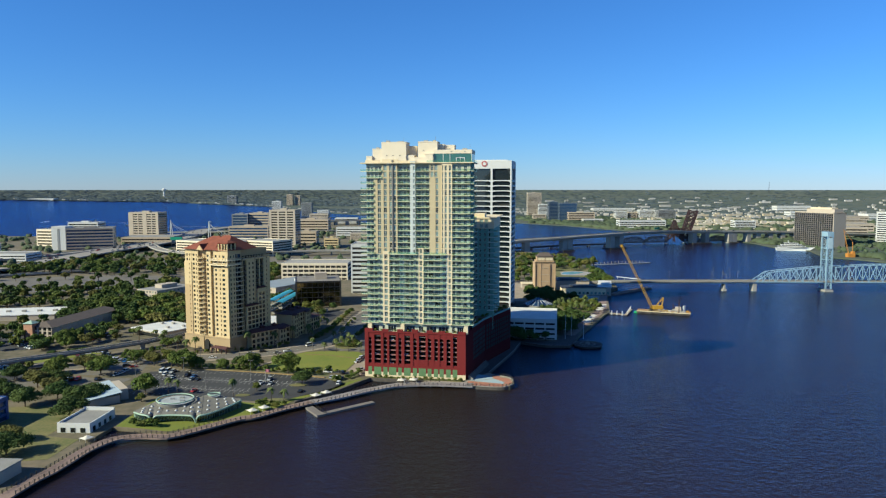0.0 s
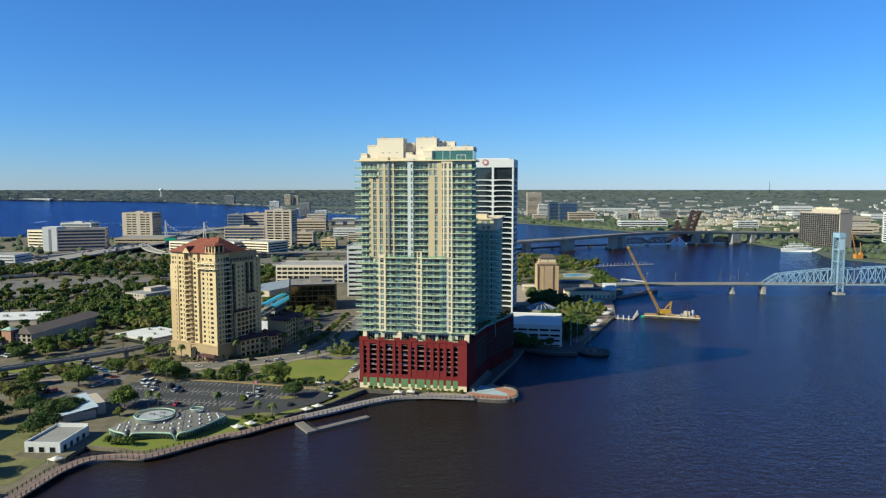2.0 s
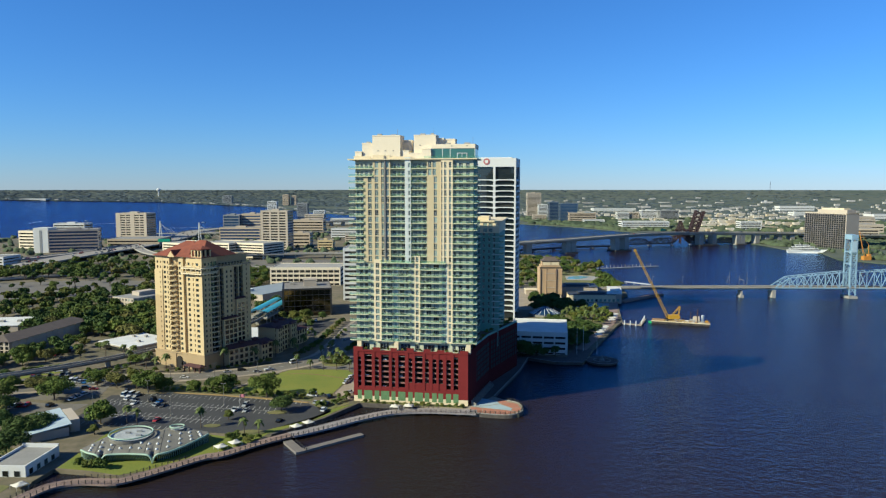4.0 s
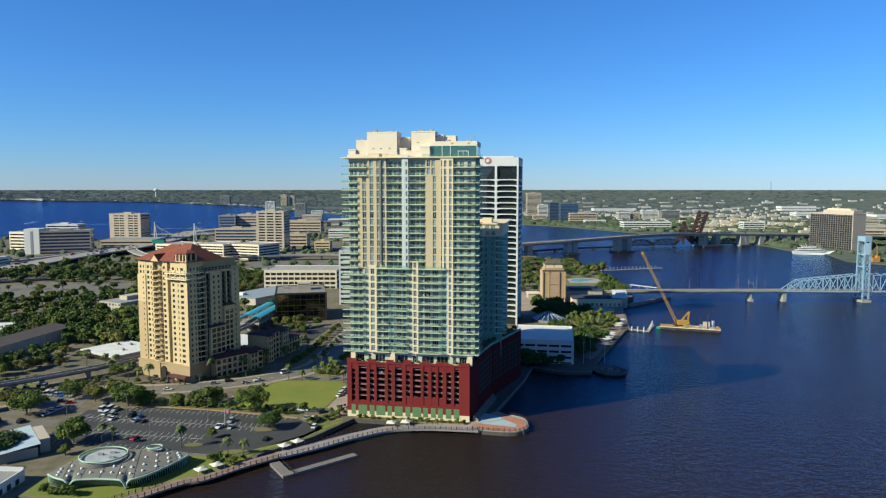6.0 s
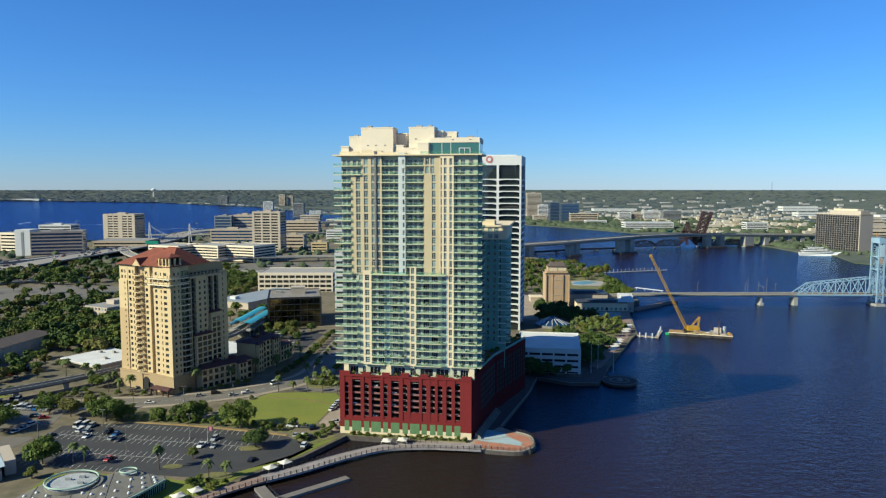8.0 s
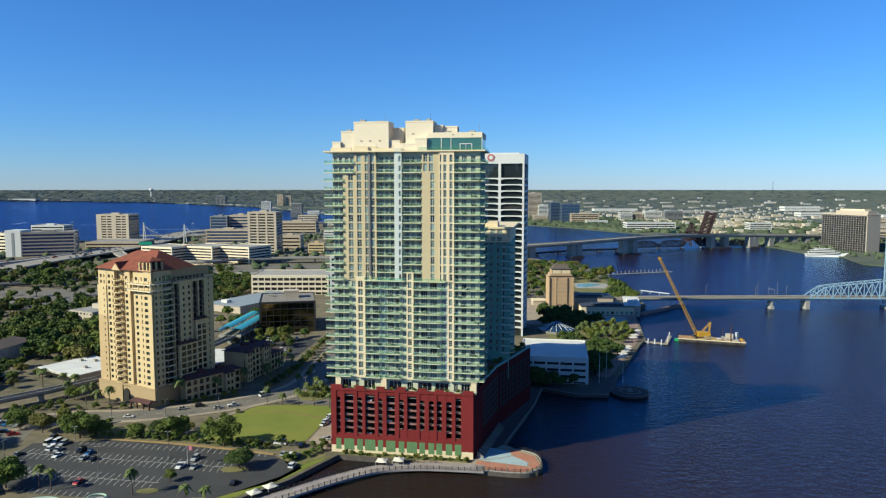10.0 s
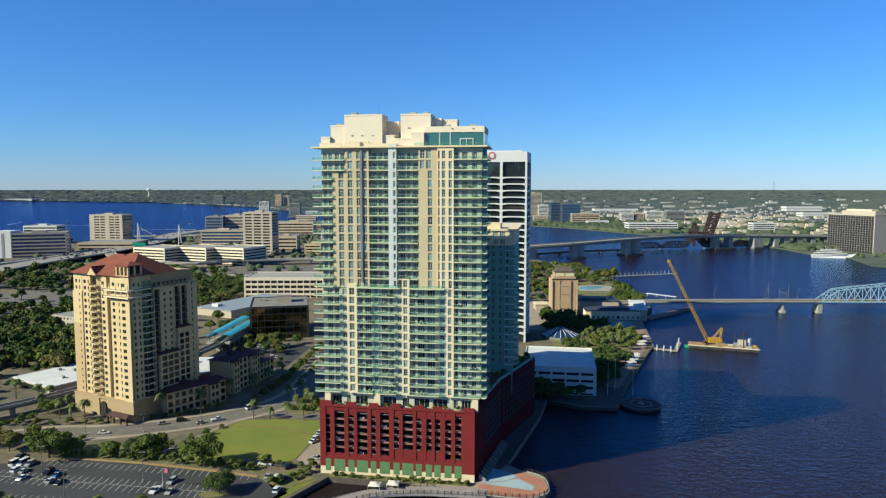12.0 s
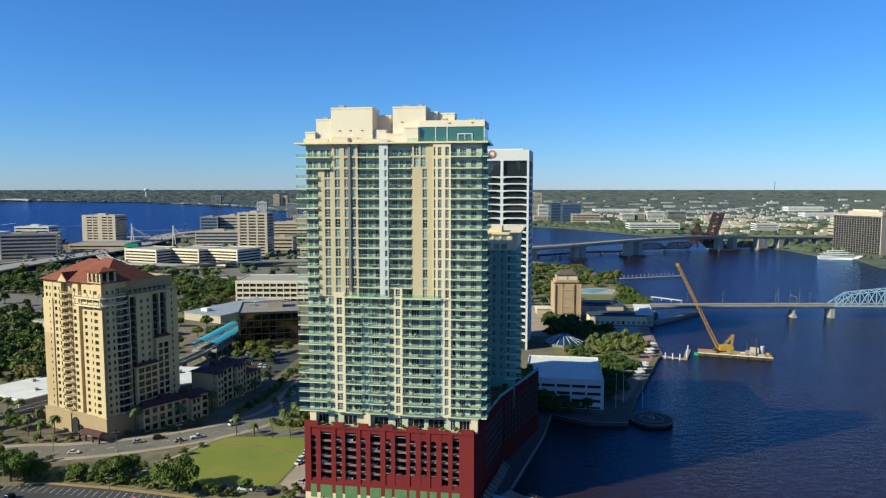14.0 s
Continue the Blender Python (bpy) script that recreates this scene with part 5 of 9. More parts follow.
STREET = smooth([(-420, 398), (-300, 400), (-220, 412), (-177, 431), (-150, 434), (-125, 441), (-103, 452), (-84, 468), (-74, 486), (-71, 510), (-68, 540), (-62, 600), (-30, 700), (40, 800)])
setting("road_1", strip(STREET, 13.5, 1.2, 1.68), ROAD, "worn grey street curving past the towers", "road")
setting("pavement_1", strip(STREET, 3.0, 1.3, 1.74, 8.4), PAVING, "pale concrete sidewalk along the street", "sidewalk")
setting("pavement_2", strip(STREET, 3.0, 1.3, 1.74, -8.4), PAVING, "pale concrete sidewalk along the street", "sidewalk")
setting("path_2", strip(smooth([(-112, 411), (-104, 427), (-96, 443), (-88, 453)]), 1.8, 1.4, 1.72), PAVING, "pale footpath at the edge of the lawn", "footpath")
setting("path_4", strip(smooth([(-89.9, 440.6), (-82.5, 441.1), (-73.9, 439.8), (-63.5, 435.3), (-55.0, 431.0)]), 0.9, 1.4, 1.68), DIRT, "worn reddish dirt path over the lawn", "footpath")
dash = MB()
for p, ang in along(STREET[10:45], 7.0):
    q = Vector((math.cos(radians(ang)), math.sin(radians(ang))))
    dash.beam((*(p - q * 1.5), 1.69), (*(p + q * 1.5), 1.69), 0.2, 0.02)
tagged(part("street_dashes", dash, LINE), "white dashed lane line on the street", "markings", kind="stuff")
patch("road_2", [(-90, 458), (-76, 454), (-46, 449), (-42, 462), (-40, 478), (-58, 490), (-76, 490)], ROAD, "street mouth beside the palm court", "road")
patch("verge_2", [(-65 + 9 * math.cos(0.3142 * k), 468.5 + 11 * math.sin(0.3142 * k)) for k in range(20)], GRASS_DRY, "round planted island in the street", "verge", top=1.9)
for k, (poly, lab) in enumerate((([(-262, 425), (-206, 437), (-182, 424), (-178, 402), (-196, 390), (-240, 398)], "pale bare parking ground between trees"),
                                 ([(-262, 392), (-240, 396), (-200, 386), (-176, 384), (-178, 372), (-250, 366)], "pale gravel yard behind the low buildings"),
                                 ([(-520, 700), (-454, 700), (-350, 740), (-300, 780), (-312, 842), (-400, 860), (-530, 820)], "wide grey empty parking lot behind the woods"))):
    patch("yard_%d" % (k + 1), poly, ROAD, lab, "parking lot")

patch("yard_6", [(-322, 516), (-288, 488), (-262, 462), (-292, 450), (-338, 482)], ASPHALT, "dark asphalt parking lot before the motel", "parking lot", top=1.70)
patch("yard_7", [(-294, 404), (-256, 372), (-228, 392), (-238, 414), (-266, 424)], ASPHALT, "dark asphalt parking lot between trees", "parking lot", top=1.70)
patch("yard_8", [(-124, 560), (-112, 540), (-92, 545), (-86, 600), (-128, 610), (-140, 580)], ASPHALT, "grey car park beside the black glass office", "parking lot", top=1.70)
patch("lawn_5", [(-240, 246), (-183, 250), (-176, 262), (-157, 266), (-156, 288), (-172, 292), (-172, 322), (-196, 334), (-240, 330)], GRASS_DRY, "grassy museum grounds by the walk", "lawn")

# ---- riverside pavilion with the scalloped roof ----
pav = thing("pavilion", "low riverside pavilion with scalloped grey-green shell roof", "building", pose(-4.95, -1.2, 0) @ Matrix.Diagonal((0.95, 1, 1, 1)))
PF = smooth([(-146, 315), (-141, 311.6), (-135, 309.6), (-130, 310.4), (-124.5, 310.8), (-119, 310.4), (-114, 310), (-109, 312.3), (-104.5, 319), (-101, 327), (-98.8, 333)], 8)
PB = smooth([(-145.2, 317), (-143, 321.5), (-140.0, 328.0), (-135.5, 335), (-130.0, 336.5), (-125.5, 334.5), (-121, 332.5), (-117.0, 337.5), (-112.0, 338.5), (-107.0, 336.6), (-99.3, 334.2)], 8)
n, q = len(PF), 10
sh = MB()


def arch_lift(u):
    """How far the eaves stand above their feet: a round arch from each foot."""
    d = min(min(abs(u - c) for c in (0.2, 0.6)) / 0.05, 1.0)
    return math.sqrt(1 - (1 - d) ** 2)


for i in range(n):
    u = i / (n - 1)
    for j in range(q + 1):
        v = j / q
        x, y = PF[i][0] + (PB[i][0] - PF[i][0]) * v, PF[i][1] + (PB[i][1] - PF[i][1]) * v
        z = 5.1 + 1.9 * math.sin(v * 1.75) * math.sin(math.pi * min(max(u, 0.04), 0.96)) ** 0.5 - 3.5 * (1 - arch_lift(u)) * (1 - v) ** 6
        sh.v.append((x, y, z))
w = q + 1
sh.f = [(i * w + j, (i + 1) * w + j, (i + 1) * w + j + 1, i * w + j + 1) for i in range(n - 1) for j in range(q)]
shell = part("roof", sh, PAVROOF, pav, "weathered grey-green curved shell roof", smooth=True)
so = shell.modifiers.new("thickness", "SOLIDIFY")
so.thickness, so.offset = 0.35, -1


def tube(pts, r, closed=False, k=6):
    """A round bar along points, in one piece."""
    mb, m_ = MB(), len(pts)
    for i in range(m_):
        a, b = (Vector(pts[(i - 1) % m_]), Vector(pts[(i + 1) % m_])) if closed else (Vector(pts[max(i - 1, 0)]), Vector(pts[min(i + 1, m_ - 1)]))
        d = (b - a).normalized()
        s = d.cross(Vector((0, 0, 1))).normalized()
        u = s.cross(d)
        mb.v += [tuple(Vector(pts[i]) + s * r * math.cos(6.2832 * t / k) + u * r * math.sin(6.2832 * t / k)) for t in range(k)]
    for i in range(m_ if closed else m_ - 1):
        for t in range(k):
            mb.f.append((i * k + t, i * k + (t + 1) % k, ((i + 1) % m_) * k + (t + 1) % k, ((i + 1) % m_) * k + t))
    return mb


part("roof_edge", tube([sh.v[i * w] for i in range(n)], 0.42), PAVGREEN, pav, "pale green steel eaves beam", smooth=True)
gl = MB()
inner = [(PF[i][0] + (PB[i][0] - PF[i][0]) * 0.10, PF[i][1] + (PB[i][1] - PF[i][1]) * 0.10) for i in range(n)]
for a, b in zip(inner, inner[1:]):
    gl.beam((*a, 3.1), (*b, 3.1), 0.15, 3.2)
part("glazing", gl, DARKGLASS, pav)
for i in range(0, n - 1):
    for s in (0.0,) if min(abs(i / (n - 1) - c) for c in (0.2, 0.6)) > 0.03 else ():
        a = Vector(PF[i]).lerp(Vector(PF[i + 1]), s)
        b = Vector(inner[i]).lerp(Vector(inner[i + 1]), s)
        part("mullion", MB().beam((b.x, b.y, 1.6), (a.x, a.y, 4.7), 0.2), PAVGREEN, pav)
for cx, cy, rx, ry, z in ((-130.0, 326.0, 9.0, 8.0, 7.7), (-113.2, 334.4, 3.1, 2.4, 7.5)):
    part("roof_ring", tube([(cx + rx * math.cos(6.2832 * i / 40), cy + ry * math.sin(6.2832 * i / 40), z + 0.55) for i in range(40)], 0.32, True), PAVGREEN, pav, "round rim of the roof terrace", smooth=True)
    part("ring_wall", MB().prism([(cx + rx * math.cos(6.2832 * i / 40), cy + ry * math.sin(6.2832 * i / 40)) for i in range(40)], z - 1.6, z - 0.35), PAVROOF, pav)
    part("ring_floor", MB().prism([(cx + 0.96 * rx * math.cos(6.2832 * i / 40), cy + 0.96 * ry * math.sin(6.2832 * i / 40)) for i in range(40)], z - 0.5, z - 0.25), mat("pale_terrace", (0.34, 0.36, 0.37), 0.8, scale=0.35, fine=1.5, col2=(0.55, 0.57, 0.58)), pav)
for a_, b_ in ((-133, 327), (-129, 329), (-127, 324)):
    part("terrace_block", MB().box(a_, b_, 7.4, a_ + 2.2, b_ + 0.8, 8.2), GREYWALL, pav)
DOME = MB().cone(0, 0, 0, 0.35, 0.65, 0.55, 8).cone(0, 0, 0.35, 0.6, 0.55, 0.2, 8).data("skylight", WHITE)
for i in range(8, n - 6, 6):
    for v in (0.18, 0.36, 0.6):
        x, y = PF[i][0] + (PB[i][0] - PF[i][0]) * v, PF[i][1] + (PB[i][1] - PF[i][1]) * v
        if math.hypot(x + 130, (y - 326) * 1.1) > 10:
            part("skylight", DOME, None, pav, m=pose(x, y, sh.v[i * w + round(v * q)][2] - 0.05))
for i in range(12, n - 8, 10):
    rb = MB()
    for j in range(q):
        rb.beam(Vector(sh.v[i * w + j]) + Vector((0, 0, 0.06)), Vector(sh.v[i * w + j + 1]) + Vector((0, 0, 0.06)), 0.18, 0.14)
    part("roof_rib", rb, PAVROOF, pav)


# tents by the walk
def tent(x, y, ang, z=1.68):
    t = thing("canopy_tent", "white peaked canvas canopy tent on thin legs", "tent", pose(x, y, z, 0, 0, ang) @ Matrix.Diagonal((0.88, 0.88, 0.72, 1)), "riverside tents")
    mb, n = MB(), 8
    for i in range(n + 1):
        for j in range(n + 1):
            u, v = 2 * i / n - 1, 2 * j / n - 1
            rr = max(abs(u), abs(v))
            mb.v.append((2.5 * u, 2.5 * v, 2.1 + 1.7 * (1 - rr) ** 1.6 + 0.25 * (abs(u * v))))
    mb.f = [(i * (n + 1) + j, (i + 1) * (n + 1) + j, (i + 1) * (n + 1) + j + 1, i * (n + 1) + j + 1) for i in range(n) for j in range(n)]
    c = part("canopy", mb, CANVAS, t, smooth=True)
    s = c.modifiers.new("thickness", "SOLIDIFY")
    s.thickness = 0.05
    for sx in (-2.4, 2.4):
        for sy in (-2.4, 2.4):
            part("leg", MB().cone(sx, sy, 0, 2.25, 0.06, 0.06, 6), WHITE, t)


for x, y in ((-91, 323), (-86.5, 327.5), (-65, 347.5), (-60.5, 352.5)):
    tent(x, y, 45)
tent(-22.5, 375.0, -9, 1.865)
tent(-16, 376.0, -9, 1.865)
tent(-151.5, 286, 60, 1.62)


# ---- surrounding buildings ----
def banded(name, label, x, y, rot, w, d, h, floors, wall, glass=None, z=1.2, frac=0.5, piers=(), roof=None, plant=True, sides=True):
    """A building of floor bands over recessed glazing, with end piers and rooftop plant."""
    t = thing(name, label, "building", pose(x, y, z if z < 5 else 0, 0, 0, rot))
    base = 0.0 if z < 5 else z
    glass = glass or DARKGLASS
    part("glazing", MB().box(0.6, 0.6, base - 1, w - 0.6, d - 0.6, base + h - 0.4), glass, t)
    fh = h / floors
    band = MB().box(0, 0, 0, w, d, fh * frac).data("floor_band", wall)
    for k in range(1, floors + 1):
        part("floor_band", band, None, t, m=pose(0, 0, base + k * fh - fh * frac))
    part("ground_band", MB().box(0, 0, base - 1, w, d, base + 0.5), wall, t)
    for a, b in piers:
        part("pier", MB().box(a, -0.25, base - 1, b, 1.0, base + h + 0.05), wall, t)
    for px in (-0.1, w - 1.4):
        part("corner_pier", MB().box(px, -0.1, base - 1, px + 1.5, 1.5, base + h + 0.02), wall, t)
    part("corner_pier", MB().box(w - 1.4, d - 1.5, base - 1, w + 0.1, d + 0.1, base + h + 0.02), wall, t)
    part("roof", MB().box(0.4, 0.4, base + h, w - 0.4, d - 0.4, base + h + 0.25), roof or GREYROOF, t)
    rim = MB()
    for a in ((0, 0, w, 0.4), (0, d - 0.4, w, d), (0, 0.4, 0.4, d - 0.4), (w - 0.4, 0.4, w, d - 0.4)):
        rim.box(a[0], a[1], base + h, a[2], a[3], base + h + 0.9)
    part("parapet", rim, wall, t)
    if plant:
        part("plant_room", MB().box(w * 0.35, d * 0.35, base + h + 0.25, w * 0.6, d * 0.65, base + h + 3.4), wall, t)
        part("roof_unit", MB().box(w * 0.12, d * 0.3, base + h + 0.25, w * 0.12 + 3, d * 0.3 + 3, base + h + 2.2), CONCRETE, t)
        part("roof_unit", MB().box(w * 0.75, d * 0.55, base + h + 0.25, w * 0.75 + 4, d * 0.55 + 2.5, base + h + 1.9), CONCRETE, t)
    return t


def punched(name, label, x, y, rot, w, d, h, floors, cols, wall, z=1.2, scols=0, roof=None, ww=0.5, wh=0.5, glass=None, plant=True):
    """A building with separate windows in its front and right wall."""
    t = thing(name, label, "building", pose(x, y, z, 0, 0, rot))
    fh = h / floors
    fl = [fh * k for k in range(floors)]
    part("body", MB().box(0.5, 0.5, -1, w - 0.5, d, h), wall, t)
    wall_bay(t, 0, w, 0, -1, h, [((i + 0.5 - ww / 2) * w / cols, (i + 0.5 + ww / 2) * w / cols) for i in range(cols)], fl, fh * 0.3, fh * wh, wall, nx=1, nz=1, frame_mat=wall, glass=glass)
    s = part("side_corner", MB().box(0.1, 0.3, 0, 0.3, 0.45, 0.2), wall, t, m=pose(w, 0, 0, 0, 0, 90))
    if scols:
        wall_bay(s, 0, d, 0, -1, h, [((i + 0.5 - ww / 2) * d / scols, (i + 0.5 + ww / 2) * d / scols) for i in range(scols)], fl, fh * 0.3, fh * wh, wall, nx=1, nz=1, frame_mat=wall, glass=glass)
    else:
        part("side_wall", MB().box(w - 0.5, 0.5, -1, w, d, h), wall, t)
    part("roof", MB().box(0.3, 0.3, h, w - 0.3, d - 0.3, h + 0.3), roof or GREYROOF, t)
    if plant:
        part("plant_room", MB().box(w * 0.3, d * 0.3, h + 0.3, w * 0.65, d * 0.7, h + 3.8), wall, t)
    return t


# south bank, beyond the condominium
banded("hospital_building", "white hospital block with dark window bands", -745, 1270, -12, 68, 40, 33, 6, CREAMLIGHT, frac=0.55)
ha = thing("hospital_tower", "white stair tower of the hospital", "building", pose(-681, 1205, 1.2, 0, 0, 3))
part("body", MB().box(0, 0, -1, 24, 30, 42), WHITE, ha)
part("recess", MB().box(10, -0.3, -1, 14, 0, 38), GREYWALL, ha)
banded("hospital_building", "glass-fronted hospital block with grey bands", -657, 1206, 20, 76, 45, 38, 7, BEIGE, NAVYGLASS, frac=0.42)
banded("hospital_building", "white hospital block by the water", -800, 1480, 0, 64, 35, 35, 7, WHITE, frac=0.5)
banded("office_block", "tan office block with horizontal window slots", -652, 1440, -8, 66, 34, 58, 12, BEIGE, frac=0.55, piers=((0, 10), (20, 22), (31, 40), (50, 52), (60, 66)))
banded("parking_garage", "low tan parking deck below the office block", -604, 1300, 4, 92, 70, 16, 3, TANCONC, DARK, frac=0.5, plant=False)
banded("office_block", "blue-grey glass office block downtown", -455, 1497, 0, 34, 40, 52, 9, GREYWALL, NAVYGLASS, frac=0.25)
banded("office_block", "tan office block behind the glass one", -421, 1510, 0, 42, 40, 54, 9, TANCONC, NAVYGLASS, frac=0.55)
banded("office_block", "low tan and glass office block", -444, 1437, 0, 82, 36, 29, 5, TANCONC, NAVYGLASS, frac=0.4)
banded("hotel_tower", "cream hotel tower with balcony bands and vertical piers", -312, 1248, -6, 48, 30, 69, 15, BEIGE, frac=0.5, piers=((0, 4), (15, 18), (30, 33), (44, 48)))
for k, x0 in enumerate((-431, -376, -322)):
    banded("parking_garage", "white six-level parking garage with open decks", x0, 1118 + 6 * (k % 2), -24, 58, 50, 24, 6, CREAMLIGHT, DARK, frac=0.5, plant=False, roof=CONCRETE)
banded("office_block", "tan office block with a green roof lantern", -367, 1700, 0, 86, 40, 32, 5, TANCONC, frac=0.6)
banded("office_block", "small tan office block downtown", -282, 1335, 0, 38, 30, 25, 4, TANCONC, frac=0.6)
banded("office_block", "small buff office block", -214, 1247, 0, 26, 24, 18, 4, YELLOWWALL, frac=0.55)
banded("parking_garage", "beige four-level parking garage with square openings", -190, 812, 0, 78, 48, 19.5, 4, CREAMLIGHT, DARK, frac=0.42, piers=[(6.4 * i, 6.4 * i + 0.8) for i in range(1, 12)], plant=False, roof=CONCRETE)
glass_block = banded("office_block", "black mirror-glass office block with flat grey roof", -133, 621, 12, 41, 46, 23, 5, IRON, MIRRORGLASS, frac=0.1, piers=[(5.0 * i, 5.0 * i + 0.25) for i in range(1, 8)], plant=False, roof=DARKCONC)
part("plant_room", MB().box(18, 20, 23.2, 29, 30, 28.6).box(17.8, 19.8, 28.2, 29.2, 30.2, 28.9), BEIGE, glass_block, "pale rooftop plant room")
part("roof_unit", MB().box(6, 30, 23.2, 10, 34, 25.0), CONCRETE, glass_block)
hs = thing("low_hall", "low hall with a wide flat grey-blue roof", "building", pose(-206, 722, 1.2, 0, 0, -28))
part("wall", MB().box(0, 0, -1, 40, 84, 6.4), BEIGE, hs)
part("roof", MB().box(-0.5, -0.5, 6.4, 40.5, 84.5, 7.0), mat("blue_grey_roof", (0.33, 0.37, 0.40), 0.6, 0.1, 0.1, 1.0), hs)
part("plant_room", MB().box(10, 8, 7, 17, 13, 9.4), WHITE, hs)
part("plant_room", MB().box(22, 50, 7, 27, 58, 9), WHITE, hs)
banded("parking_garage", "white parking garage with sloped floor bands", -94, 708, 0, 60, 40, 50, 11, WHITE, DARK, frac=0.5, plant=False, roof=CONCRETE)
# elevated people-mover track and its station
GUIDE = smooth([(-330, 350), (-262, 402), (-239, 421), (-215, 443), (-193, 469), (-176, 500), (-162, 535), (-150, 565), (-144, 600), (-141, 640), (-140, 700)])
gw = thing("elevated_guideway", "elevated dark people-mover guideway with pale parapets", "guideway", pose(0, 0, 0))
part("deck", strip(GUIDE, 5.4, 5.2, 6.4), ROAD, gw)
part("parapet", strip(GUIDE, 0.5, 6.0, 7.3, 2.6), CONCRETE, gw)
part("parapet", strip(GUIDE, 0.5, 6.0, 7.3, -2.6), CONCRETE, gw)
part("running_beam", strip(GUIDE, 1.0, 6.4, 7.0), ASPHALT, gw)
for p, ang in along(GUIDE, 24):
    part("pier", MB().box(-1.0, -1.4, 0, 1.0, 1.4, 4.4).box(-1.1, -2.6, 4.4, 1.1, 2.6, 5.2), CONCRETE, gw, m=pose(p.x, p.y, 0.8, 0, 0, ang))
setting("verge_3", strip(beside(smooth([(-322, 357), (-262, 402), (-239, 421), (-218, 440)]), -9.5), 7.0, 1.4, 1.70), GRASS, "green verge with hedges along the guideway", "verge")
setting("verge_4", strip(beside(smooth([(-322, 357), (-262, 402), (-239, 421), (-218, 440)]), 9.0), 5.0, 1.4, 1.70), GRASS_DRY, "rough grass verge along the guideway", "verge")
st = thing("train_station", "elevated train station with turquoise metal roofs", "station", pose(-146, 590, 1.2, 0, 0, 86))
part("platform", MB().box(0, -8, 4.4, 58, 8, 5.6), CONCRETE, st)
for y0, y1, z, m_ in ((-9, -1, 10.2, CYANROOF), (-1.5, 5.5, 11.8, CYANROOF), (5, 9.5, 9.4, BLUEROOF)):
    n_ = 5
    vs = [(x, y0 + (y1 - y0) * k / n_, z + 0.9 * math.sin(math.pi * k / n_)) for x in (-1, 59) for k in range(n_ + 1)]
    vs += [(x, y, q - 0.35) for x, y, q in vs]
    kk = n_ + 1
    fs = [(k, k + 1, kk + k + 1, kk + k) for k in range(n_)] + [(2 * kk + k + 1, 2 * kk + k, 3 * kk + k, 3 * kk + k + 1) for k in range(n_)]
    fs += [(0, kk, 3 * kk, 2 * kk), (kk - 1, 3 * kk - 1, 4 * kk - 1, 2 * kk - 1)]
    part("roof", MB().add(vs, fs), m_, st)
for x in range(2, 58, 9):
    for y in (-7, 7):
        part("column", MB().box(x, y - 0.3, -1, x + 0.6, y + 0.3, 9.8), CONCRETE, st)
kb = thing("low_shop", "low shop with a bright white flat roof", "building", pose(-232, 510, 1.2, 0, 0, -33))
part("wall", MB().box(0, 0, -1, 36, 32, 3.9), BEIGE, kb)
part("roof", MB().box(-0.6, -0.6, 3.9, 36.6, 32.6, 4.6), WHITEROOF, kb)
for a, b in ((6, 20), (14, 24), (24, 12), (29, 22)):
    part("roof_unit", MB().box(a, b, 4.6, a + 2.2, b + 1.6, 5.9), CONCRETE, kb)
part("shopfront", MB().box(3, -0.15, 0.2, 33, 0.0, 3.0), DARKGLASS, kb)
punched("office_block", "pale three-storey office with rooftop units", -295, 663, -28, 28, 46, 11, 3, 7, BEIGE, scols=10)
hb = low_wing("motel_wing", "long beige motel with brown shingle roof", pose(-297, 489, 0, 0, 0, -9), 19, 78, 10.4, 5, BROWNROOF, BEIGE, 3, 1.0, 3.2)
part("corner_tower", MB().box(-1.5, -2.5, 0.8, 5.5, 4.0, 13.0), mat("terracotta_stucco", (0.50, 0.27, 0.16), 0.85), hb, "terracotta stair tower")
part("tower_roof", MB().hip(-2.2, -3.2, 6.2, 4.7, 13.0, 15.0), PAVGREEN, hb)
wl_ = thing("low_hall", "white flat-roofed shop among trees", "building", pose(-402, 548, 1.2, 0, 0, 10))
part("wall", MB().box(0, 0, -1, 84, 36, 4.6), BEIGE, wl_)
part("roof", MB().box(-0.4, -0.4, 4.6, 84.4, 36.4, 5.2), WHITEROOF, wl_)
for a in range(6, 80, 12):
    part("roof_unit", MB().box(a, 14, 5.2, a + 3, 17, 6.6), CONCRETE, wl_)
# low museum buildings by the walk
na = thing("low_hall", "low hall with a pale blue metal roof", "building", pose(-190, 351, 1.2, 0, 0, -52))
part("wall", MB().box(0, 0, -1, 26, 15, 4.2), BEIGE, na)
part("roof", MB().add([(-1, -1.5, 3.9), (27, -1.5, 3.9), (27, 16, 5.6), (-1, 16, 5.6), (-1, -1.5, 4.2), (27, -1.5, 4.2), (27, 16, 5.9), (-1, 16, 5.9)], [(3, 2, 1, 0), (4, 5, 6, 7), (0, 1, 5, 4), (1, 2, 6, 5), (2, 3, 7, 6), (3, 0, 4, 7)]), mat("pale_blue_metal_roof", (0.46, 0.55, 0.62), 0.7, 0.1, 0.2, 1.0), na)
part("rear_block", MB().box(3, 16.2, -1, 22, 20, 6.0), BEIGE, na)
for x in (3, 9, 15, 21):
    part("window", window_mesh(3.0, 2.4, 2, 1), None, na, m=pose(x, -0.05, 1.2))
nb = thing("low_hall", "white flat-roofed museum hall with a sunken roof", "building", pose(-170, 296.5, 1.2, 0, 0, -3))
part("wall", MB().box(0, 0, -1, 15, 21, 3.8), WHITE, nb)
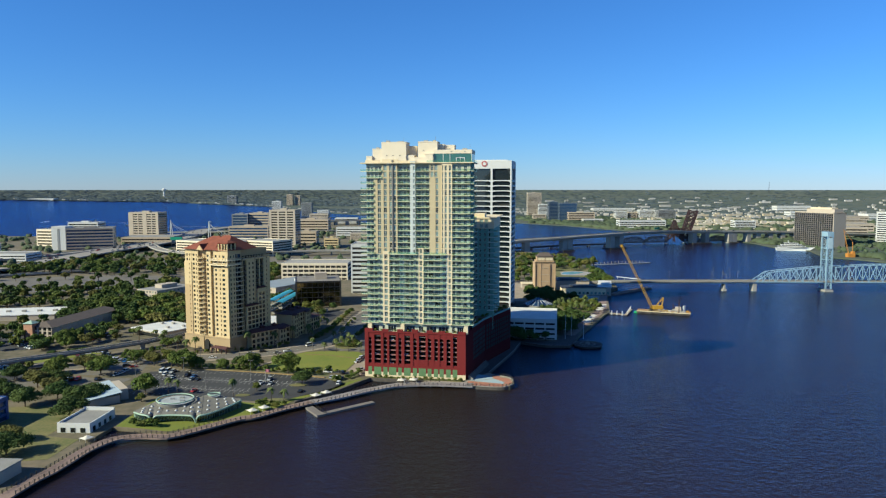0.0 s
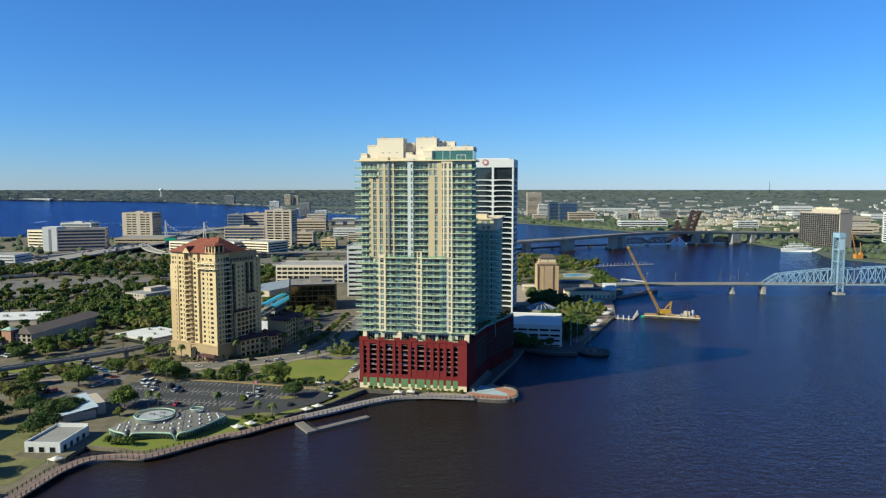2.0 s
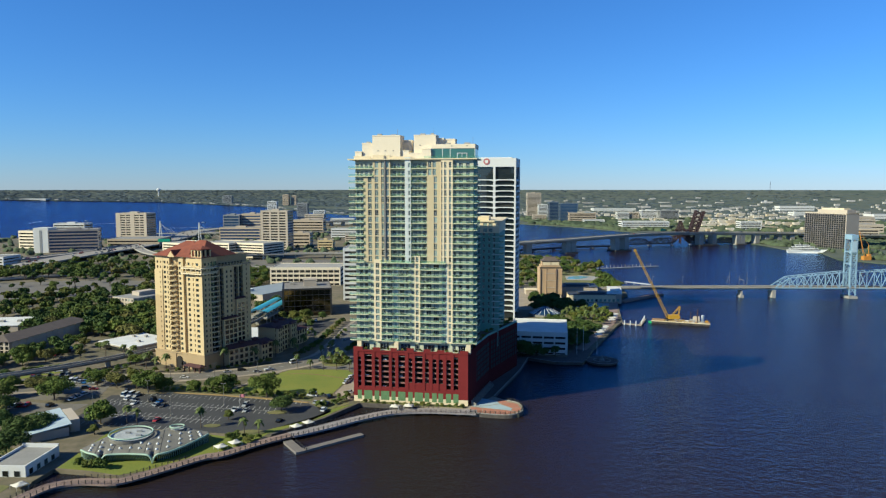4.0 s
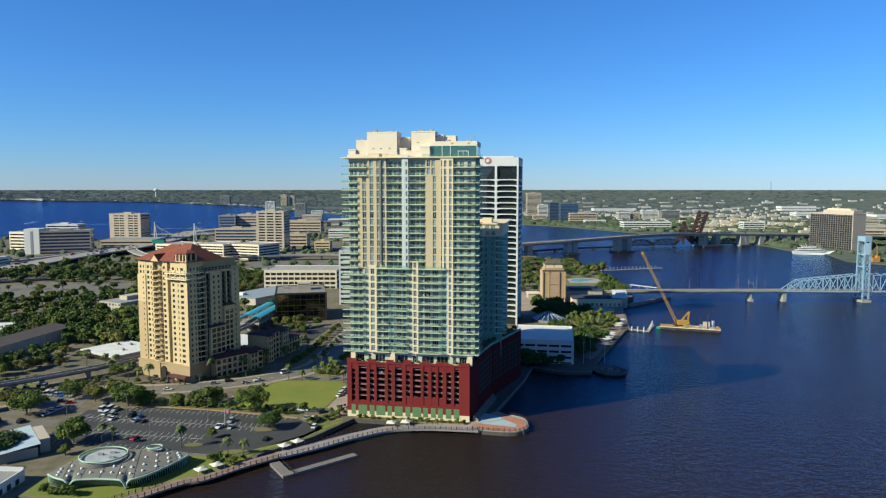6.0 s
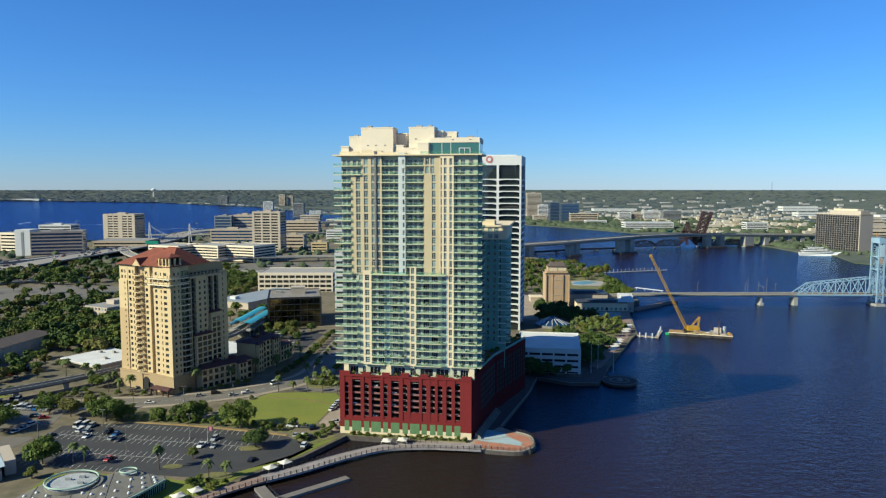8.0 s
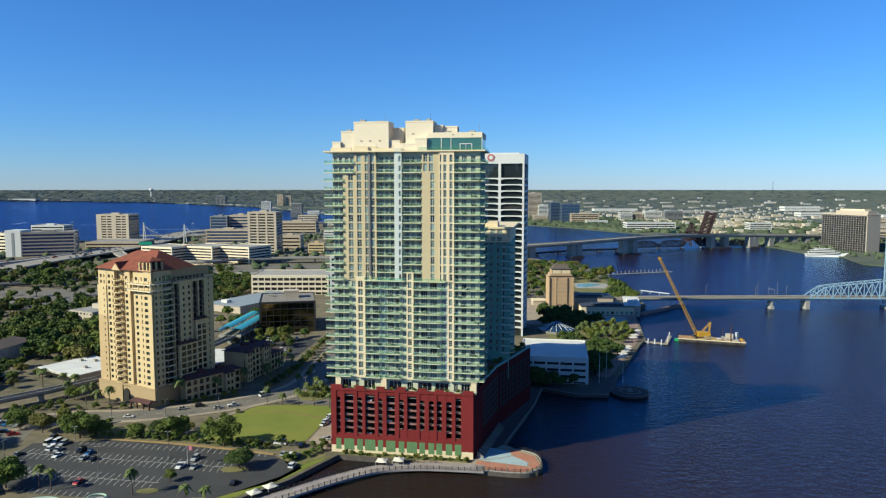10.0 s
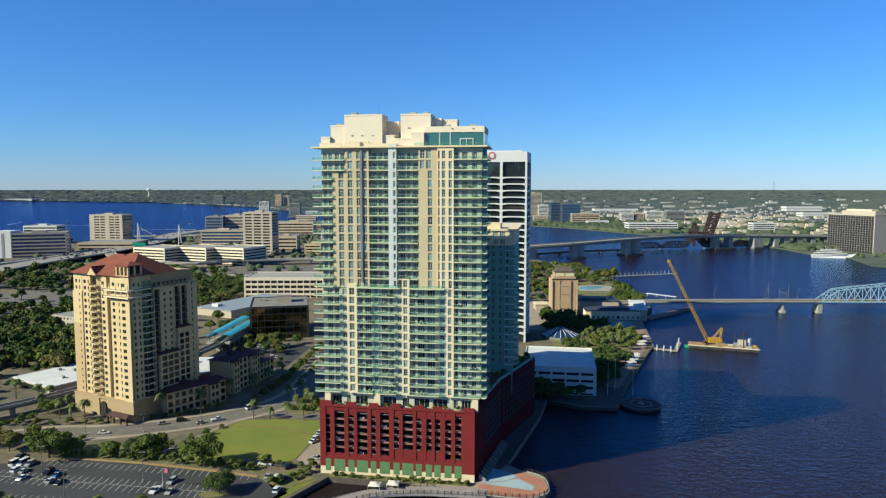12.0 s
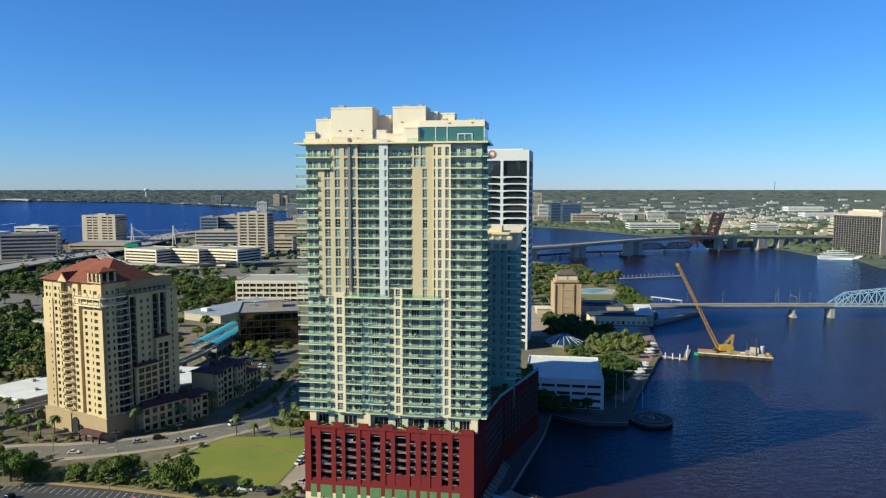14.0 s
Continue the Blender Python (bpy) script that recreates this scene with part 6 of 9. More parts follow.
part("roof", MB().box(0.5, 0.5, 3.8, 14.5, 20.5, 3.95), GREYROOF, nb)
part("parapet", MB().box(0, 0, 3.8, 15, 0.5, 4.8).box(0, 20.5, 3.8, 15, 21, 5.6).box(0, 0.5, 3.8, 0.5, 20.5, 4.8).box(14.5, 0.5, 3.8, 15, 20.5, 4.8), WHITE, nb)
for x in (1.5, 6, 10.5):
    part("window", window_mesh(2.4, 2.4, 1, 1, None, DOORGLASS), None, nb, m=pose(x, -0.05, 0.4))
for y in (2, 6.5, 11, 15.5):
    part("window", window_mesh(2.4, 2.4, 1, 1, None, DOORGLASS), None, nb, m=pose(15.05, y, 0.4, 0, 0, 90))
banded("museum_hall", "blue glass museum hall", -239, 292, -5, 34, 26, 10.5, 3, mat("blue_panel", (0.05, 0.10, 0.30), 0.4, 0.1, 0.2), NAVYGLASS, frac=0.3, plant=False)
nd = thing("low_hall", "small beige flat-roofed boathouse by the walk", "building", pose(-178, 240, 1.2, 0, 0, -5))
part("wall", MB().box(0, 0, -1, 17, 15, 5.0), BEIGE, nd)
part("roof", MB().box(-0.5, -0.5, 5, 17.5, 15.5, 5.5), GREYROOF, nd)
for x in (2, 7, 12):
    part("window", window_mesh(2.6, 2.8, 1, 1), None, nd, m=pose(x, -0.05, 0.4))

# right of the tower
banded("parking_garage", "white parking garage with dark slots and pale roof deck", 44.5, 492.2, -9.4, 37.5, 46, 14.2, 4, WHITE, DARK, frac=0.58, piers=[(7.3 * i - 0.5, 7.3 * i + 0.5) for i in range(1, 5)], plant=False, roof=WHITEROOF)
hq = thing("hotel_tower", "tan slab hotel with a cream penthouse on pilotis", "building", pose(95.5, 713, 0, 0, 0, -2) @ Matrix.Diagonal((0.88, 1, 1, 1)))
part("body", MB().box(0, 0, 7, 24.5, 22, 31.8), HOTELTAN, hq)
part("shaft", MB().box(7.5, -0.6, 8, 17, 0.1, 30.2), HOTELTAN, hq)
for x in (0.0, 6.6, 17.2, 23.6):
    part("fin", MB().box(x, -0.9, 7, x + 0.9, 0, 31.8), HOTELTAN, hq)
for z in (13, 20, 27):
    part("shaft_ledge", MB().box(7.2, -0.9, z, 17.3, 0, z + 0.4), BEIGE, hq)
for x in (0.5, 5.5, 10.5, 15.5, 20.5, 23):
    part("pilotis", MB().box(x, 0.3, 0.5, x + 1.1, 1.4, 7), BEIGE, hq)
part("lobby", MB().box(2, 3, 0.5, 22, 20, 7), DARKGLASS, hq)
part("penthouse", MB().box(1.5, 2, 31.8, 23, 20, 34.2).box(3.0, 3, 34.2, 22, 18, 38.6), HOTELTAN, hq)
part("terrace_rail", MB().box(0, 0, 31.8, 24.5, 0.4, 33.0).box(0, 21.6, 31.8, 24.5, 22, 33.0).box(24.1, 0.4, 31.8, 24.5, 21.6, 33.0), IRON, hq)
for k in range(2):
    part("penthouse_window", window_mesh(8.4, 3.4, 2, 1, BEIGE, CREAM), None, hq, m=pose(3.7 + 9.2 * k, 2.85, 34.7))
part("penthouse_roof", MB().box(2.2, 2.2, 38.6, 22.8, 18.8, 39.0).hip(4, 4, 21, 17, 39.0, 42.4, 3), BROWNROOF, hq)
for z in [9.0 + 3.0 * k for k in range(8)]:
    for y in (2.5, 7, 11.5, 16):
        part("window", window_mesh(2.6, 1.7, 2, 1), None, hq, m=pose(24.6, y, z, 0, 0, 90))
ha2 = thing("low_hall", "low hotel annex with cream canopy roof", "building", pose(86, 742, 1.2))
part("wall", MB().box(0, 0, -1, 12, 14, 5), BEIGE, ha2)
part("roof", MB().box(-0.5, -0.5, 5, 12.5, 14.5, 5.6), CREAM, ha2)
SLATE = mat("dark_slate_roof", (0.055, 0.065, 0.085), 0.6, 0.15, 0.2)
for k, (x, y, r, w_, d_, h_, m_, wm, lab) in enumerate(((116, 724, -4, 38, 26, 13.0, SLATE, BEIGE, "low hall with dark slate sloped roof"), (121, 697, -4, 44, 20, 9.4, SLATE, CREAM, "low restaurant front with an arcade of windows"),
                                                  (158, 698, -13, 13, 50, 10.0, WHITEROOF, BEIGE, "low white-roofed restaurant beside the river walk"))):
    t = thing("low_hall", lab, "building", pose(x, y, 1.2, 0, 0, r))
    part("wall", MB().box(0, 0, -1, w_, d_, h_ - 2), wm, t)
    part("roof", MB().box(-0.5, -0.5, h_ - 2, w_ + 0.5, d_ + 0.5, h_ - 1.5).box(w_ * 0.2, d_ * 0.2, h_ - 1.5, w_ * 0.8, d_ * 0.7, h_), m_, t)
    for i in range(int(w_ / 4)):
        part("window", window_mesh(2.4, 2.6, 1, 1, wm), None, t, m=pose(0.8 + 4 * i, -0.05, 1.0))
pyr = thing("glass_pyramid", "dark glass pyramid skylight with white ribs", "skylight", pose(88, 629, 1.2, 0, 0, -9) @ Matrix.Diagonal((0.84, 0.84, 0.58, 1)))
NPYR = 8
part("glass", MB().cone(0, 0, 4, 12.5, 16, 3.2, NPYR).cone(0, 0, 12.5, 14.5, 3.2, 0.2, NPYR), NAVYGLASS, pyr)
part("drum", MB().cone(0, 0, -1, 4, 16, 16, NPYR), PIPE, pyr)
for i in range(NPYR * 2):
    a = 6.2832 * i / (NPYR * 2)
    r_ = 16 if i % 2 == 0 else 14.8
    part("rib", MB().beam((r_ * math.cos(a), r_ * math.sin(a), 4.1), (3.3 * math.cos(a), 3.3 * math.sin(a), 12.6), 0.35), WHITE, pyr)
patch("terrace_deck", [(122, 694), (160, 690), (152, 662), (126, 660)], CONCRETE, "pale terrace in front of the restaurant", "terrace", top=1.70)
setting("pool_2", MB().prism([(130, 684), (150, 682), (146, 669), (132, 668)], 1.4, 1.76), mat("teal_pool", (0.16, 0.40, 0.45), 0.2, 0.1, 0.1), "teal pool basin on the restaurant terrace", "pool")
patch("pool_deck", [(148, 857), (178, 853), (192, 888), (174, 900), (152, 892)], CONCRETE, "white paved deck round the pool", "pool deck", top=1.70)
pool = setting("pool", MB().prism([(150, 868), (160, 862), (172, 872), (182, 886), (170, 894), (156, 886)], 1.4, 1.76), mat("pool_blue", (0.25, 0.48, 0.58), 0.2, 0.1, 0.1), "pale blue pool basin in the park", "pool")
patch("lawn_6", [(82, 556), (104, 552), (138, 610), (148, 640), (118, 648), (84, 650), (78, 600)], GRASS_DRY, "planted ground of the palm grove", "lawn")
patch("yard_5", [(-430, 950), (-150, 930), (-40, 930), (-40, 1090), (-250, 1092), (-430, 1080)], ROAD, "grey paved ground under the highway ramps", "road yard")
patch("lawn_4", [(120, 800), (180, 800), (196, 850), (196, 960), (150, 960), (120, 880)], GRASS_DRY, "dry riverside park lawn", "lawn")
patch("yard_4", [(60, 660), (84, 652), (90, 720), (96, 790), (80, 800), (66, 720)], PAVING, "pale driveway beside the hotel", "driveway")

# north bank
OBAR = mat("brown_grey_grid", (0.19, 0.165, 0.155), 0.8, 0.1, 0.1)
ob_ = thing("office_tower", "dark-windowed office tower with blank beige flank", "building", pose(688.2, 1357, 0, 0, 0, -74))
part("body", MB().box(0.8, 0.8, 1, 93, 28, 63), DARKGLASS, ob_)
part("flank", MB().box(92.5, 0, 1, 94, 28, 65), BEIGE, ob_)
for i in range(19):
    part("mullion", MB().box(i * 5.1, -0.1, 1, i * 5.1 + 0.9, 0.9, 63.6), OBAR, ob_)
for k in range(16):
    part("floor_band", MB().box(0, 0.2, 5 + 3.75 * k, 92.5, 0.85, 5.7 + 3.75 * k), OBAR, ob_)
part("roof", MB().box(0, 0, 63, 94, 28, 65).box(24, 5, 65, 90, 25, 71), BEIGE, ob_)
part("plant_room", MB().box(30, 8, 71, 80, 22, 73.5), CREAM, ob_)
banded("office_tower", "white office tower with thin dark bands", 832, 1330, -30, 50, 40, 62, 15, WHITE, frac=0.5)
banded("parking_garage", "beige arched parking deck", 800, 1500, -10, 110, 50, 24, 4, BEIGE, DARK, frac=0.5)
banded("convention_hall", "low pale hall near the north bank", 900, 1700, -5, 150, 60, 22, 3, BEIGE, frac=0.7)
BLUECLAD = mat("blue_grey_cladding", (0.11, 0.14, 0.185), 0.5, 0.1, 0.05)
FAR = [("office_tower", "cream office tower on the far bank", 336, 2758, 54, 40, 90, 20, BEIGE, 0.55), ("office_block", "white cube office on the far bank", 376, 2735, 36, 30, 45, 9, WHITE, 0.5),
       ("apartment_house", "pink-roofed apartment house on the shore", 305, 2351, 44, 25, 20, 5, BEIGE, 0.6), ("office_block", "blue-grey glass office block on the shore", 346, 2267, 30, 40, 64, 14, BLUECLAD, 0.3),
       ("office_block", "wide blue-grey glass office block", 376, 2240, 56, 40, 60, 13, BLUECLAD, 0.3), ("office_block", "tan office with blue roof on the shore", 401, 2219, 84, 40, 32, 6, TANCONC, 0.5),
       ("low_hall", "low white hall on the shore", 439, 2170, 62, 30, 12, 3, WHITE, 0.6), ("apartment_house", "white apartment house on the plain", 593, 2384, 40, 30, 28, 7, WHITE, 0.5), ("apartment_house", "white apartment house on the plain", 640, 2390, 28, 30, 26, 7, BEIGE, 0.5),
       ("apartment_house", "white lattice-fronted apartment house", 673, 2380, 54, 30, 34, 8, WHITE, 0.55), ("apartment_house", "grey apartment house on the plain", 727, 2348, 60, 30, 35, 9, GREYWALL, 0.5),
       ("office_block", "long low white office with bands", 477, 1872, 124, 40, 21, 4, WHITE, 0.5), ("office_block", "small white banded office block", 766, 1819, 54, 30, 23, 5, WHITE, 0.5),
       
       ("warehouse", "long white warehouse on the plain", 690, 3190, 190, 60, 10, 2, WHITE, 0.8), ("warehouse", "white flat warehouse on the plain", 1470, 3060, 150, 50, 20, 2, WHITE, 0.8), ("warehouse", "white flat warehouse on the plain", 1350, 2700, 120, 50, 14, 2, WHITE, 0.8),
       ("warehouse", "pale flat warehouse on the plain", 1250, 2300, 160, 60, 16, 2, BEIGE, 0.8), ("warehouse", "white flat warehouse on the plain", 1500, 2450, 180, 60, 16, 2, WHITE, 0.8), ("warehouse", "pale flat warehouse on the plain", 1100, 2050, 90, 40, 18, 3, BEIGE, 0.7), ("office_block", "pale office block on the plain", 1050, 1850, 80, 40, 26, 5, BEIGE, 0.6),
       ("tower_block", "white tower block over the far water", -795, 3237, 42, 30, 40, 10, WHITE, 0.5), ("tower_block", "grey tower block over the far water", -560, 2752, 40, 30, 50, 12, GREYWALL, 0.5), ("tower_block", "pink tower block over the far water", -816, 3637, 30, 30, 56, 14, TANCONC, 0.6),
       ("tower_block", "pink tower block over the far water", -775, 3650, 26, 30, 50, 14, TANCONC, 0.6), ("office_block", "grey block on the far shore", -1170, 3780, 48, 30, 40, 8, GREYWALL, 0.5), ("office_block", "white block on the far bank", -497, 2753, 44, 30, 22, 5, WHITE, 0.5),
       ("warehouse", "long white store on the far shore", -2200, 3720, 120, 40, 8, 2, WHITE, 0.8), ("office_block", "pale block near the long bridge", -430, 2240, 60, 30, 26, 5, BEIGE, 0.6), ("office_block", "white block near the long bridge", -330, 2120, 70, 30, 18, 4, WHITE, 0.6),
       ("office_block", "low white clinic block downtown", -240, 1560, 70, 30, 20, 4, WHITE, 0.6), ("office_block", "low beige clinic block", -190, 1420, 60, 30, 16, 4, BEIGE, 0.6), ("office_block", "low white block among trees", -820, 1150, 60, 40, 14, 3, WHITE, 0.6), ("office_block", "low white block by the highway", -700, 1010, 90, 40, 12, 3, WHITE, 0.6)]
for nm, lab, x, y, w_, d_, h_, fl, m_, fr in FAR:
    zz = bowl(x + w_ / 2, y, 1.2)
    banded(nm, lab, x, y, 0, w_, d_, h_, fl, m_, NAVYGLASS if m_ is BLUECLAD else None, frac=fr, z=zz, plant=h_ > 30, roof=CYANROOF if "blue roof" in lab else None)
dm = thing("water_tower", "white round water tower above the far woods", "water tower", pose(-1674, 4185, bowl(-1674, 4185)))
part("stem", MB().cone(0, 0, 0, 34, 4, 4, 12), WHITE, dm)
part("tank", MB().cone(0, 0, 30, 36, 6, 13, 16).cone(0, 0, 36, 42, 13, 13, 16).cone(0, 0, 42, 48, 13, 4, 16), WHITE, dm)
am_ = thing("radio_mast", "thin lattice radio mast on the plain", "mast", pose(2010, 4300, bowl(2010, 4300)))
part("mast", MB().beam((0, 0, 0), (0, 0, 70), 1.6), RUST, am_)


# ---- bridges, highways, barge, boats ----
def deck_bridge(name, label, line, width, thick, wall_h, material, pier_at, pier_w, pier_d, girder=None):
    """A road deck on piers; the line's third number is the deck's height."""
    t = thing(name, label, "bridge", pose(0, 0, 0))
    part("deck", strip(line, width, -0.5, 0.0), HIGHWAY, t)
    part("girder", strip(line, width * 0.7, -thick, -0.5), girder or material, t)
    part("barrier", strip(line, 0.5, -0.9, wall_h, width / 2 - 0.2), material, t)
    part("barrier", strip(line, 0.5, -0.9, wall_h, -width / 2 + 0.2), material, t)
    for x, y, z, ang in pier_at:
        part("pier", MB().box(-pier_w / 2, -pier_d / 2, -2, pier_w / 2, pier_d / 2, z - thick).box(-pier_w * 0.8, -pier_d * 0.7, -2, pier_w * 0.8, pier_d * 0.7, 1.6), material, t, m=pose(x, y, 0, 0, 0, ang))
    return t


ACOSTA = smooth([(-120, 1110, 9.0), (60, 1160, 17.0), (145, 1192, 21.0), (202, 1212, 23.0), (254, 1235, 25.0), (311, 1262, 27.0), (367, 1300, 27.4), (432, 1345, 26.4), (511, 1380, 24.6), (562, 1398, 23.4), (629, 1412, 22.2), (741, 1436, 19.0), (900, 1455, 14.0), (1100, 1470, 9.0)])
acosta = deck_bridge("river_bridge", "long curved grey concrete road bridge on wall piers", ACOSTA, 24, 4.2, 1.3, CONCRETE,
                     [(x, y, min(ACOSTA, key=lambda p: abs(p[0] - x))[2], a) for x, y, a in (
                         (143, 1190, 20), (212, 1217, 22), (222, 1221, 22), (304, 1256, 27), (323, 1267, 30), (494, 1370, 24), (524, 1383, 22), (576, 1396, 18), (586, 1399, 18), (618, 1406, 15),
                         (640, 1412, 13), (668, 1418, 12), (696, 1424, 12), (724, 1430, 12), (752, 1436, 12))], 9.5, 13)
for x, y, w_, ang in ((217, 1219, 22, 22), (313.5, 1261.5, 38, 29), (509, 1376.5, 48, 23), (581, 1397.5, 24, 18)):
    part("pile_cap", MB().box(-w_ / 2, -11, -1, w_ / 2, 11, 2.2), SEAWALL, acosta, "dark stained pile cap", m=pose(x, y, 0, 0, 0, ang))
sgn = thing("road_sign", "green overhead road sign on the bridge", "sign", pose(402, 1300, 27.6, 0, 0, 25))
part("panel", MB().box(-6, -0.2, 5, 6, 0.2, 8.5), mat("sign_green", (0.02, 0.30, 0.16), 0.5), sgn)
part("post", MB().box(-0.3, 0.2, 0, 0.3, 0.8, 6), PIPE, sgn)


def truss(t, a, b, zdeck, ztops, width, bar, material, steps):
    """Two truss sides with top and bottom chords, posts and diagonals, and cross bars."""
    a, b = Vector(a), Vector(b)
    d = (b - a).normalized()
    nrm = Vector((-d.y, d.x)) * width / 2
    for s in (-1, 1):
        bot, top = [], []
        for i in range(steps + 1):
            u = i / steps
            p = a.lerp(b, u) + nrm * s
            k = u * (len(ztops) - 1)
            j = min(int(k), len(ztops) - 2)
            bot.append((p.x, p.y, zdeck))
            top.append((p.x, p.y, ztops[j] + (ztops[j + 1] - ztops[j]) * (k - j)))
        for i in range(steps):
            part("chord", MB().beam(bot[i], bot[i + 1], bar * 1.4), material, t)
            part("chord", MB().beam(top[i], top[i + 1], bar * 1.4), material, t)
            part("diagonal", MB().beam(bot[i] if i % 2 else top[i], top[i + 1] if i % 2 else bot[i + 1], bar), material, t)
            part("strut", MB().beam(bot[i], top[i], bar * 0.8), material, t)
        part("strut", MB().beam(bot[-1], top[-1], bar * 0.8), material, t)
    for i in range(steps + 1):
        u = i / steps
        p = a.lerp(b, u)
        k = u * (len(ztops) - 1)
        j = min(int(k), len(ztops) - 2)
        z = ztops[j] + (ztops[j + 1] - ztops[j]) * (k - j)
        if z > zdeck + 5:
            part("cross_bar", MB().beam((*(p - nrm), z), (*(p + nrm), z), bar * 0.8), material, t)


rail = thing("railway_bridge", "blue-black steel railway bridge with a raised rusty red leaf", "bridge", pose(0, 0, 0))
part("girder", strip(smooth([(60, 1180), (160, 1248), (240, 1298), (311, 1322), (350, 1350)]), 6, 1.8, 5.0), BLUEBLACK, rail)
for x, y in ((110, 1213), (160, 1248), (200, 1274), (240, 1298), (276, 1311), (311, 1322), (350, 1352), (398, 1366), (444, 1376), (482, 1385), (536, 1395), (575, 1408)):
    part("pier", MB().box(-2, -3.5, -2, 2, 3.5, 1.6), CONCRETE, rail, m=pose(x, y, 0, 0, 0, 22))
truss(rail, (350, 1352), (398, 1366), 3.6, [6, 13, 14.5, 13, 6], 7, 0.9, BLUEBLACK, 8)
truss(rail, (398, 1366), (444, 1376), 3.6, [6, 13.5, 14.5, 14.5, 14], 7, 0.9, BLUEBLACK, 8)
truss(rail, (482, 1385), (536, 1395), 3.6, [14, 14.5, 14.5, 13, 6], 7, 0.9, BLUEBLACK, 8)
truss(rail, (536, 1395), (575, 1408), 3.6, [6, 13, 14, 13, 6], 7, 0.9, BLUEBLACK, 8)
# tower frame and the steep raised leaf
for s in (-4, 4):
    for p, q in (((445, 4), (461, 47)), ((479, 4), (461, 47)), ((445, 4), (474, 30)), ((479, 4), (452, 30)), ((452, 30), (474, 30)), ((445, 17), (479, 17)), ((461, 4), (461, 47)), ((479, 4), (479, 30)), ((474, 30), (487, 26))):
        part("tower_frame", MB().beam((p[0], 1381 + s, p[1]), (q[0], 1381 + s, q[1]), 1.7), RUST, rail)
    pts_ = [(475 + 17 * k / 7, 1386 + s, 12 + 55 * k / 7) for k in range(8)]
    ptt = [(489 + 19 * k / 7, 1386 + s, 8 + 57 * k / 7) for k in range(8)]
    for k in range(7):
        part("leaf_chord", MB().beam(pts_[k], pts_[k + 1], 2.2), RUST, rail)
        part("leaf_chord", MB().beam(ptt[k], ptt[k + 1], 2.2), RUST, rail)
        part("leaf_diagonal", MB().beam(pts_[k], ptt[k + 1], 1.6), RUST, rail)
        part("leaf_diagonal", MB().beam(ptt[k], pts_[k + 1], 1.2), RUST, rail)
        part("leaf_strut", MB().beam(pts_[k], ptt[k], 1.2), RUST, rail)
part("counterweight", MB().box(455, 1378, 16, 469, 1386, 27), RUST, rail)

# pale blue lift bridge
mb_y = lambda x: 741 - 0.034 * (x - 183)
lift = thing("lift_bridge", "pale blue steel lift bridge with truss span and tower", "bridge", pose(0, 0, 0))
APP = [(150, mb_y(150), 7.5), (183, mb_y(183), 9.2), (240, mb_y(240), 9.8), (300, mb_y(300), 10.2), (339, mb_y(339), 10.4), (420, mb_y(420), 10.6), (505, mb_y(505), 10.6)]
part("deck", strip(APP, 12, -0.7, 0.0), ROAD, lift)
part("girder", strip(APP[:5], 10, -2.1, -0.7), BLUESTEEL, lift)
part("girder", strip(APP[4:], 10.5, -1.8, -0.7), BLUESTEEL, lift)
part("barrier", strip(APP, 0.4, -0.7, 0.9, 5.8), CONCRETE, lift)
part("barrier", strip(APP, 0.4, -0.7, 0.9, -5.8), CONCRETE, lift)
for x in (301,):
    part("pier", MB().box(x - 0.8, mb_y(x) - 4, -2, x + 0.8, mb_y(x) + 4, 7.4).box(x - 1.8, mb_y(x) - 5, -2, x + 1.8, mb_y(x) + 5, 2.4), CONCRETE, lift)
part("pier", MB().box(330.6, mb_y(332) - 5, -2, 334.2, mb_y(332) + 5, 8.0), CONCRETE, lift)
truss(lift, (333, mb_y(333)), (402, mb_y(402)), 10.2, [10.6, 20.2, 22.0, 23.4, 24.8, 26.2], 12, 0.55, BLUESTEEL, 10)
truss(lift, (415, mb_y(415)), (500, mb_y(500)), 10.2, [26.2, 27.0, 27.8, 28.6, 28.6, 28.6, 28.6], 12, 0.55, BLUESTEEL, 12)
LT = Vector((408.5, mb_y(408.5)))
for sy in (-5.6, 5.6):
    for sx in (-2.5, 2.5):
        part("tower_leg", MB().beam((LT.x + sx * 1.15, LT.y + sy, 3), (LT.x + sx, LT.y + sy, 62), 1.2), BLUESTEEL, lift)
    for k in range(9):
        z0, z1 = 5 + 6.0 * k, 11 + 6.0 * k
        part("tower_brace", MB().beam((LT.x - 2.5, LT.y + sy, z0), (LT.x + 2.5, LT.y + sy, z1), 0.6), BLUESTEEL, lift)
        part("tower_brace", MB().beam((LT.x + 2.5, LT.y + sy, z0), (LT.x - 2.5, LT.y + sy, z1), 0.6), BLUESTEEL, lift)
        part("tower_brace", MB().beam((LT.x - 2.5, LT.y + sy, z1), (LT.x + 2.5, LT.y + sy, z1), 0.7), BLUESTEEL, lift)
for z in (34, 46, 60):
    for sx in (-2.5, 2.5):
        part("tower_brace", MB().beam((LT.x + sx, LT.y - 5.6, z), (LT.x + sx, LT.y + 5.6, z), 0.9), BLUESTEEL, lift)
part("tower_head", MB().box(LT.x - 3.2, LT.y - 6.3, 58.5, LT.x + 3.2, LT.y + 6.3, 63.4), BLUESTEEL, lift)
part("counterweight", MB().box(LT.x - 2.4, LT.y - 6.4, 46, LT.x + 2.4, LT.y - 5.0, 57), mat("light_blue_panel", (0.52, 0.66, 0.74), 0.6, 0.08, 0.2), lift)
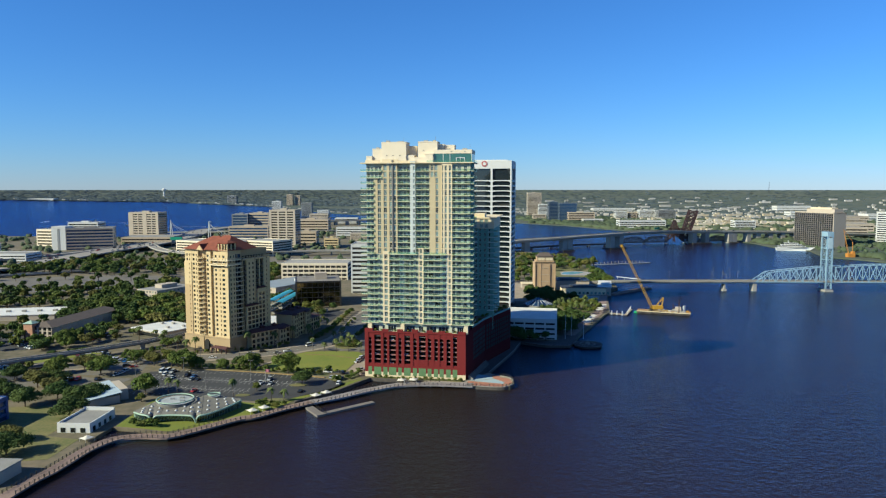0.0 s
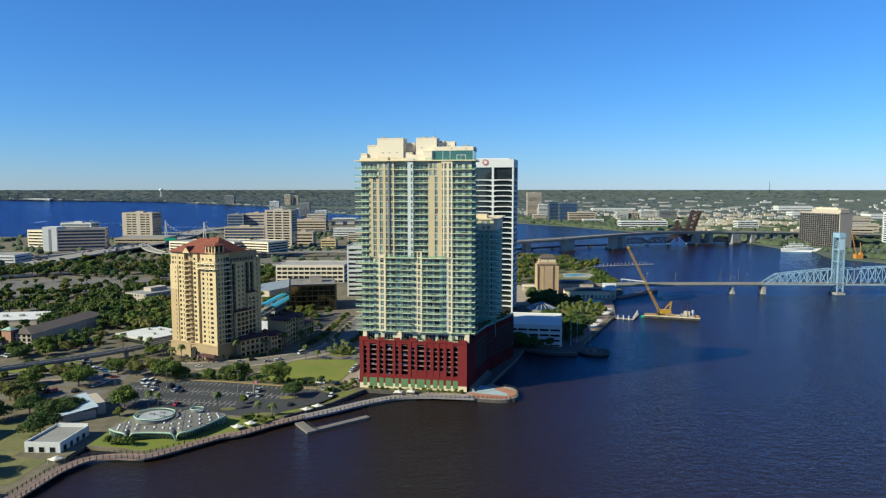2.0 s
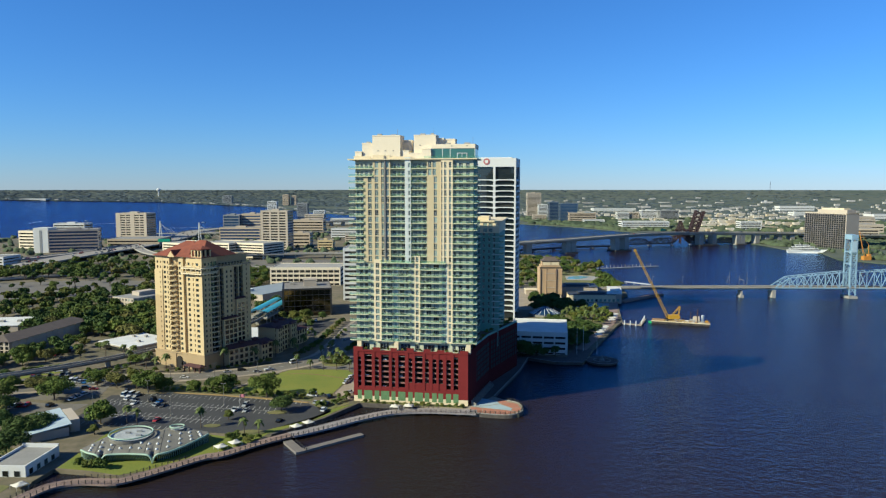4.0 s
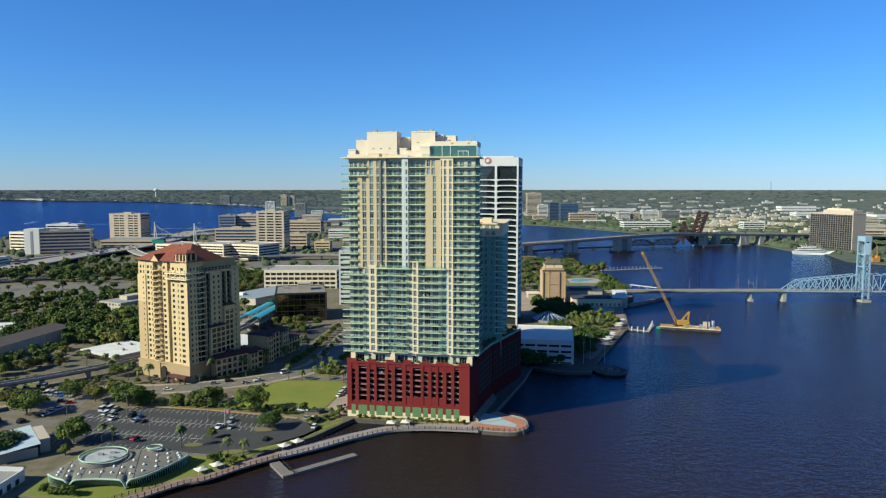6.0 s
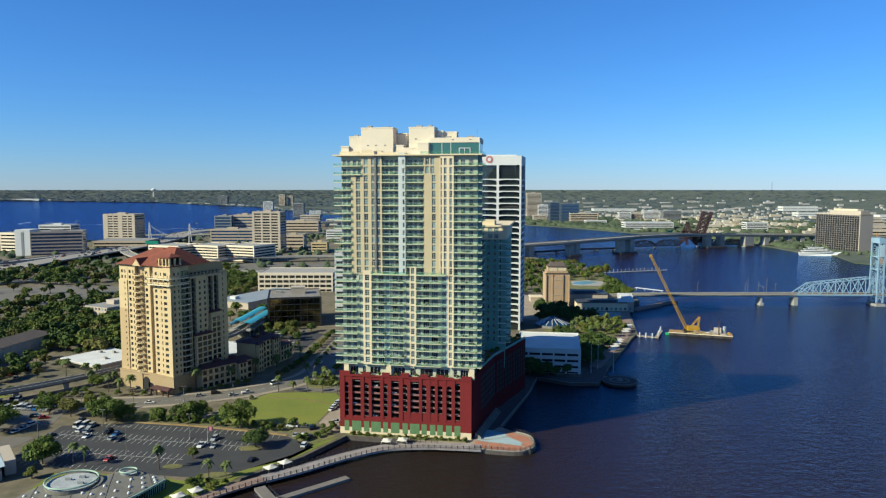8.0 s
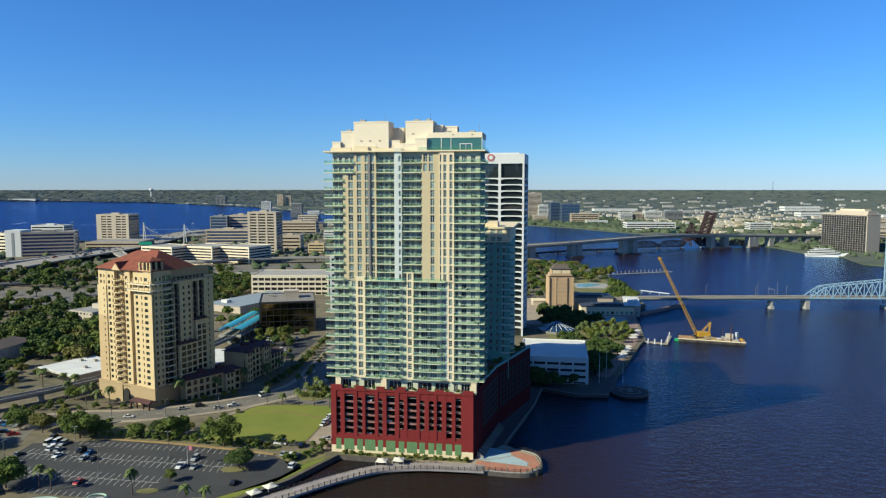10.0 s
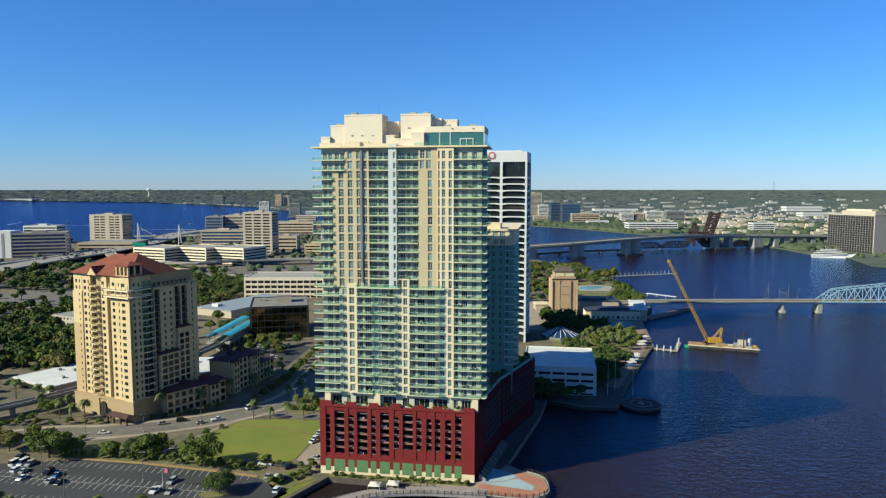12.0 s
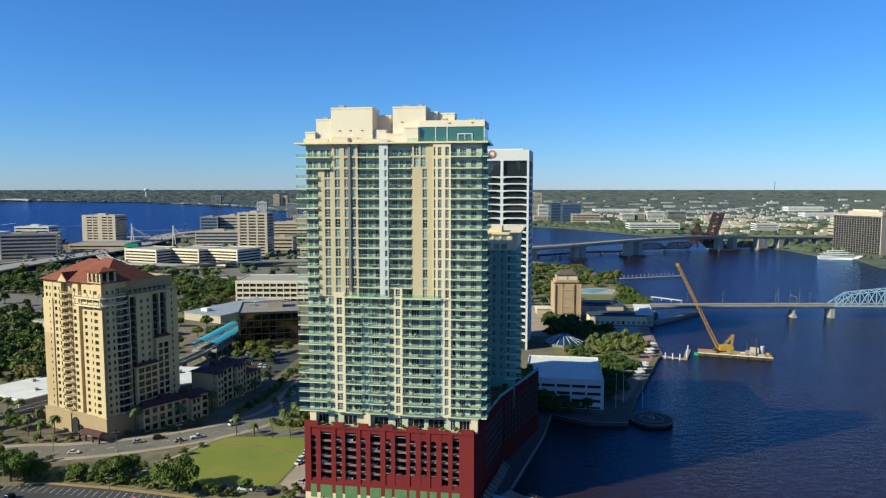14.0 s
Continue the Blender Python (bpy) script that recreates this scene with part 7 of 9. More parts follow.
part("tower_pier", MB().box(LT.x - 4.4, LT.y - 8, -2, LT.x + 4.4, LT.y + 8, 2.2), CONCRETE, lift)
for x in (215, 245, 290, 318):
    for s in (-7, ):
        lp = thing("street_lamp", "thin grey street lamp on the bridge", "street lamp", pose(x, mb_y(x) + 5.7, 9.9), "bridge lamps")
        part("pole", MB().cone(0, 0, 0, 10, 0.16, 0.1, 6), PIPE, lp)
        part("arm", MB().beam((0, 0, 9.9), (0, -2.4, 10.2), 0.14), PIPE, lp)
        part("head", MB().box(-0.25, -3.2, 10.1, 0.25, -2.3, 10.3), WHITE, lp)
gantry = thing("traffic_gantry", "slim grey traffic gantry with masts on the bridge", "gantry", pose(302, mb_y(302), 10.2))
for x in (-10, 0, 8):
    part("mast", MB().cone(x, 5.6, 0, 15 if x else 11, 0.2, 0.12, 6), PIPE, gantry)
part("beam", MB().beam((0, -5.6, 7.5), (0, 5.6, 7.5), 0.3), PIPE, gantry)
part("mast", MB().cone(0, -5.6, 0, 7.6, 0.2, 0.16, 6), PIPE, gantry)

# highways on the south bank
HW = smooth([(-640, 820, 6.5), (-560, 905, 7.0), (-556, 1010, 7.5), (-550, 1110, 8.0), (-536, 1210, 8.5), (-528, 1330, 9.0), (-540, 1500, 10.0), (-560, 1640, 12.0), (-480, 1850, 14.0), (-380, 2300, 14.0)])
deck_bridge("highway_viaduct", "busy pale concrete highway viaduct", HW, 44, 2.2, 1.0, CONCRETE, [(p.x, p.y, 7.0, a) for p, a in along(HW, 55)][:16], 1.6, 24)
HW2 = smooth([(-720, 930, 5.5), (-620, 1040, 6.5), (-580, 1160, 7.0), (-566, 1300, 7.5), (-580, 1450, 8.5)])
deck_bridge("highway_ramp", "pale concrete highway ramp", HW2, 20, 1.8, 1.0, CONCRETE, [(p.x, p.y, 6.0, a) for p, a in along(HW2, 60)], 1.5, 8)
RAMP = smooth([(-530, 1250, 8.5), (-440, 1110, 8.5), (-338, 1066, 8.5), (-275, 1100, 9.0), (-165, 1120, 9.0), (-40, 1110, 8.0), (60, 1130, 7.0)])
deck_bridge("highway_ramp", "curved concrete highway ramp", RAMP, 16, 2.0, 1.1, CONCRETE, [(p.x, p.y, 8.4, a) for p, a in along(RAMP, 45)], 1.6, 8)
R3 = smooth([(-640, 760, 5.0), (-500, 860, 4.0), (-380, 940, 4.0), (-250, 960, 5.0), (-120, 940, 5.5), (-40, 960, 5.5)])
deck_bridge("highway_ramp", "low concrete highway ramp between woods", R3, 11, 1.4, 0.9, CONCRETE, [(p.x, p.y, 4.0, a) for p, a in along(R3, 60)], 1.4, 6)
# long bridge with white pylons over the wide water
LB = [(-640, 1592, 9.0), (-500, 1592, 10.5), (-407, 1600, 11.0), (-250, 1640, 11.0)]
lb = deck_bridge("cable_bridge", "footbridge with white pylons and stay cables", LB, 8, 1.6, 1.0, CONCRETE, [(-600, 1592, 9.4, 0), (-520, 1592, 10.3, 0), (-440, 1596, 10.8, 0)], 1.6, 5)
for x, y in ((-590, 1508), (-486, 1445)):
    py = part("pylon", MB().beam((x - 3, y, 1), (x - 1.2, y, 41), 1.6).beam((x + 3, y, 1), (x - 1.0, y, 41), 1.2), WHITE, lb)
    for k in range(5):
        part("cable", MB().beam((x - 1.1, y, 40 - 2 * k), (x + (16 + 7 * k), y + 4, 11), 0.3), WHITE, lb)
FW = [(-420, 2040, 14.0), (-330, 2050, 15.0), (-215, 2085, 15.5), (-60, 2150, 15.0), (60, 2210, 14.0)]
deck_bridge("river_bridge", "far concrete highway bridge on bright white piers", FW, 26, 3.0, 1.2, CONCRETE, [(p.x, p.y, 15.0, a) for p, a in along([(-350, 2046), (-215, 2085), (-60, 2150), (60, 2210)], 34)], 9, 20, girder=WHITE)
sg2 = thing("road_sign", "green overhead highway sign", "sign", pose(-497, 1290, 9.0))
part("panel", MB().box(-11, 0, 4.5, 11, 0.5, 10), mat("highway_green", (0.02, 0.30, 0.18), 0.5), sg2)
part("post", MB().box(-9, 0.5, 0, -8.4, 1.1, 10).box(8.4, 0.5, 0, 9, 1.1, 10), PIPE, sg2)

# crane barge
barge = thing("work_barge", "flat rusty work barge loaded with timber and gear", "barge", pose(174, 607.5, 0, 0, 0, -20.0) @ Matrix.Diagonal((0.85, 0.95, 1, 1)))
part("hull", MB().add([(0, -7, -0.8), (50, -7, -0.8), (50, 7, -0.8), (0, 7, -0.8), (-1.5, -7.4, 1.7), (51.5, -7.4, 1.7), (51.5, 7.4, 1.7), (-1.5, 7.4, 1.7)], [(3, 2, 1, 0), (4, 5, 6, 7), (0, 1, 5, 4), (1, 2, 6, 5), (2, 3, 7, 6), (3, 0, 4, 7)]), mat("rusty_hull", (0.07, 0.06, 0.055), 0.8, 0.4, 0.3), barge)
part("deck", MB().box(-1.0, -7.0, 1.7, 51.0, 7.0, 1.78), mat("timber_deck", (0.42, 0.25, 0.10), 0.9, 0.4, 0.4, 2.0), barge)
part("bulwark", MB().box(-1.4, -7.3, 1.78, 51.4, -7.0, 2.3), CREAM, barge)
for x, y, w_, d_, h_, m_, nm in ((16, 2, 10, 2.4, 1.0, WHITE, "pipe_stack"), (14, -5, 12, 3, 0.6, KERB, "timber_stack"), (27, -4, 7, 3, 0.7, KERB, "timber_stack"), (36, 0, 6, 4, 4.2, BEIGE, "deckhouse"), (43.5, 2, 2.6, 2.6, 5.2, WHITE, "wheelhouse"), (41, -5, 5, 2, 1.3, CONCRETE, "crate"), (33, 3, 3, 2.4, 1.6, GREYWALL, "winch")):
    part(nm, MB().box(x, y, 1.78, x + w_, y + d_, 1.78 + h_), m_, barge)
brng = random.Random(8)
for k in range(34):
    x, y = brng.uniform(9, 48), brng.uniform(-6, 5)
    part("crate", MB().box(x, y, 1.78, x + brng.uniform(0.8, 3.5), y + brng.uniform(0.6, 1.6), 1.78 + brng.uniform(0.4, 1.8)), brng.choice((WHITE, CONCRETE, KERB, RUST, CRANEYELLOW, GREYWALL)), barge)
part("spud_pole", MB().cone(40, -3, -2, 13, 0.5, 0.5, 8), RUST, barge)
part("spud_pole", MB().cone(34, 5.5, -2, 9, 0.35, 0.35, 8), RUST, barge)
part("green_float", MB().box(-4, -6.5, -0.2, 2, -3, 1.3), mat("green_float", (0.05, 0.45, 0.16), 0.6), barge)
for x in (4, 14, 24, 34, 44):
    part("tyre_fender", MB().cone(0, 0, -0.25, 0.25, 0.8, 0.8, 10), TYRE, barge, m=pose(x, -7.5, 0.9, 90, 0, 0))
crane = thing("crawler_crane", "yellow crawler crane with raised lattice boom", "crane", pose(186.5, 604.0, 1.8))
part("track", MB().box(-3.6, -3.2, 0, 3.6, -2.0, 1.4), IRON, crane)
part("track", MB().box(-3.6, 2.0, 0, 3.6, 3.2, 1.4), IRON, crane)
part("house", MB().box(-1.2, -2.2, 1.4, 6.5, 2.2, 4.6).box(5.0, -2.4, 1.8, 7.6, 2.4, 4.0), CRANEYELLOW, crane)
part("cab", MB().box(-2.6, 0.8, 1.5, -0.8, 2.4, 4.4), DARKGLASS, crane)
b0, b1 = Vector((-1.5, 0, 2.4)), Vector((-29.0, 2.0, 57.0))
bd = (b1 - b0).normalized()
bs, bu = Vector((0, 1, 0)), bd.cross(Vector((0, 1, 0)))
NB = 18
for sy in (-0.85, 0.85):
    for su in (-0.85, 0.85):
        part("boom_chord", MB().beam(b0 + bs * sy + bu * su, b1 + bs * sy * 0.6 + bu * su * 0.6, 0.24), CRANEYELLOW, crane)
for k in range(NB):
    p, q_ = b0.lerp(b1, k / NB), b0.lerp(b1, (k + 1) / NB)
    part("boom_lacing", MB().beam(p + bs * 0.8 + bu * 0.8, q_ - bs * 0.8 + bu * 0.8, 0.14), CRANEYELLOW, crane)
    part("boom_lacing", MB().beam(p - bs * 0.8 + bu * 0.8, q_ - bs * 0.8 - bu * 0.8, 0.14), CRANEYELLOW, crane)
    part("boom_lacing", MB().beam(p + bs * 0.8 - bu * 0.8, q_ + bs * 0.8 + bu * 0.8, 0.14), CRANEYELLOW, crane)
part("boom_head", MB().box(-30.0, 1.4, 56.2, -28.4, 2.6, 58.2), CRANEYELLOW, crane)
part("gantry", MB().beam((2, -1, 4.5), (8, -1, 11.5), 0.35).beam((2, 1, 4.5), (8, 1, 11.5), 0.35).beam((7, -1, 4), (8, -1, 11.5), 0.4).beam((7, 1, 4), (8, 1, 11.5), 0.4), CRANEYELLOW, crane)
part("pendant", MB().beam((8, 0, 11.5), b1, 0.12), IRON, crane)

# yacht on the north bank
yt = thing("motor_yacht", "large white motor yacht moored at the bank", "yacht", pose(590, 1222, 0, 0, 0, -14))
part("hull", MB().add([(0, -5, -0.6), (50, -4, -0.6), (50, 4, -0.6), (0, 5, -0.6), (-1, -6, 5), (62, -0.6, 6.6), (62, 0.6, 6.6), (-1, 6, 5)], [(3, 2, 1, 0), (4, 5, 6, 7), (0, 1, 5, 4), (1, 2, 6, 5), (2, 3, 7, 6), (3, 0, 4, 7)]), WHITE, yt)
for x0, x1, z in ((4, 46, 5.2), (8, 40, 8.2), (13, 33, 11.0)):
    part("deckhouse", MB().box(x0, -4.4, z, x1, 4.4, z + 1.0).box(x0 - 2, -4.8, z + 2.3, x1 + 1.5, 4.8, z + 2.8), WHITE, yt)
    part("window_band", MB().box(x0 + 0.5, -4.2, z + 1.0, x1 - 0.5, 4.2, z + 2.3), DARKGLASS, yt)
part("radar_mast", MB().beam((20, 0, 13.5), (18, 0, 18), 0.6), WHITE, yt)
# marina pier
mp = thing("marina_pier", "low broken marina pier of pale piles", "pier", pose(0, 0, 0))
part("deck", strip([(208, 978), (250, 992), (303, 1010)], 3.0, 0.6, 1.3), CONCRETE, mp)
for p, a in along([(212, 985), (300, 1016)], 6.0):
    part("mooring_post", MB().cone(p.x, p.y + 8, -1.5, 3.2, 0.4, 0.4, 6), CONCRETE, mp)
wt = thing("long_shed", "long white canopy beside the bridge head", "canopy", pose(208, 822, 1.4, 0, 0, -48))
part("roof", MB().box(0, -2, 2.6, 32, 2, 3.0), WHITE, wt)
for x in (1, 11, 21, 31):
    part("post", MB().box(x - 0.2, -0.2, 0, x + 0.2, 0.2, 2.6), WHITE, wt)
# wakes and small boats far out
for k, (x, y, r) in enumerate(((-940, 2050, 20), (-1180, 2350, 35), (-760, 2250, 10))):
    bt = thing("motor_boat", "small white motor boat on the wide water", "boat", pose(x, y, bowl(x, y, 0), 0, 0, r), "far boats")
    part("hull", MB().add([(0, -1.5, -0.3), (9, -0.4, -0.3), (9, 0.4, -0.3), (0, 1.5, -0.3), (0, -2, 1.6), (12, -0.2, 2.0), (12, 0.2, 2.0), (0, 2, 1.6)], [(3, 2, 1, 0), (4, 5, 6, 7), (0, 1, 5, 4), (1, 2, 6, 5), (2, 3, 7, 6), (3, 0, 4, 7)]), WHITE, bt)
    part("cabin", MB().box(3, -1.2, 1.6, 7, 1.2, 3.4), WHITE, bt)

oc = thing("shore_crane", "orange derrick crane on the north bank", "crane", pose(640, 1085, 1.6))
ORANGE = mat("crane_orange", (0.60, 0.26, 0.03), 0.6, 0.1, 0.3)
part("house", MB().box(-5, -4, 0, 6, 4, 6).box(2, -3, 6, 6, 3, 9), ORANGE, oc)
part("boom", MB().beam((-3, -1.5, 6), (-12, 0, 44), 0.45).beam((-3, 1.5, 6), (-12, 0, 44), 0.45), ORANGE, oc)
part("mast", MB().beam((4, 0, 9), (3, 0, 24), 0.8).beam((3, 0, 24), (-12, 0, 44), 0.3), ORANGE, oc)

wk = MB()
for line in [[(-1298, 2238), (-1334, 2375), (-1343, 2491)], [(-1600, 2763), (-1571, 2814)], [(-1012, 1994), (-995, 2020)], [(-1248, 2304), (-1186, 2286)], [(-1120, 2150), (-1040, 2210), (-930, 2240)], [(-800, 1950), (-700, 1990), (-640, 1980)]]:
    st_ = strip(line, 3.0, 0.02, 0.12)
    wk.add(st_.v, st_.f)
tagged(part("foam_wake", wk, WHITE), "thin white foam wakes on the wide water", "wake", kind="stuff")


# ---- trees ----
def leaf_cloud(rng, lobes, count, size):
    """Leaf clumps: small bent cards strewn through the lobes of a crown."""
    mb = MB()
    tot = sum(r ** 2 for *_, r in lobes)
    for cx, cy, cz, r in lobes:
        for _ in range(int(count * r * r / tot)):
            d = Vector((rng.gauss(0, 1), rng.gauss(0, 1), rng.gauss(0, 1))).normalized()
            if d.z < -0.5:
                d.z *= -0.6
            p = Vector((cx, cy, cz)) + Vector((d.x, d.y, d.z * 0.78)) * r * rng.uniform(0.72, 1.06)
            nrm = (d + Vector((rng.gauss(0, 0.55), rng.gauss(0, 0.55), rng.gauss(0, 0.55) + 0.25))).normalized()
            s = nrm.cross(Vector((rng.gauss(0, 1), rng.gauss(0, 1), rng.gauss(0, 1)))).normalized()
            u = nrm.cross(s)
            a, b = size * rng.uniform(0.6, 1.25), size * rng.uniform(0.4, 0.9)
            mb.add([p - s * a, p + u * b - nrm * 0.1 * size, p + s * a * 0.9, p - u * b - nrm * 0.15 * size], [(0, 3, 2, 1)])
    return mb


def make_tree(seed, h, spread, count, size, material, yellow=False):
    """Trunk with limbs, and a crown of leaf clumps over uneven lobes."""
    rng = random.Random(seed)
    tr = MB().cone(0, 0, -0.5, h * 0.42, 0.035 * h, 0.022 * h, 7)
    lobes = []
    for i in range(rng.randint(9, 12)):
        a, rr = 6.2832 * i / 10 + rng.uniform(-0.4, 0.4), spread * rng.uniform(0.25, 0.68)
        z = h * rng.uniform(0.42, 0.78)
        lobes.append((rr * math.cos(a), rr * math.sin(a), z, spread * rng.uniform(0.28, 0.46)))
        tr.beam((0, 0, h * rng.uniform(0.2, 0.4)), (rr * math.cos(a) * 0.9, rr * math.sin(a) * 0.9, z), 0.02 * h)
    lobes.append((0, 0, h * 0.74, spread * 0.45))
    return tr.data("trunk", BARK), leaf_cloud(rng, lobes, count, size).data("crown", material)


OAKS = [make_tree(11 + k, 8.4 + k % 3, 6.6 + 0.7 * (k % 4), 4200, 0.43, (LEAF, LEAFDARK, LEAF, LEAFDARK, LEAFOLIVE)[k]) for k in range(5)]
GOLD = [make_tree(41 + k, 9.0, 4.6, 3400, 0.33, LEAF2) for k in range(2)]
WOOD = [make_tree(181 + k, 9.6 + k % 5, 5.4 + 0.6 * (k % 4), 500, 1.18, (LEAF, LEAFDARK, LEAFDARK, LEAF, LEAFDARK, LEAF, LEAFDARK, LEAFOLIVE, LEAF2)[k]) for k in range(9)]
SMALL = [make_tree(61 + k, 5.6, 2.9, 700, 0.40, LEAF if k else LEAF2) for k in range(3)]
MID = [make_tree(81 + k, 9.6 + k % 5, 5.4 + 0.6 * (k % 4), 1250, 0.66, (LEAF, LEAFDARK, LEAFDARK, LEAF, LEAFDARK, LEAF, LEAFDARK, LEAFOLIVE, LEAF2)[k]) for k in range(9)]


def make_palm(seed, h):
    rng = random.Random(seed)
    tr = MB()
    bend = rng.uniform(-0.6, 0.6)
    for k in range(5):
        tr.cone(bend * (k / 5) ** 2, 0, h * k / 5, h * (k + 1) / 5, 0.24 - 0.02 * k, 0.22 - 0.02 * k, 7, bend * (((k + 1) / 5) ** 2 - (k / 5) ** 2))
    fr = MB()
    for i in range(30):
        a = 2.4 * i + rng.uniform(-0.2, 0.2)
        el = rng.uniform(-0.5, 1.1)
        d, p = Vector((math.cos(a) * math.cos(el), math.sin(a) * math.cos(el), math.sin(el))), Vector((bend, 0, h))
        side = Vector((-math.sin(a), math.cos(a), 0))
        L = rng.uniform(2.4, 3.3)
        pts = [p + d * L * t + Vector((0, 0, -1.5 * t * t * L * 0.5)) for t in (0, 0.35, 0.7, 1.0)]
        for (q0, q1), w0, w1 in zip(zip(pts, pts[1:]), (0.2, 0.62, 0.5), (0.62, 0.5, 0.05)):
            fr.add([q0 - side * w0, q0 + Vector((0, 0, 0.12)), q1 + Vector((0, 0, 0.12)), q1 - side * w1], [(0, 1, 2, 3)])
            fr.add([q0 + side * w0, q0 + Vector((0, 0, 0.12)), q1 + Vector((0, 0, 0.12)), q1 + side * w1], [(3, 2, 1, 0)])
    return tr.data("trunk", BARK), fr.data("crown", PALM)


PALMS = [make_palm(5 + k, 7.0 + 1.2 * k) for k in range(3)]
TREE_RNG = random.Random(7)


def plant(kind, x, y, s=1.0, label="", name="tree", group="", z=1.5):
    pair = kind[TREE_RNG.randrange(len(kind))]
    t = thing(name, label, "palm" if name == "palm_tree" else "tree", pose(x, y, z, 0, 0, TREE_RNG.uniform(0, 360)) @ Matrix.Diagonal((s, s, s * TREE_RNG.uniform(0.9, 1.1), 1)), group)
    if name != "shrub":
        part("trunk", pair[0], None, t)
    part("crown", pair[1], None, t)


for x, y, s in ((-155, 405, 1.15), (-115, 405, 1.15), (-90, 395, 1.1), (-77, 372, 0.85), (-156, 355, 1.25), (-132, 408, 0.75), (-160, 411, 0.8), (-148, 409, 0.8), (-122, 409, 0.7), (-188, 417, 0.85), (-175, 412, 0.9), (-196, 344, 1.0), (-182, 336, 1.0),
                (-232, 412, 0.8), (-218, 412, 0.75), (-208, 405, 0.75), (-201, 402, 0.6), (-227, 393, 0.7), (-212, 372, 0.9), (-222, 376, 0.8), (-205, 356, 0.9), (-240, 380, 0.9), (-250, 372, 0.9), (-236, 352, 0.9), (-268, 455, 0.9), (-255, 461, 1.0), (-281, 470, 0.9), (-246, 470, 0.8), (-262, 474, 0.9),
                (-186, 460, 0.7), (-238, 440, 0.5), (-250, 436, 0.5), (-183, 338, 0.95), (-177, 343, 1.05), (-219, 366, 1.15), (-225, 348, 0.95), (-176, 318, 1.05), (-176, 270, 1.15), (-240, 382, 0.95), (-224, 394, 1.05), (-197, 391, 1.15), (-212, 402, 0.95), (-206, 333, 1.05)):
    plant(OAKS, x, y, s, "broad green live oak with dense rounded crown", group="oaks by the parking lot")
for x, y, s in ((-169, 420, 0.95), (-272, 480, 0.8), (-99, 360, 0.62), (-164, 411, 0.9), (-152, 341, 0.6), (-246, 405, 0.6), (-119, 598, 1.25), (-108, 597, 1.45), (-128, 602, 1.0)):
    plant(GOLD, x, y, s, "slender tree with yellowing autumn crown")
for x, y in ((-144, 355), (-86, 340), (-80, 341), (-138, 352), (-108, 349)):
    plant(PALMS, x, y, 0.9, "young palm on a parking island", "palm_tree", "parking palms")
for x, y in ((-86, 451.5), (-78, 450.5), (-70, 449.5), (-62, 448.5), (-54, 446), (-61, 464), (-69, 467), (-65, 474), (-62, 470), (-73, 499), (-77, 485), (-93, 484)):
    plant(PALMS, x, y, 0.85, "tall street palm beside the lawn", "palm_tree", "street palms")
for x, y, s in ((-215, 483, 1.2), (-169, 449, 1.1), (-163, 449, 1.1), (-176, 452, 1.0), (-130, 453, 1.25), (-114, 463, 1.1), (-106, 482, 1.1), (-98, 500, 1.1), (-94, 512, 1.0), (-88, 520, 1.0), (-180, 468, 1.0), (-195, 478, 1.1), (-203, 482, 1.0), (-190, 462, 0.9)):
    plant(PALMS, x, y, s, "date palm at the foot of the buff tower", "palm_tree", "palms by the condominium")
for x, y in ((108, 610), (114, 616), (120, 622), (126, 612), (112, 600), (118, 604), (124, 630), (130, 624), (106, 622), (132, 634), (104, 612), (100, 606), (98, 598), (110, 592), (116, 594), (122, 598), (128, 604), (134, 616), (128, 618), (116, 628), (110, 628)):
    plant(PALMS, x, y, 0.88, "palm in the riverside grove", "palm_tree", "river walk palms")
for x, y, s in ((185, 935, 1.10), (194, 930, 1.22), (204, 934, 1.34), (182, 836, 1.10), (186, 829, 1.22), (181, 774, 1.34), (184, 765, 1.10), (180, 789, 1.22)):
    plant(MID, x, y, s, "broad green tree in the riverside park", group="park trees")
for x, y, s in ((48, 489, 0.85), (51, 485, 0.8), (55, 487, 0.85), (57, 482.5, 0.7), (62, 485, 0.75), (66, 482.5, 0.6), (73, 482, 0.62), (52, 481.5, 0.6)):
    plant([MID[1], MID[2], MID[4], MID[6]], x, y, s, "dark tree at the foot of the white garage", group="garage trees")
for x, y in DECK_TREES:
    p = tower.matrix_basis @ Vector((x, y, 0))
    plant(SMALL, p.x, p.y, 0.34, "clipped shrub on the podium terrace", "shrub", "terrace shrubs", 27.4)
for x, y, k in ((62.2, 34, 0.5), (63.0, 44, 0.6), (65.0, 50, 0.5), (66.6, 55, 0.75), (68.6, 61, 0.6), (70.2, 66, 0.8), (72.0, 72, 0.6), (74.0, 78, 0.7), (66, 62, 0.6), (69, 74, 0.7), (61.4, 26, 0.45)):
    p = tower.matrix_basis @ Vector((x, y, 0))
    plant(SMALL, p.x, p.y, k, "dark shrub on the podium roof deck", "shrub", "roof deck shrubs", 28.7)
for line in ([(-92, 478), (-86, 505), (-83, 540), (-79, 600)], [(-61, 492), (-58, 520), (-55, 560), (-50, 610)], [(-100, 530), (-96, 560)]):
    for p, a in along(line, 8.5):
        plant(MID, p.x, p.y, 0.42, "small round street tree", group="street trees")
shr = random.Random(3)
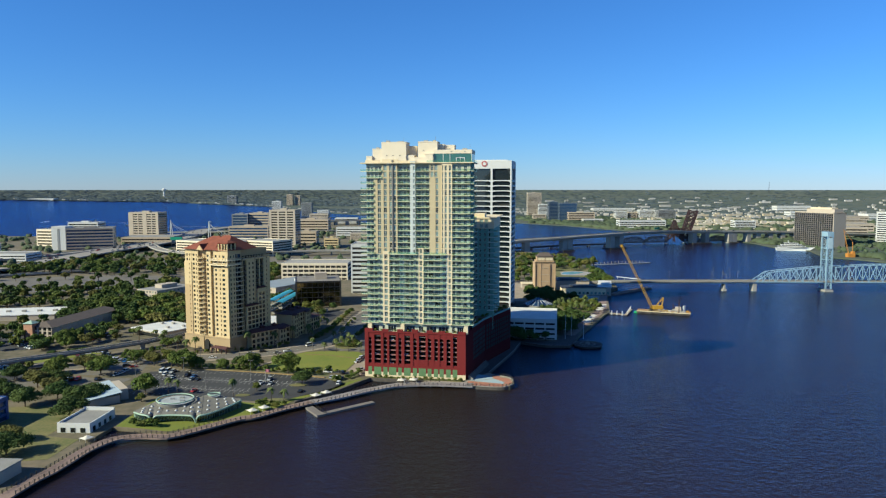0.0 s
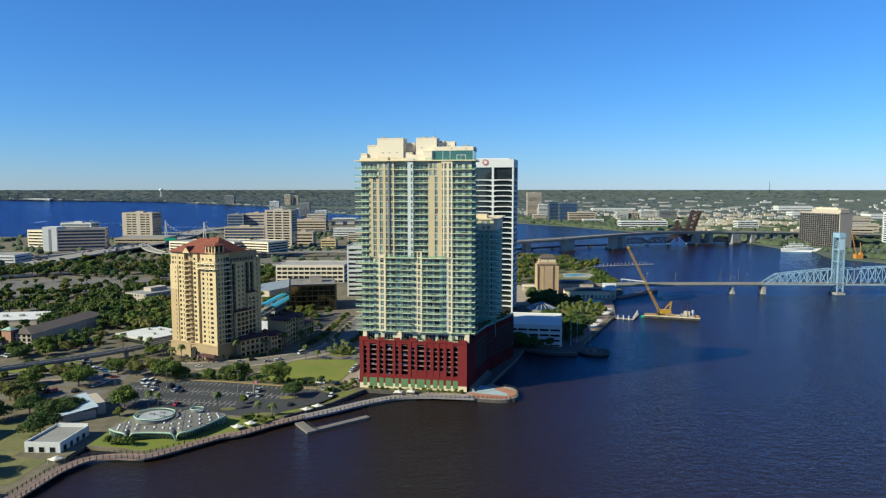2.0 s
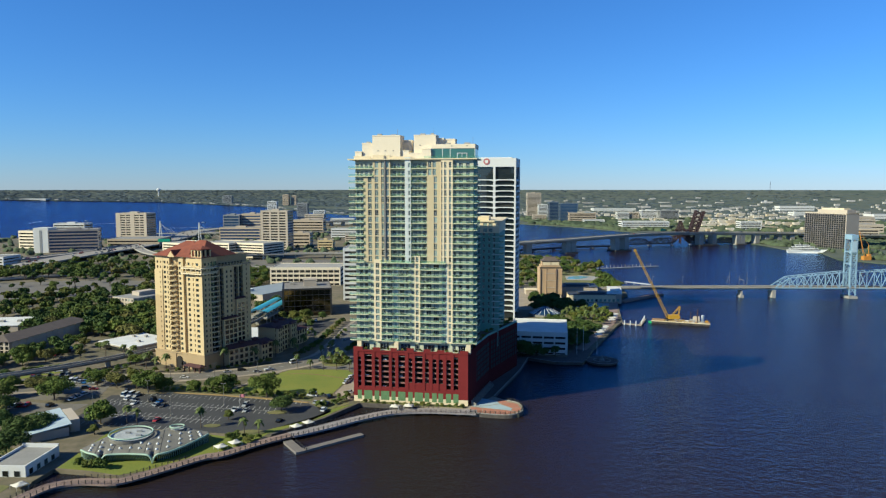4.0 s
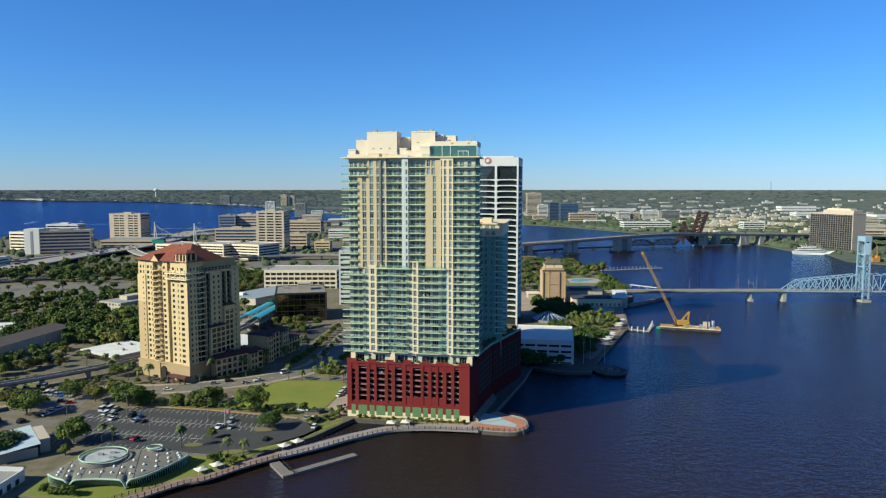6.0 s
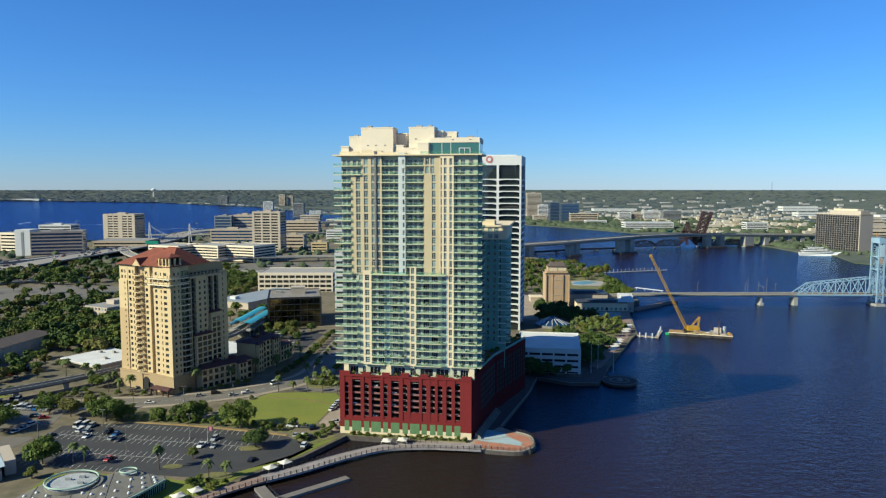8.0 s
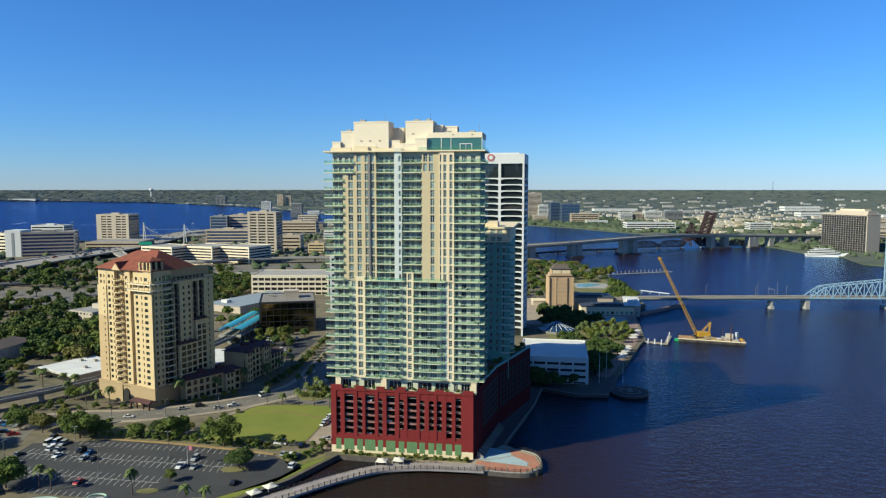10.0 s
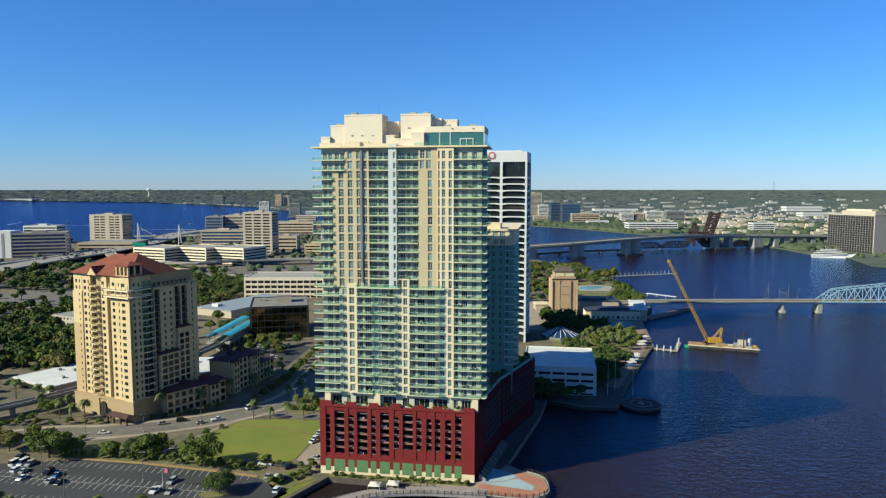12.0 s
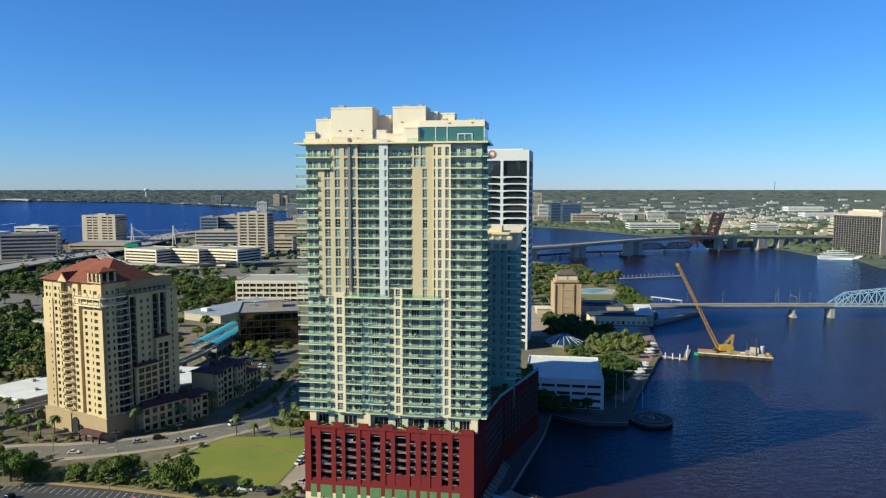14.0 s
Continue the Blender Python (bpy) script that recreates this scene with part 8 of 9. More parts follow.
for line, step in (([(-150, 407), (-114, 402), (-70, 391)], 4.2), ([(-138, 451), (-118, 457), (-104, 470)], 5.0), ([(-82, 331), (-78, 338)], 3.0), ([(-141, 305.5), (-128, 303)], 3.0), ([(-66, 397), (-48, 394)], 4.4), ([(-60, 378), (-48, 390)], 4.0), ([(-38, 386.4), (-24, 383.6), (-10, 381.4), (11, 378.0)], 3.3), ([(-71, 463), (-59, 463), (-60, 474), (-69, 475)], 2.6), ([(-90, 333), (-84, 338)], 3.0),
                   ([(-250, 436), (-225, 456), (-205, 474)], 4.6), ([(-228, 416), (-200, 434)], 5.0), ([(-205, 440), (-186, 450)], 4.2), ([(-110, 415), (-96, 440)], 9.0), ([(-76, 505), (-73, 560)], 9.0), ([(-86, 505), (-80, 560)], 10.0), ([(-200, 428), (-150, 424)], 7.0), ([(-196, 442), (-150, 446)], 7.0)):
    for p, a in along(line, step):
        plant(SMALL, p.x + shr.uniform(-0.8, 0.8), p.y + shr.uniform(-0.8, 0.8), shr.uniform(0.3, 0.55) if step == 3.3 else shr.uniform(0.5, 0.9) if step < 5 else shr.uniform(0.5, 0.8), "clipped round green garden shrub", "shrub", "shrubs", 1.1)


def inside(poly, x, y):
    c = False
    for (x0, y0), (x1, y1) in zip(poly, poly[1:] + poly[:1]):
        if (y0 > y) != (y1 > y) and x < (x1 - x0) * (y - y0) / (y1 - y0) + x0:
            c = not c
    return c


def grove(poly, gap, keep, kinds, lo, hi, label, group, seed, mass=False, free=False):
    """Trees strewn over a plot: each one by itself, or joined to one wood where they stand far off."""
    rng = random.Random(seed)
    wood = {}
    xs, ys = [p[0] for p in poly], [p[1] for p in poly]
    y = min(ys)
    while y < max(ys):
        x = min(xs)
        while x < max(xs):
            px, py = x + rng.uniform(-0.45, 0.45) * gap, y + rng.uniform(-0.45, 0.45) * gap
            if inside(poly, px, py) and rng.random() < keep and (free or all(not inside(q, px, py) for q in CLEAR)):
                if mass:
                    pair = kinds[rng.randrange(len(kinds))]
                    k = rng.uniform(lo, hi)
                    mm = pose(px, py, 1.5, 0, 0, rng.uniform(0, 360)) @ Matrix.Diagonal((k, k, k, 1))
                    for me in pair:
                        co = np.empty(len(me.vertices) * 3)
                        me.vertices.foreach_get("co", co)
                        co = np.c_[co.reshape(-1, 3), np.ones(len(me.vertices))] @ np.array(mm).T
                        mb = wood.setdefault(me.materials[0], MB())
                        o = len(mb.v)
                        mb.v += [tuple(c[:3]) for c in co]
                        mb.f += [tuple(i + o for i in f.vertices) for f in me.polygons]
                else:
                    plant(kinds, px, py, rng.uniform(lo, hi), label, group=group)
            x += gap
        y += gap
    if mass:
        tagged(part("wood", join("wood", [(mb, m_) for m_, mb in wood.items()]), None), label, "wood", kind="stuff")


CLEAR = [[(-300, 486), (-276, 482), (-264, 566), (-290, 568)], [(-404, 545), (-318, 562), (-326, 600), (-410, 585)], [(-236, 512), (-202, 486), (-184, 514), (-216, 540)], [(-298, 662), (-268, 646), (-246, 690), (-276, 706)],
         [(-530, 705), (-454, 700), (-350, 740), (-300, 782), (-312, 842), (-400, 860), (-530, 820)], [(-192, 478), (-138, 448), (-116, 488), (-160, 520)], [(-210, 720), (-168, 696), (-120, 775), (-165, 800)]]
grove([(-262, 545), (-200, 530), (-176, 520), (-190, 560), (-232, 660), (-300, 640), (-345, 612), (-320, 560)], 8.6, 0.95, WOOD, 0.75, 1.05, "dense live oak of the wood behind the condominium", "woodland oaks", 21)
grove([(-460, 600), (-345, 612), (-300, 640), (-262, 700), (-300, 770), (-380, 740), (-470, 690)], 14, 0.85, WOOD, 0.8, 1.15, "broad wood of dark live oaks", "woodland oaks", 22, True)
grove([(-420, 490), (-310, 480), (-300, 540), (-420, 540)], 16, 0.55, WOOD, 0.6, 0.95, "scattered oak among low houses", "woodland oaks", 23, True)
grove([(-560, 830), (-420, 865), (-330, 850), (-240, 790), (-220, 900), (-380, 985), (-560, 930)], 17, 0.72, WOOD, 0.8, 1.15, "rows of green trees along the highway", "highway trees", 24, True)
grove([(-180, 560), (-150, 640), (-150, 700), (-215, 700), (-240, 640), (-215, 580)], 16, 0.6, WOOD, 0.6, 0.95, "oak near the train station", "station trees", 25, True)
grove([(-160, 640), (-100, 600), (-90, 615), (-130, 625), (-140, 700), (-165, 700)], 12, 0.6, MID, 0.5, 0.75, "oak beside the black glass office", "station trees", 26)
grove([(40, 780), (100, 770), (140, 800), (130, 900), (170, 980), (150, 1080), (60, 1120), (30, 950)], 15, 0.8, WOOD, 0.7, 1.0, "green park trees beyond the hotel", "park trees", 27, True)
grove([(152, 760), (176, 752), (188, 800), (196, 850), (180, 850), (166, 800)], 11, 0.85, MID, 0.55, 0.85, "round green riverside park tree", "park trees", 28)
grove([(80, 644), (124, 640), (130, 662), (112, 680), (86, 694)], 8.5, 0.9, [MID[1], MID[2], MID[4], MID[6]], 0.6, 1.15, "dark tree in front of the hotel", "hotel trees", 29)
# only dark-leaved kinds: their colour stands in for the tower's shade
grove([(84, 494), (98, 508), (114, 545), (122, 572), (108, 582), (88, 540)], 7.5, 0.98, [MID[1], MID[2], MID[4], MID[6]], 0.6, 0.85, "dark tree beside the white garage", "garage trees", 30)
grove([(-330, 440), (-255, 462), (-240, 476), (-262, 560), (-275, 480), (-305, 488), (-300, 560), (-330, 540)], 11, 0.8, WOOD, 0.5, 0.8, "oak beside the long motel", "motel trees", 32, True)
grove([(-262, 560), (-246, 476), (-232, 470), (-225, 500), (-236, 515), (-214, 545), (-200, 530), (-190, 545), (-230, 560)], 9.5, 0.75, MID, 0.5, 0.75, "oak round the white-roofed shop", "shop trees", 33)
grove([(-330, 380), (-256, 385), (-262, 430), (-330, 420)], 13, 0.45, OAKS, 0.6, 0.95, "oak on the pale yard", "yard oaks", 34)
grove([(-262, 330), (-225, 350), (-200, 352), (-214, 366), (-262, 370)], 11, 0.5, OAKS, 0.7, 0.95, "oak behind the low stores", "yard oaks", 35)
grove([(-120, 530), (-96, 560), (-88, 600), (-120, 612), (-135, 560)], 11, 0.6, MID, 0.5, 0.8, "street tree near the low apartments", "street trees", 31)

grove([(-282, 918), (-227, 942), (-187, 807), (-208, 754), (-196, 690), (-223, 754)], 9.5, 0.92, WOOD, 0.6, 0.9, "green tree between the garages and the condominium", "garage trees", 36, True)
grove([(-527, 996), (-452, 958), (-393, 855), (-375, 785), (-386, 770)], 13, 0.75, WOOD, 0.7, 1.0, "rows of green trees beyond the woods", "highway trees", 37, True)
grove([(-238, 250), (-182, 256), (-178, 284), (-196, 300), (-238, 326)], 11, 0.7, OAKS, 0.6, 0.9, "oak on the museum grounds", "museum oaks", 38)

grove([(-530, 700), (-454, 700), (-350, 740), (-300, 780), (-312, 842), (-400, 860), (-530, 820)], 17, 0.36, WOOD, 0.5, 0.95, "trees in rows over the wide car park", "car park trees", 39, True, True)
grove([(-600, 880), (-450, 960), (-330, 900), (-240, 930), (-240, 980), (-420, 1080), (-520, 1080)], 15, 0.5, WOOD, 0.6, 1.0, "green trees beside the highway ramps", "highway trees", 40, True)
grove([(-560, 560), (-420, 480), (-330, 470), (-330, 440), (-420, 400), (-620, 420)], 15, 0.5, WOOD, 0.6, 1.0, "scattered oaks among low houses", "woodland oaks", 41, True)
grove([(104, 592), (124, 584), (138, 604), (146, 636), (120, 646), (100, 640)], 7.0, 0.6, SMALL, 0.8, 1.5, "low green undergrowth below the palms", "grove undergrowth", 42, True, True)

grove([(120, 900), (200, 900), (205, 1000), (180, 1090), (120, 1080)], 12, 0.6, WOOD, 0.6, 0.95, "green park trees near the marina", "park trees", 43, True)

grove([(80, 548), (100, 548), (110, 590), (98, 612), (82, 612)], 6.5, 0.8, [MID[1], MID[2], MID[4]], 0.35, 0.55, "dark garden trees behind the white garage", "garden trees", 44, True, True)

# far woods, as one mass of clumps
def clump(mb, x, y, z, r, h, rng):
    n = 6
    vs = []
    for ring_, rad, hh in ((0, 1.0, 0.15), (1, 0.85, 0.65)):
        for i in range(n):
            a = 6.2832 * (i + 0.5 * ring_) / n
            k = rad * rng.uniform(0.75, 1.2)
            vs.append((x + r * k * math.cos(a), y + r * k * math.sin(a), z + h * (hh + rng.uniform(-0.12, 0.12))))
    vs.append((x + rng.uniform(-0.3, 0.3) * r, y + rng.uniform(-0.3, 0.3) * r, z + h * rng.uniform(0.9, 1.15)))
    fs = []
    for i in range(n):
        j = (i + 1) % n
        fs += [(i, j, n + i), (j, n + j, n + i), (n + i, n + j, 2 * n)]
    mb.add(vs, fs)


wrng = random.Random(99)
fw, fd = MB(), MB()
for _ in range(18500):
    u = wrng.random() * (len(FAR_SHORE) - 3) + 0.5
    i = int(u)
    v = wrng.random() ** 1.5
    f_ = u - i
    a = Vector(FAR_SHORE[i]).lerp(Vector(FAR_SHORE[i + 1]), f_)
    b = Vector(BACK[i]).lerp(Vector(BACK[i + 1]), f_)
    p = a.lerp(b, 0.012 + 0.985 * v)
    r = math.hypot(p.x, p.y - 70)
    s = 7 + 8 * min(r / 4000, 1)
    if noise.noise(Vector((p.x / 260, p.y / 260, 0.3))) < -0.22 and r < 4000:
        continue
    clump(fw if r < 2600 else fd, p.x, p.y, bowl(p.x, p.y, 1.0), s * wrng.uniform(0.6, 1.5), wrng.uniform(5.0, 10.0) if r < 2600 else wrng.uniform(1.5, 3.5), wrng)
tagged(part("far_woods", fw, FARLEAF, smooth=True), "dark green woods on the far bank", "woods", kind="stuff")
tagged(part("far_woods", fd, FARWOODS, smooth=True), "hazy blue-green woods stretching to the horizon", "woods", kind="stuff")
sw = MB()
for _ in range(2200):
    x, y = wrng.uniform(-1600, 100), wrng.uniform(900, 1900)
    if not inside(SHORE_SOUTH, x, y) or any(abs(x - p[0]) < 26 and abs(y - p[1]) < 26 for p in HW + HW2 + RAMP):
        continue
    if -760 < x < -150 and wrng.random() < 0.35:
        continue
    clump(sw, x, y, 1.2, wrng.uniform(4, 8), wrng.uniform(5, 10), wrng)
for _ in range(700):
    x, y = wrng.uniform(-2300, -430), wrng.uniform(100, 900)
    if x < -560 or y < 480:
        clump(sw, x, y, 1.2, wrng.uniform(5, 9), wrng.uniform(6, 11), wrng)
tagged(part("bank_woods", sw, FARLEAF), "scattered trees among roads on the south bank", "woods", kind="stuff")
# small far houses
fh_ = MB()
for _ in range(620):
    x, y = wrng.uniform(150, 2400), wrng.uniform(1500, 3300)
    if y < 2650 - 0.9 * x or (x < 620 and y < 2900) or math.hypot(x, y - 70) > 4700:
        continue
    z = bowl(x, y, 1.0)
    w_, d_, h_ = wrng.choice((5, 6, 8, 10, 14, 24)) * wrng.uniform(0.7, 1.2), wrng.uniform(7, 12), wrng.uniform(4, 9)
    fh_.box(x, y, z, x + w_, y + d_, z + h_)
for _ in range(170):
    x, y = wrng.uniform(150, 3000), wrng.uniform(2600, 4500)
    if math.hypot(x, y - 70) > 4300 or y < 2900 - 0.5 * x:
        continue
    z = bowl(x, y, 1.0)
    fh_.box(x, y, z, x + wrng.choice((8, 12, 16, 30, 50)) * wrng.uniform(0.7, 1.2), y + 14, z + wrng.uniform(6, 11))
for _ in range(70):
    u = wrng.uniform(2, 9.5)
    i = int(u)
    p = Vector(FAR_SHORE[i]).lerp(Vector(FAR_SHORE[i + 1]), u - i)
    z = bowl(p.x, p.y + 25, 1.0)
    fh_.box(p.x, p.y + 20, z, p.x + wrng.uniform(6, 18), p.y + 32, z + wrng.uniform(4, 8))
tagged(part("far_houses", fh_, mat("pale_house_walls", (0.36, 0.345, 0.31), 0.8, scale=0.002, fine=0.02, col2=(0.62, 0.60, 0.58), islands=0.3)), "pale far houses and sheds scattered through the woods", "houses", kind="stuff")

# houses close together on the near plain
th = MB()
for _ in range(54):
    x, y = wrng.uniform(700, 1010), wrng.uniform(1960, 2260)
    w_, d_, h_ = wrng.uniform(9, 22), wrng.uniform(9, 14), wrng.uniform(7, 13)
    th.box(x, y, 1.0, x + w_, y + d_, 1.0 + h_)
for _ in range(150):
    x, y = wrng.uniform(430, 1500), wrng.uniform(1700, 2850)
    if x < 520 + max(0.0, 1850 - y) * 0.4:
        continue
    w_, d_, h_ = wrng.choice((8, 10, 14, 26, 44)) * wrng.uniform(0.7, 1.2), wrng.uniform(8, 14), wrng.uniform(6, 12)
    z = bowl(x, y, 1.0)
    th.box(x, y, z, x + w_, y + d_, z + h_)
tagged(part("townhouses", th, mat("cream_house_walls", (0.62, 0.50, 0.30), 0.8, scale=0.01, fine=0.05, col2=(0.78, 0.74, 0.66), islands=0.35)), "dense cream and white townhouses on the near plain", "houses", kind="stuff")
nbw = MB()
for _ in range(420):
    x, y = wrng.uniform(640, 1150), wrng.uniform(980, 1420)
    if x - 640 < (1100 - y) * 0.35 or (680 < x < 760 and 1250 < y < 1380):
        continue
    clump(nbw, x, y, 1.2, wrng.uniform(3, 6), wrng.uniform(4, 8), wrng)
tagged(part("bank_woods", nbw, FARLEAF), "rounded shore trees on the north bank", "woods", kind="stuff")


# ---- cars, lamps ----
def car_shapes(kind):
    L, Wd, H = {"sedan": (4.7, 1.85, 1.45), "suv": (4.9, 1.95, 1.8), "van": (5.6, 2.05, 2.4), "pickup": (5.6, 2.0, 1.85)}[kind]
    h, w = L / 2, Wd / 2
    belt = 0.58 * H if kind != "van" else 0.5 * H
    prof = [(-h, 0.35), (-h, belt - 0.08), (-h + 0.15, belt), (h - 1.1, belt), (h - 0.1, belt - 0.22), (h, 0.5), (h, 0.35)]
    body = profile(prof, -w, w)
    if kind == "sedan":
        top = [(-h + 0.75, belt), (-h + 1.35, H), (h - 2.2, H), (h - 1.3, belt)]
    elif kind == "pickup":
        top = [(-0.5, belt), (-0.4, H), (h - 2.1, H), (h - 1.3, belt)]
    else:
        top = [(-h + 0.1, belt), (-h + 0.4, H), (h - (1.5 if kind == "van" else 2.0), H), (h - (0.8 if kind == "van" else 1.25), belt)]
    cabin = profile(top, -w * 0.88, w * 0.88)
    rf = profile([(top[1][0] + 0.05, H), (top[1][0] + 0.1, H + 0.06), (top[2][0] - 0.1, H + 0.06), (top[2][0] - 0.05, H)], -w * 0.86, w * 0.86)
    wheel = MB().cone(0, 0, -0.12, 0.12, 0.34, 0.34, 12).data("wheel", TYRE)
    return L, w, body, cabin, rf, wheel


CARS = {}
for kind in ("sedan", "suv", "van", "pickup"):
    L_, w_, body, cabin, rf, wheel = car_shapes(kind)
    for ci, cm in enumerate(CAR_COL):
        wb = MB()
        for sx in (-L_ / 2 + 0.85, L_ / 2 - 0.9):
            wb.add(profile([(sx + 0.34 * math.cos(0.785 * q), 0.34 + 0.34 * math.sin(0.785 * q)) for q in range(8)], -w_ + 0.02, w_ - 0.02).v, profile([(0, 0)] * 8, 0, 0).f)
        CARS[kind, ci] = (L_, w_, body.data("body", cm), cabin.data("cabin", DARKGLASS), rf.data("roof", cm), wheel, join("body", [(body, cm), (wb, TYRE)]))
COLN = ["white", "black", "silver", "red", "blue", "dark grey"]


def car(x, y, ang, kind="sedan", c=0, z=1.66, where="parked on the asphalt lot", group="parked cars"):
    L_, w_, body, cabin, rf, wheel, far_body = CARS[kind, c]
    far = group in ("highway cars", "far cars")
    t = thing("van" if kind == "van" else "pickup_truck" if kind == "pickup" else "car", "%s %s %s" % (COLN[c], kind, where), "car", pose(x, y, z, 0, 0, ang), group)
    part("body", far_body if far else body, None, t)
    cb = part("cabin", cabin, None, t, "dark window glass")
    part("roof", rf, None, cb)
    for sx in () if far else (-L_ / 2 + 0.85, L_ / 2 - 0.9):
        for sy in (-w_ + 0.1, w_ - 0.1):
            part("wheel", wheel, None, t, m=pose(sx, sy, 0.34, 90, 0, 0))


A0 = 80.5
for x, y, k, c in ((-100, 373.5, "pickup", 0), (-97, 381, "suv", 2), (-94.5, 372.5, "sedan", 2), (-63, 385.5, "sedan", 2), (-59.5, 384, "suv", 0), (-56.8, 383, "sedan", 1), (-57, 373.5, "suv", 0), (-75, 358, "sedan", 1), (-142, 387, "sedan", 4), (-137.5, 380.5, "sedan", 1), (-132, 359, "sedan", 3),
                   (-160, 392, "suv", 0), (-153.5, 384.5, "sedan", 0), (-146.5, 389.5, "suv", 1), (-141.5, 382, "sedan", 2), (-156.5, 391, "sedan", 2), (-167, 406, "sedan", 1), (-164, 398, "van", 0), (-161, 398, "van", 0), (-158, 397.5, "suv", 2), (-170, 386, "sedan", 5), (-168, 378, "suv", 0), (-165, 377, "sedan", 2)):
    car(x, y, A0 + TREE_RNG.choice((0, 180)), k, c)
for x, y, a, k, c in ((-67, 397, 170, "van", 0), (-75, 398, 170, "pickup", 1), (-58.5, 394.5, 120, "suv", 1), (-52.5, 421, 60, "sedan", 0), (-52, 424.5, 60, "suv", 0), (-51.5, 428, 60, "sedan", 2), (-51, 431.5, 60, "suv", 0), (-50, 434.5, 60, "sedan", 5), (-48.5, 403, 160, "sedan", 2), (-61, 396, 170, "sedan", 5)):
    car(x, y, a, k, c, where="parked beside the forecourt")
for x, y, a, k, c in ((-125, 444, 20, "sedan", 2), (-118, 448, 22, "suv", 1), (-108, 445, 28, "sedan", 2), (-102, 449, 30, "pickup", 0), (-91, 466, 50, "van", 0), (-146, 432, 5, "sedan", 0), (-70, 497, 85, "sedan", 1), (-74, 512, 85, "suv", 0), (-69, 530, 85, "sedan", 2), (-72, 548, 85, "sedan", 1), (-190, 424, 20, "sedan", 5), (-74, 470, 10, "sedan", 1)):
    car(x, y, a, k, c, 1.7, "on the street", "street cars")
for x, y, a, k, c in ((-191, 411, 20, "suv", 1), (-186, 409, 20, "sedan", 3), (-231, 442, 10, "suv", 0), (-225, 446, 10, "sedan", 0), (-241, 419, 40, "sedan", 1), (-188, 391, 70, "sedan", 0), (-187, 395, 70, "sedan", 0), (-186, 400, 70, "suv", 0), (-236, 403, 40, "sedan", 1), (-244, 398, 40, "suv", 5), (-230, 430, 20, "suv", 2), (-216, 432, 20, "sedan", 1),
                      (-270, 462, 80, "sedan", 1), (-276, 464, 80, "suv", 3), (-282, 466, 80, "sedan", 0), (-250, 492, 80, "sedan", 5), (-244, 498, 80, "suv", 0), (-240, 478, 60, "sedan", 2)):
    car(x, y, a, k, c, 1.66, "parked on the pale yard", "yard cars")
hr = random.Random(17)
for x0, y0, dx, dy, n_, a in ((-316, 496, 3.0, -2.4, 9, 50), (-306, 506, 3.0, -2.4, 8, 50), (-296, 470, 3.0, -1.8, 8, 60), (-282, 404, 2.4, -2.2, 8, 45), (-268, 412, 2.4, -2.2, 9, 45), (-252, 404, 2.4, -2.2, 7, 45),
                              (-122, 565, 2.8, 0.4, 8, 95), (-120, 582, 2.8, 0.4, 8, 95), (-124, 598, 2.8, 0.4, 9, 95), (-232, 432, 2.9, 0.8, 8, 100), (-226, 420, 2.9, 0.6, 9, 100), (-206, 424, 2.9, -0.6, 6, 100), (-216, 380, 2.8, 0.1, 9, 88), (-250, 484, 0.9, 2.8, 6, 10)):
    for k in range(n_):
        if hr.random() < 0.72:
            car(x0 + dx * k, y0 + dy * k, a + hr.choice((0, 180)), hr.choice(("sedan", "suv", "suv", "van", "pickup")), hr.choice((0, 0, 1, 1, 2, 2, 5, 3, 4)), 1.71, "parked in a crowded car park", "far cars")
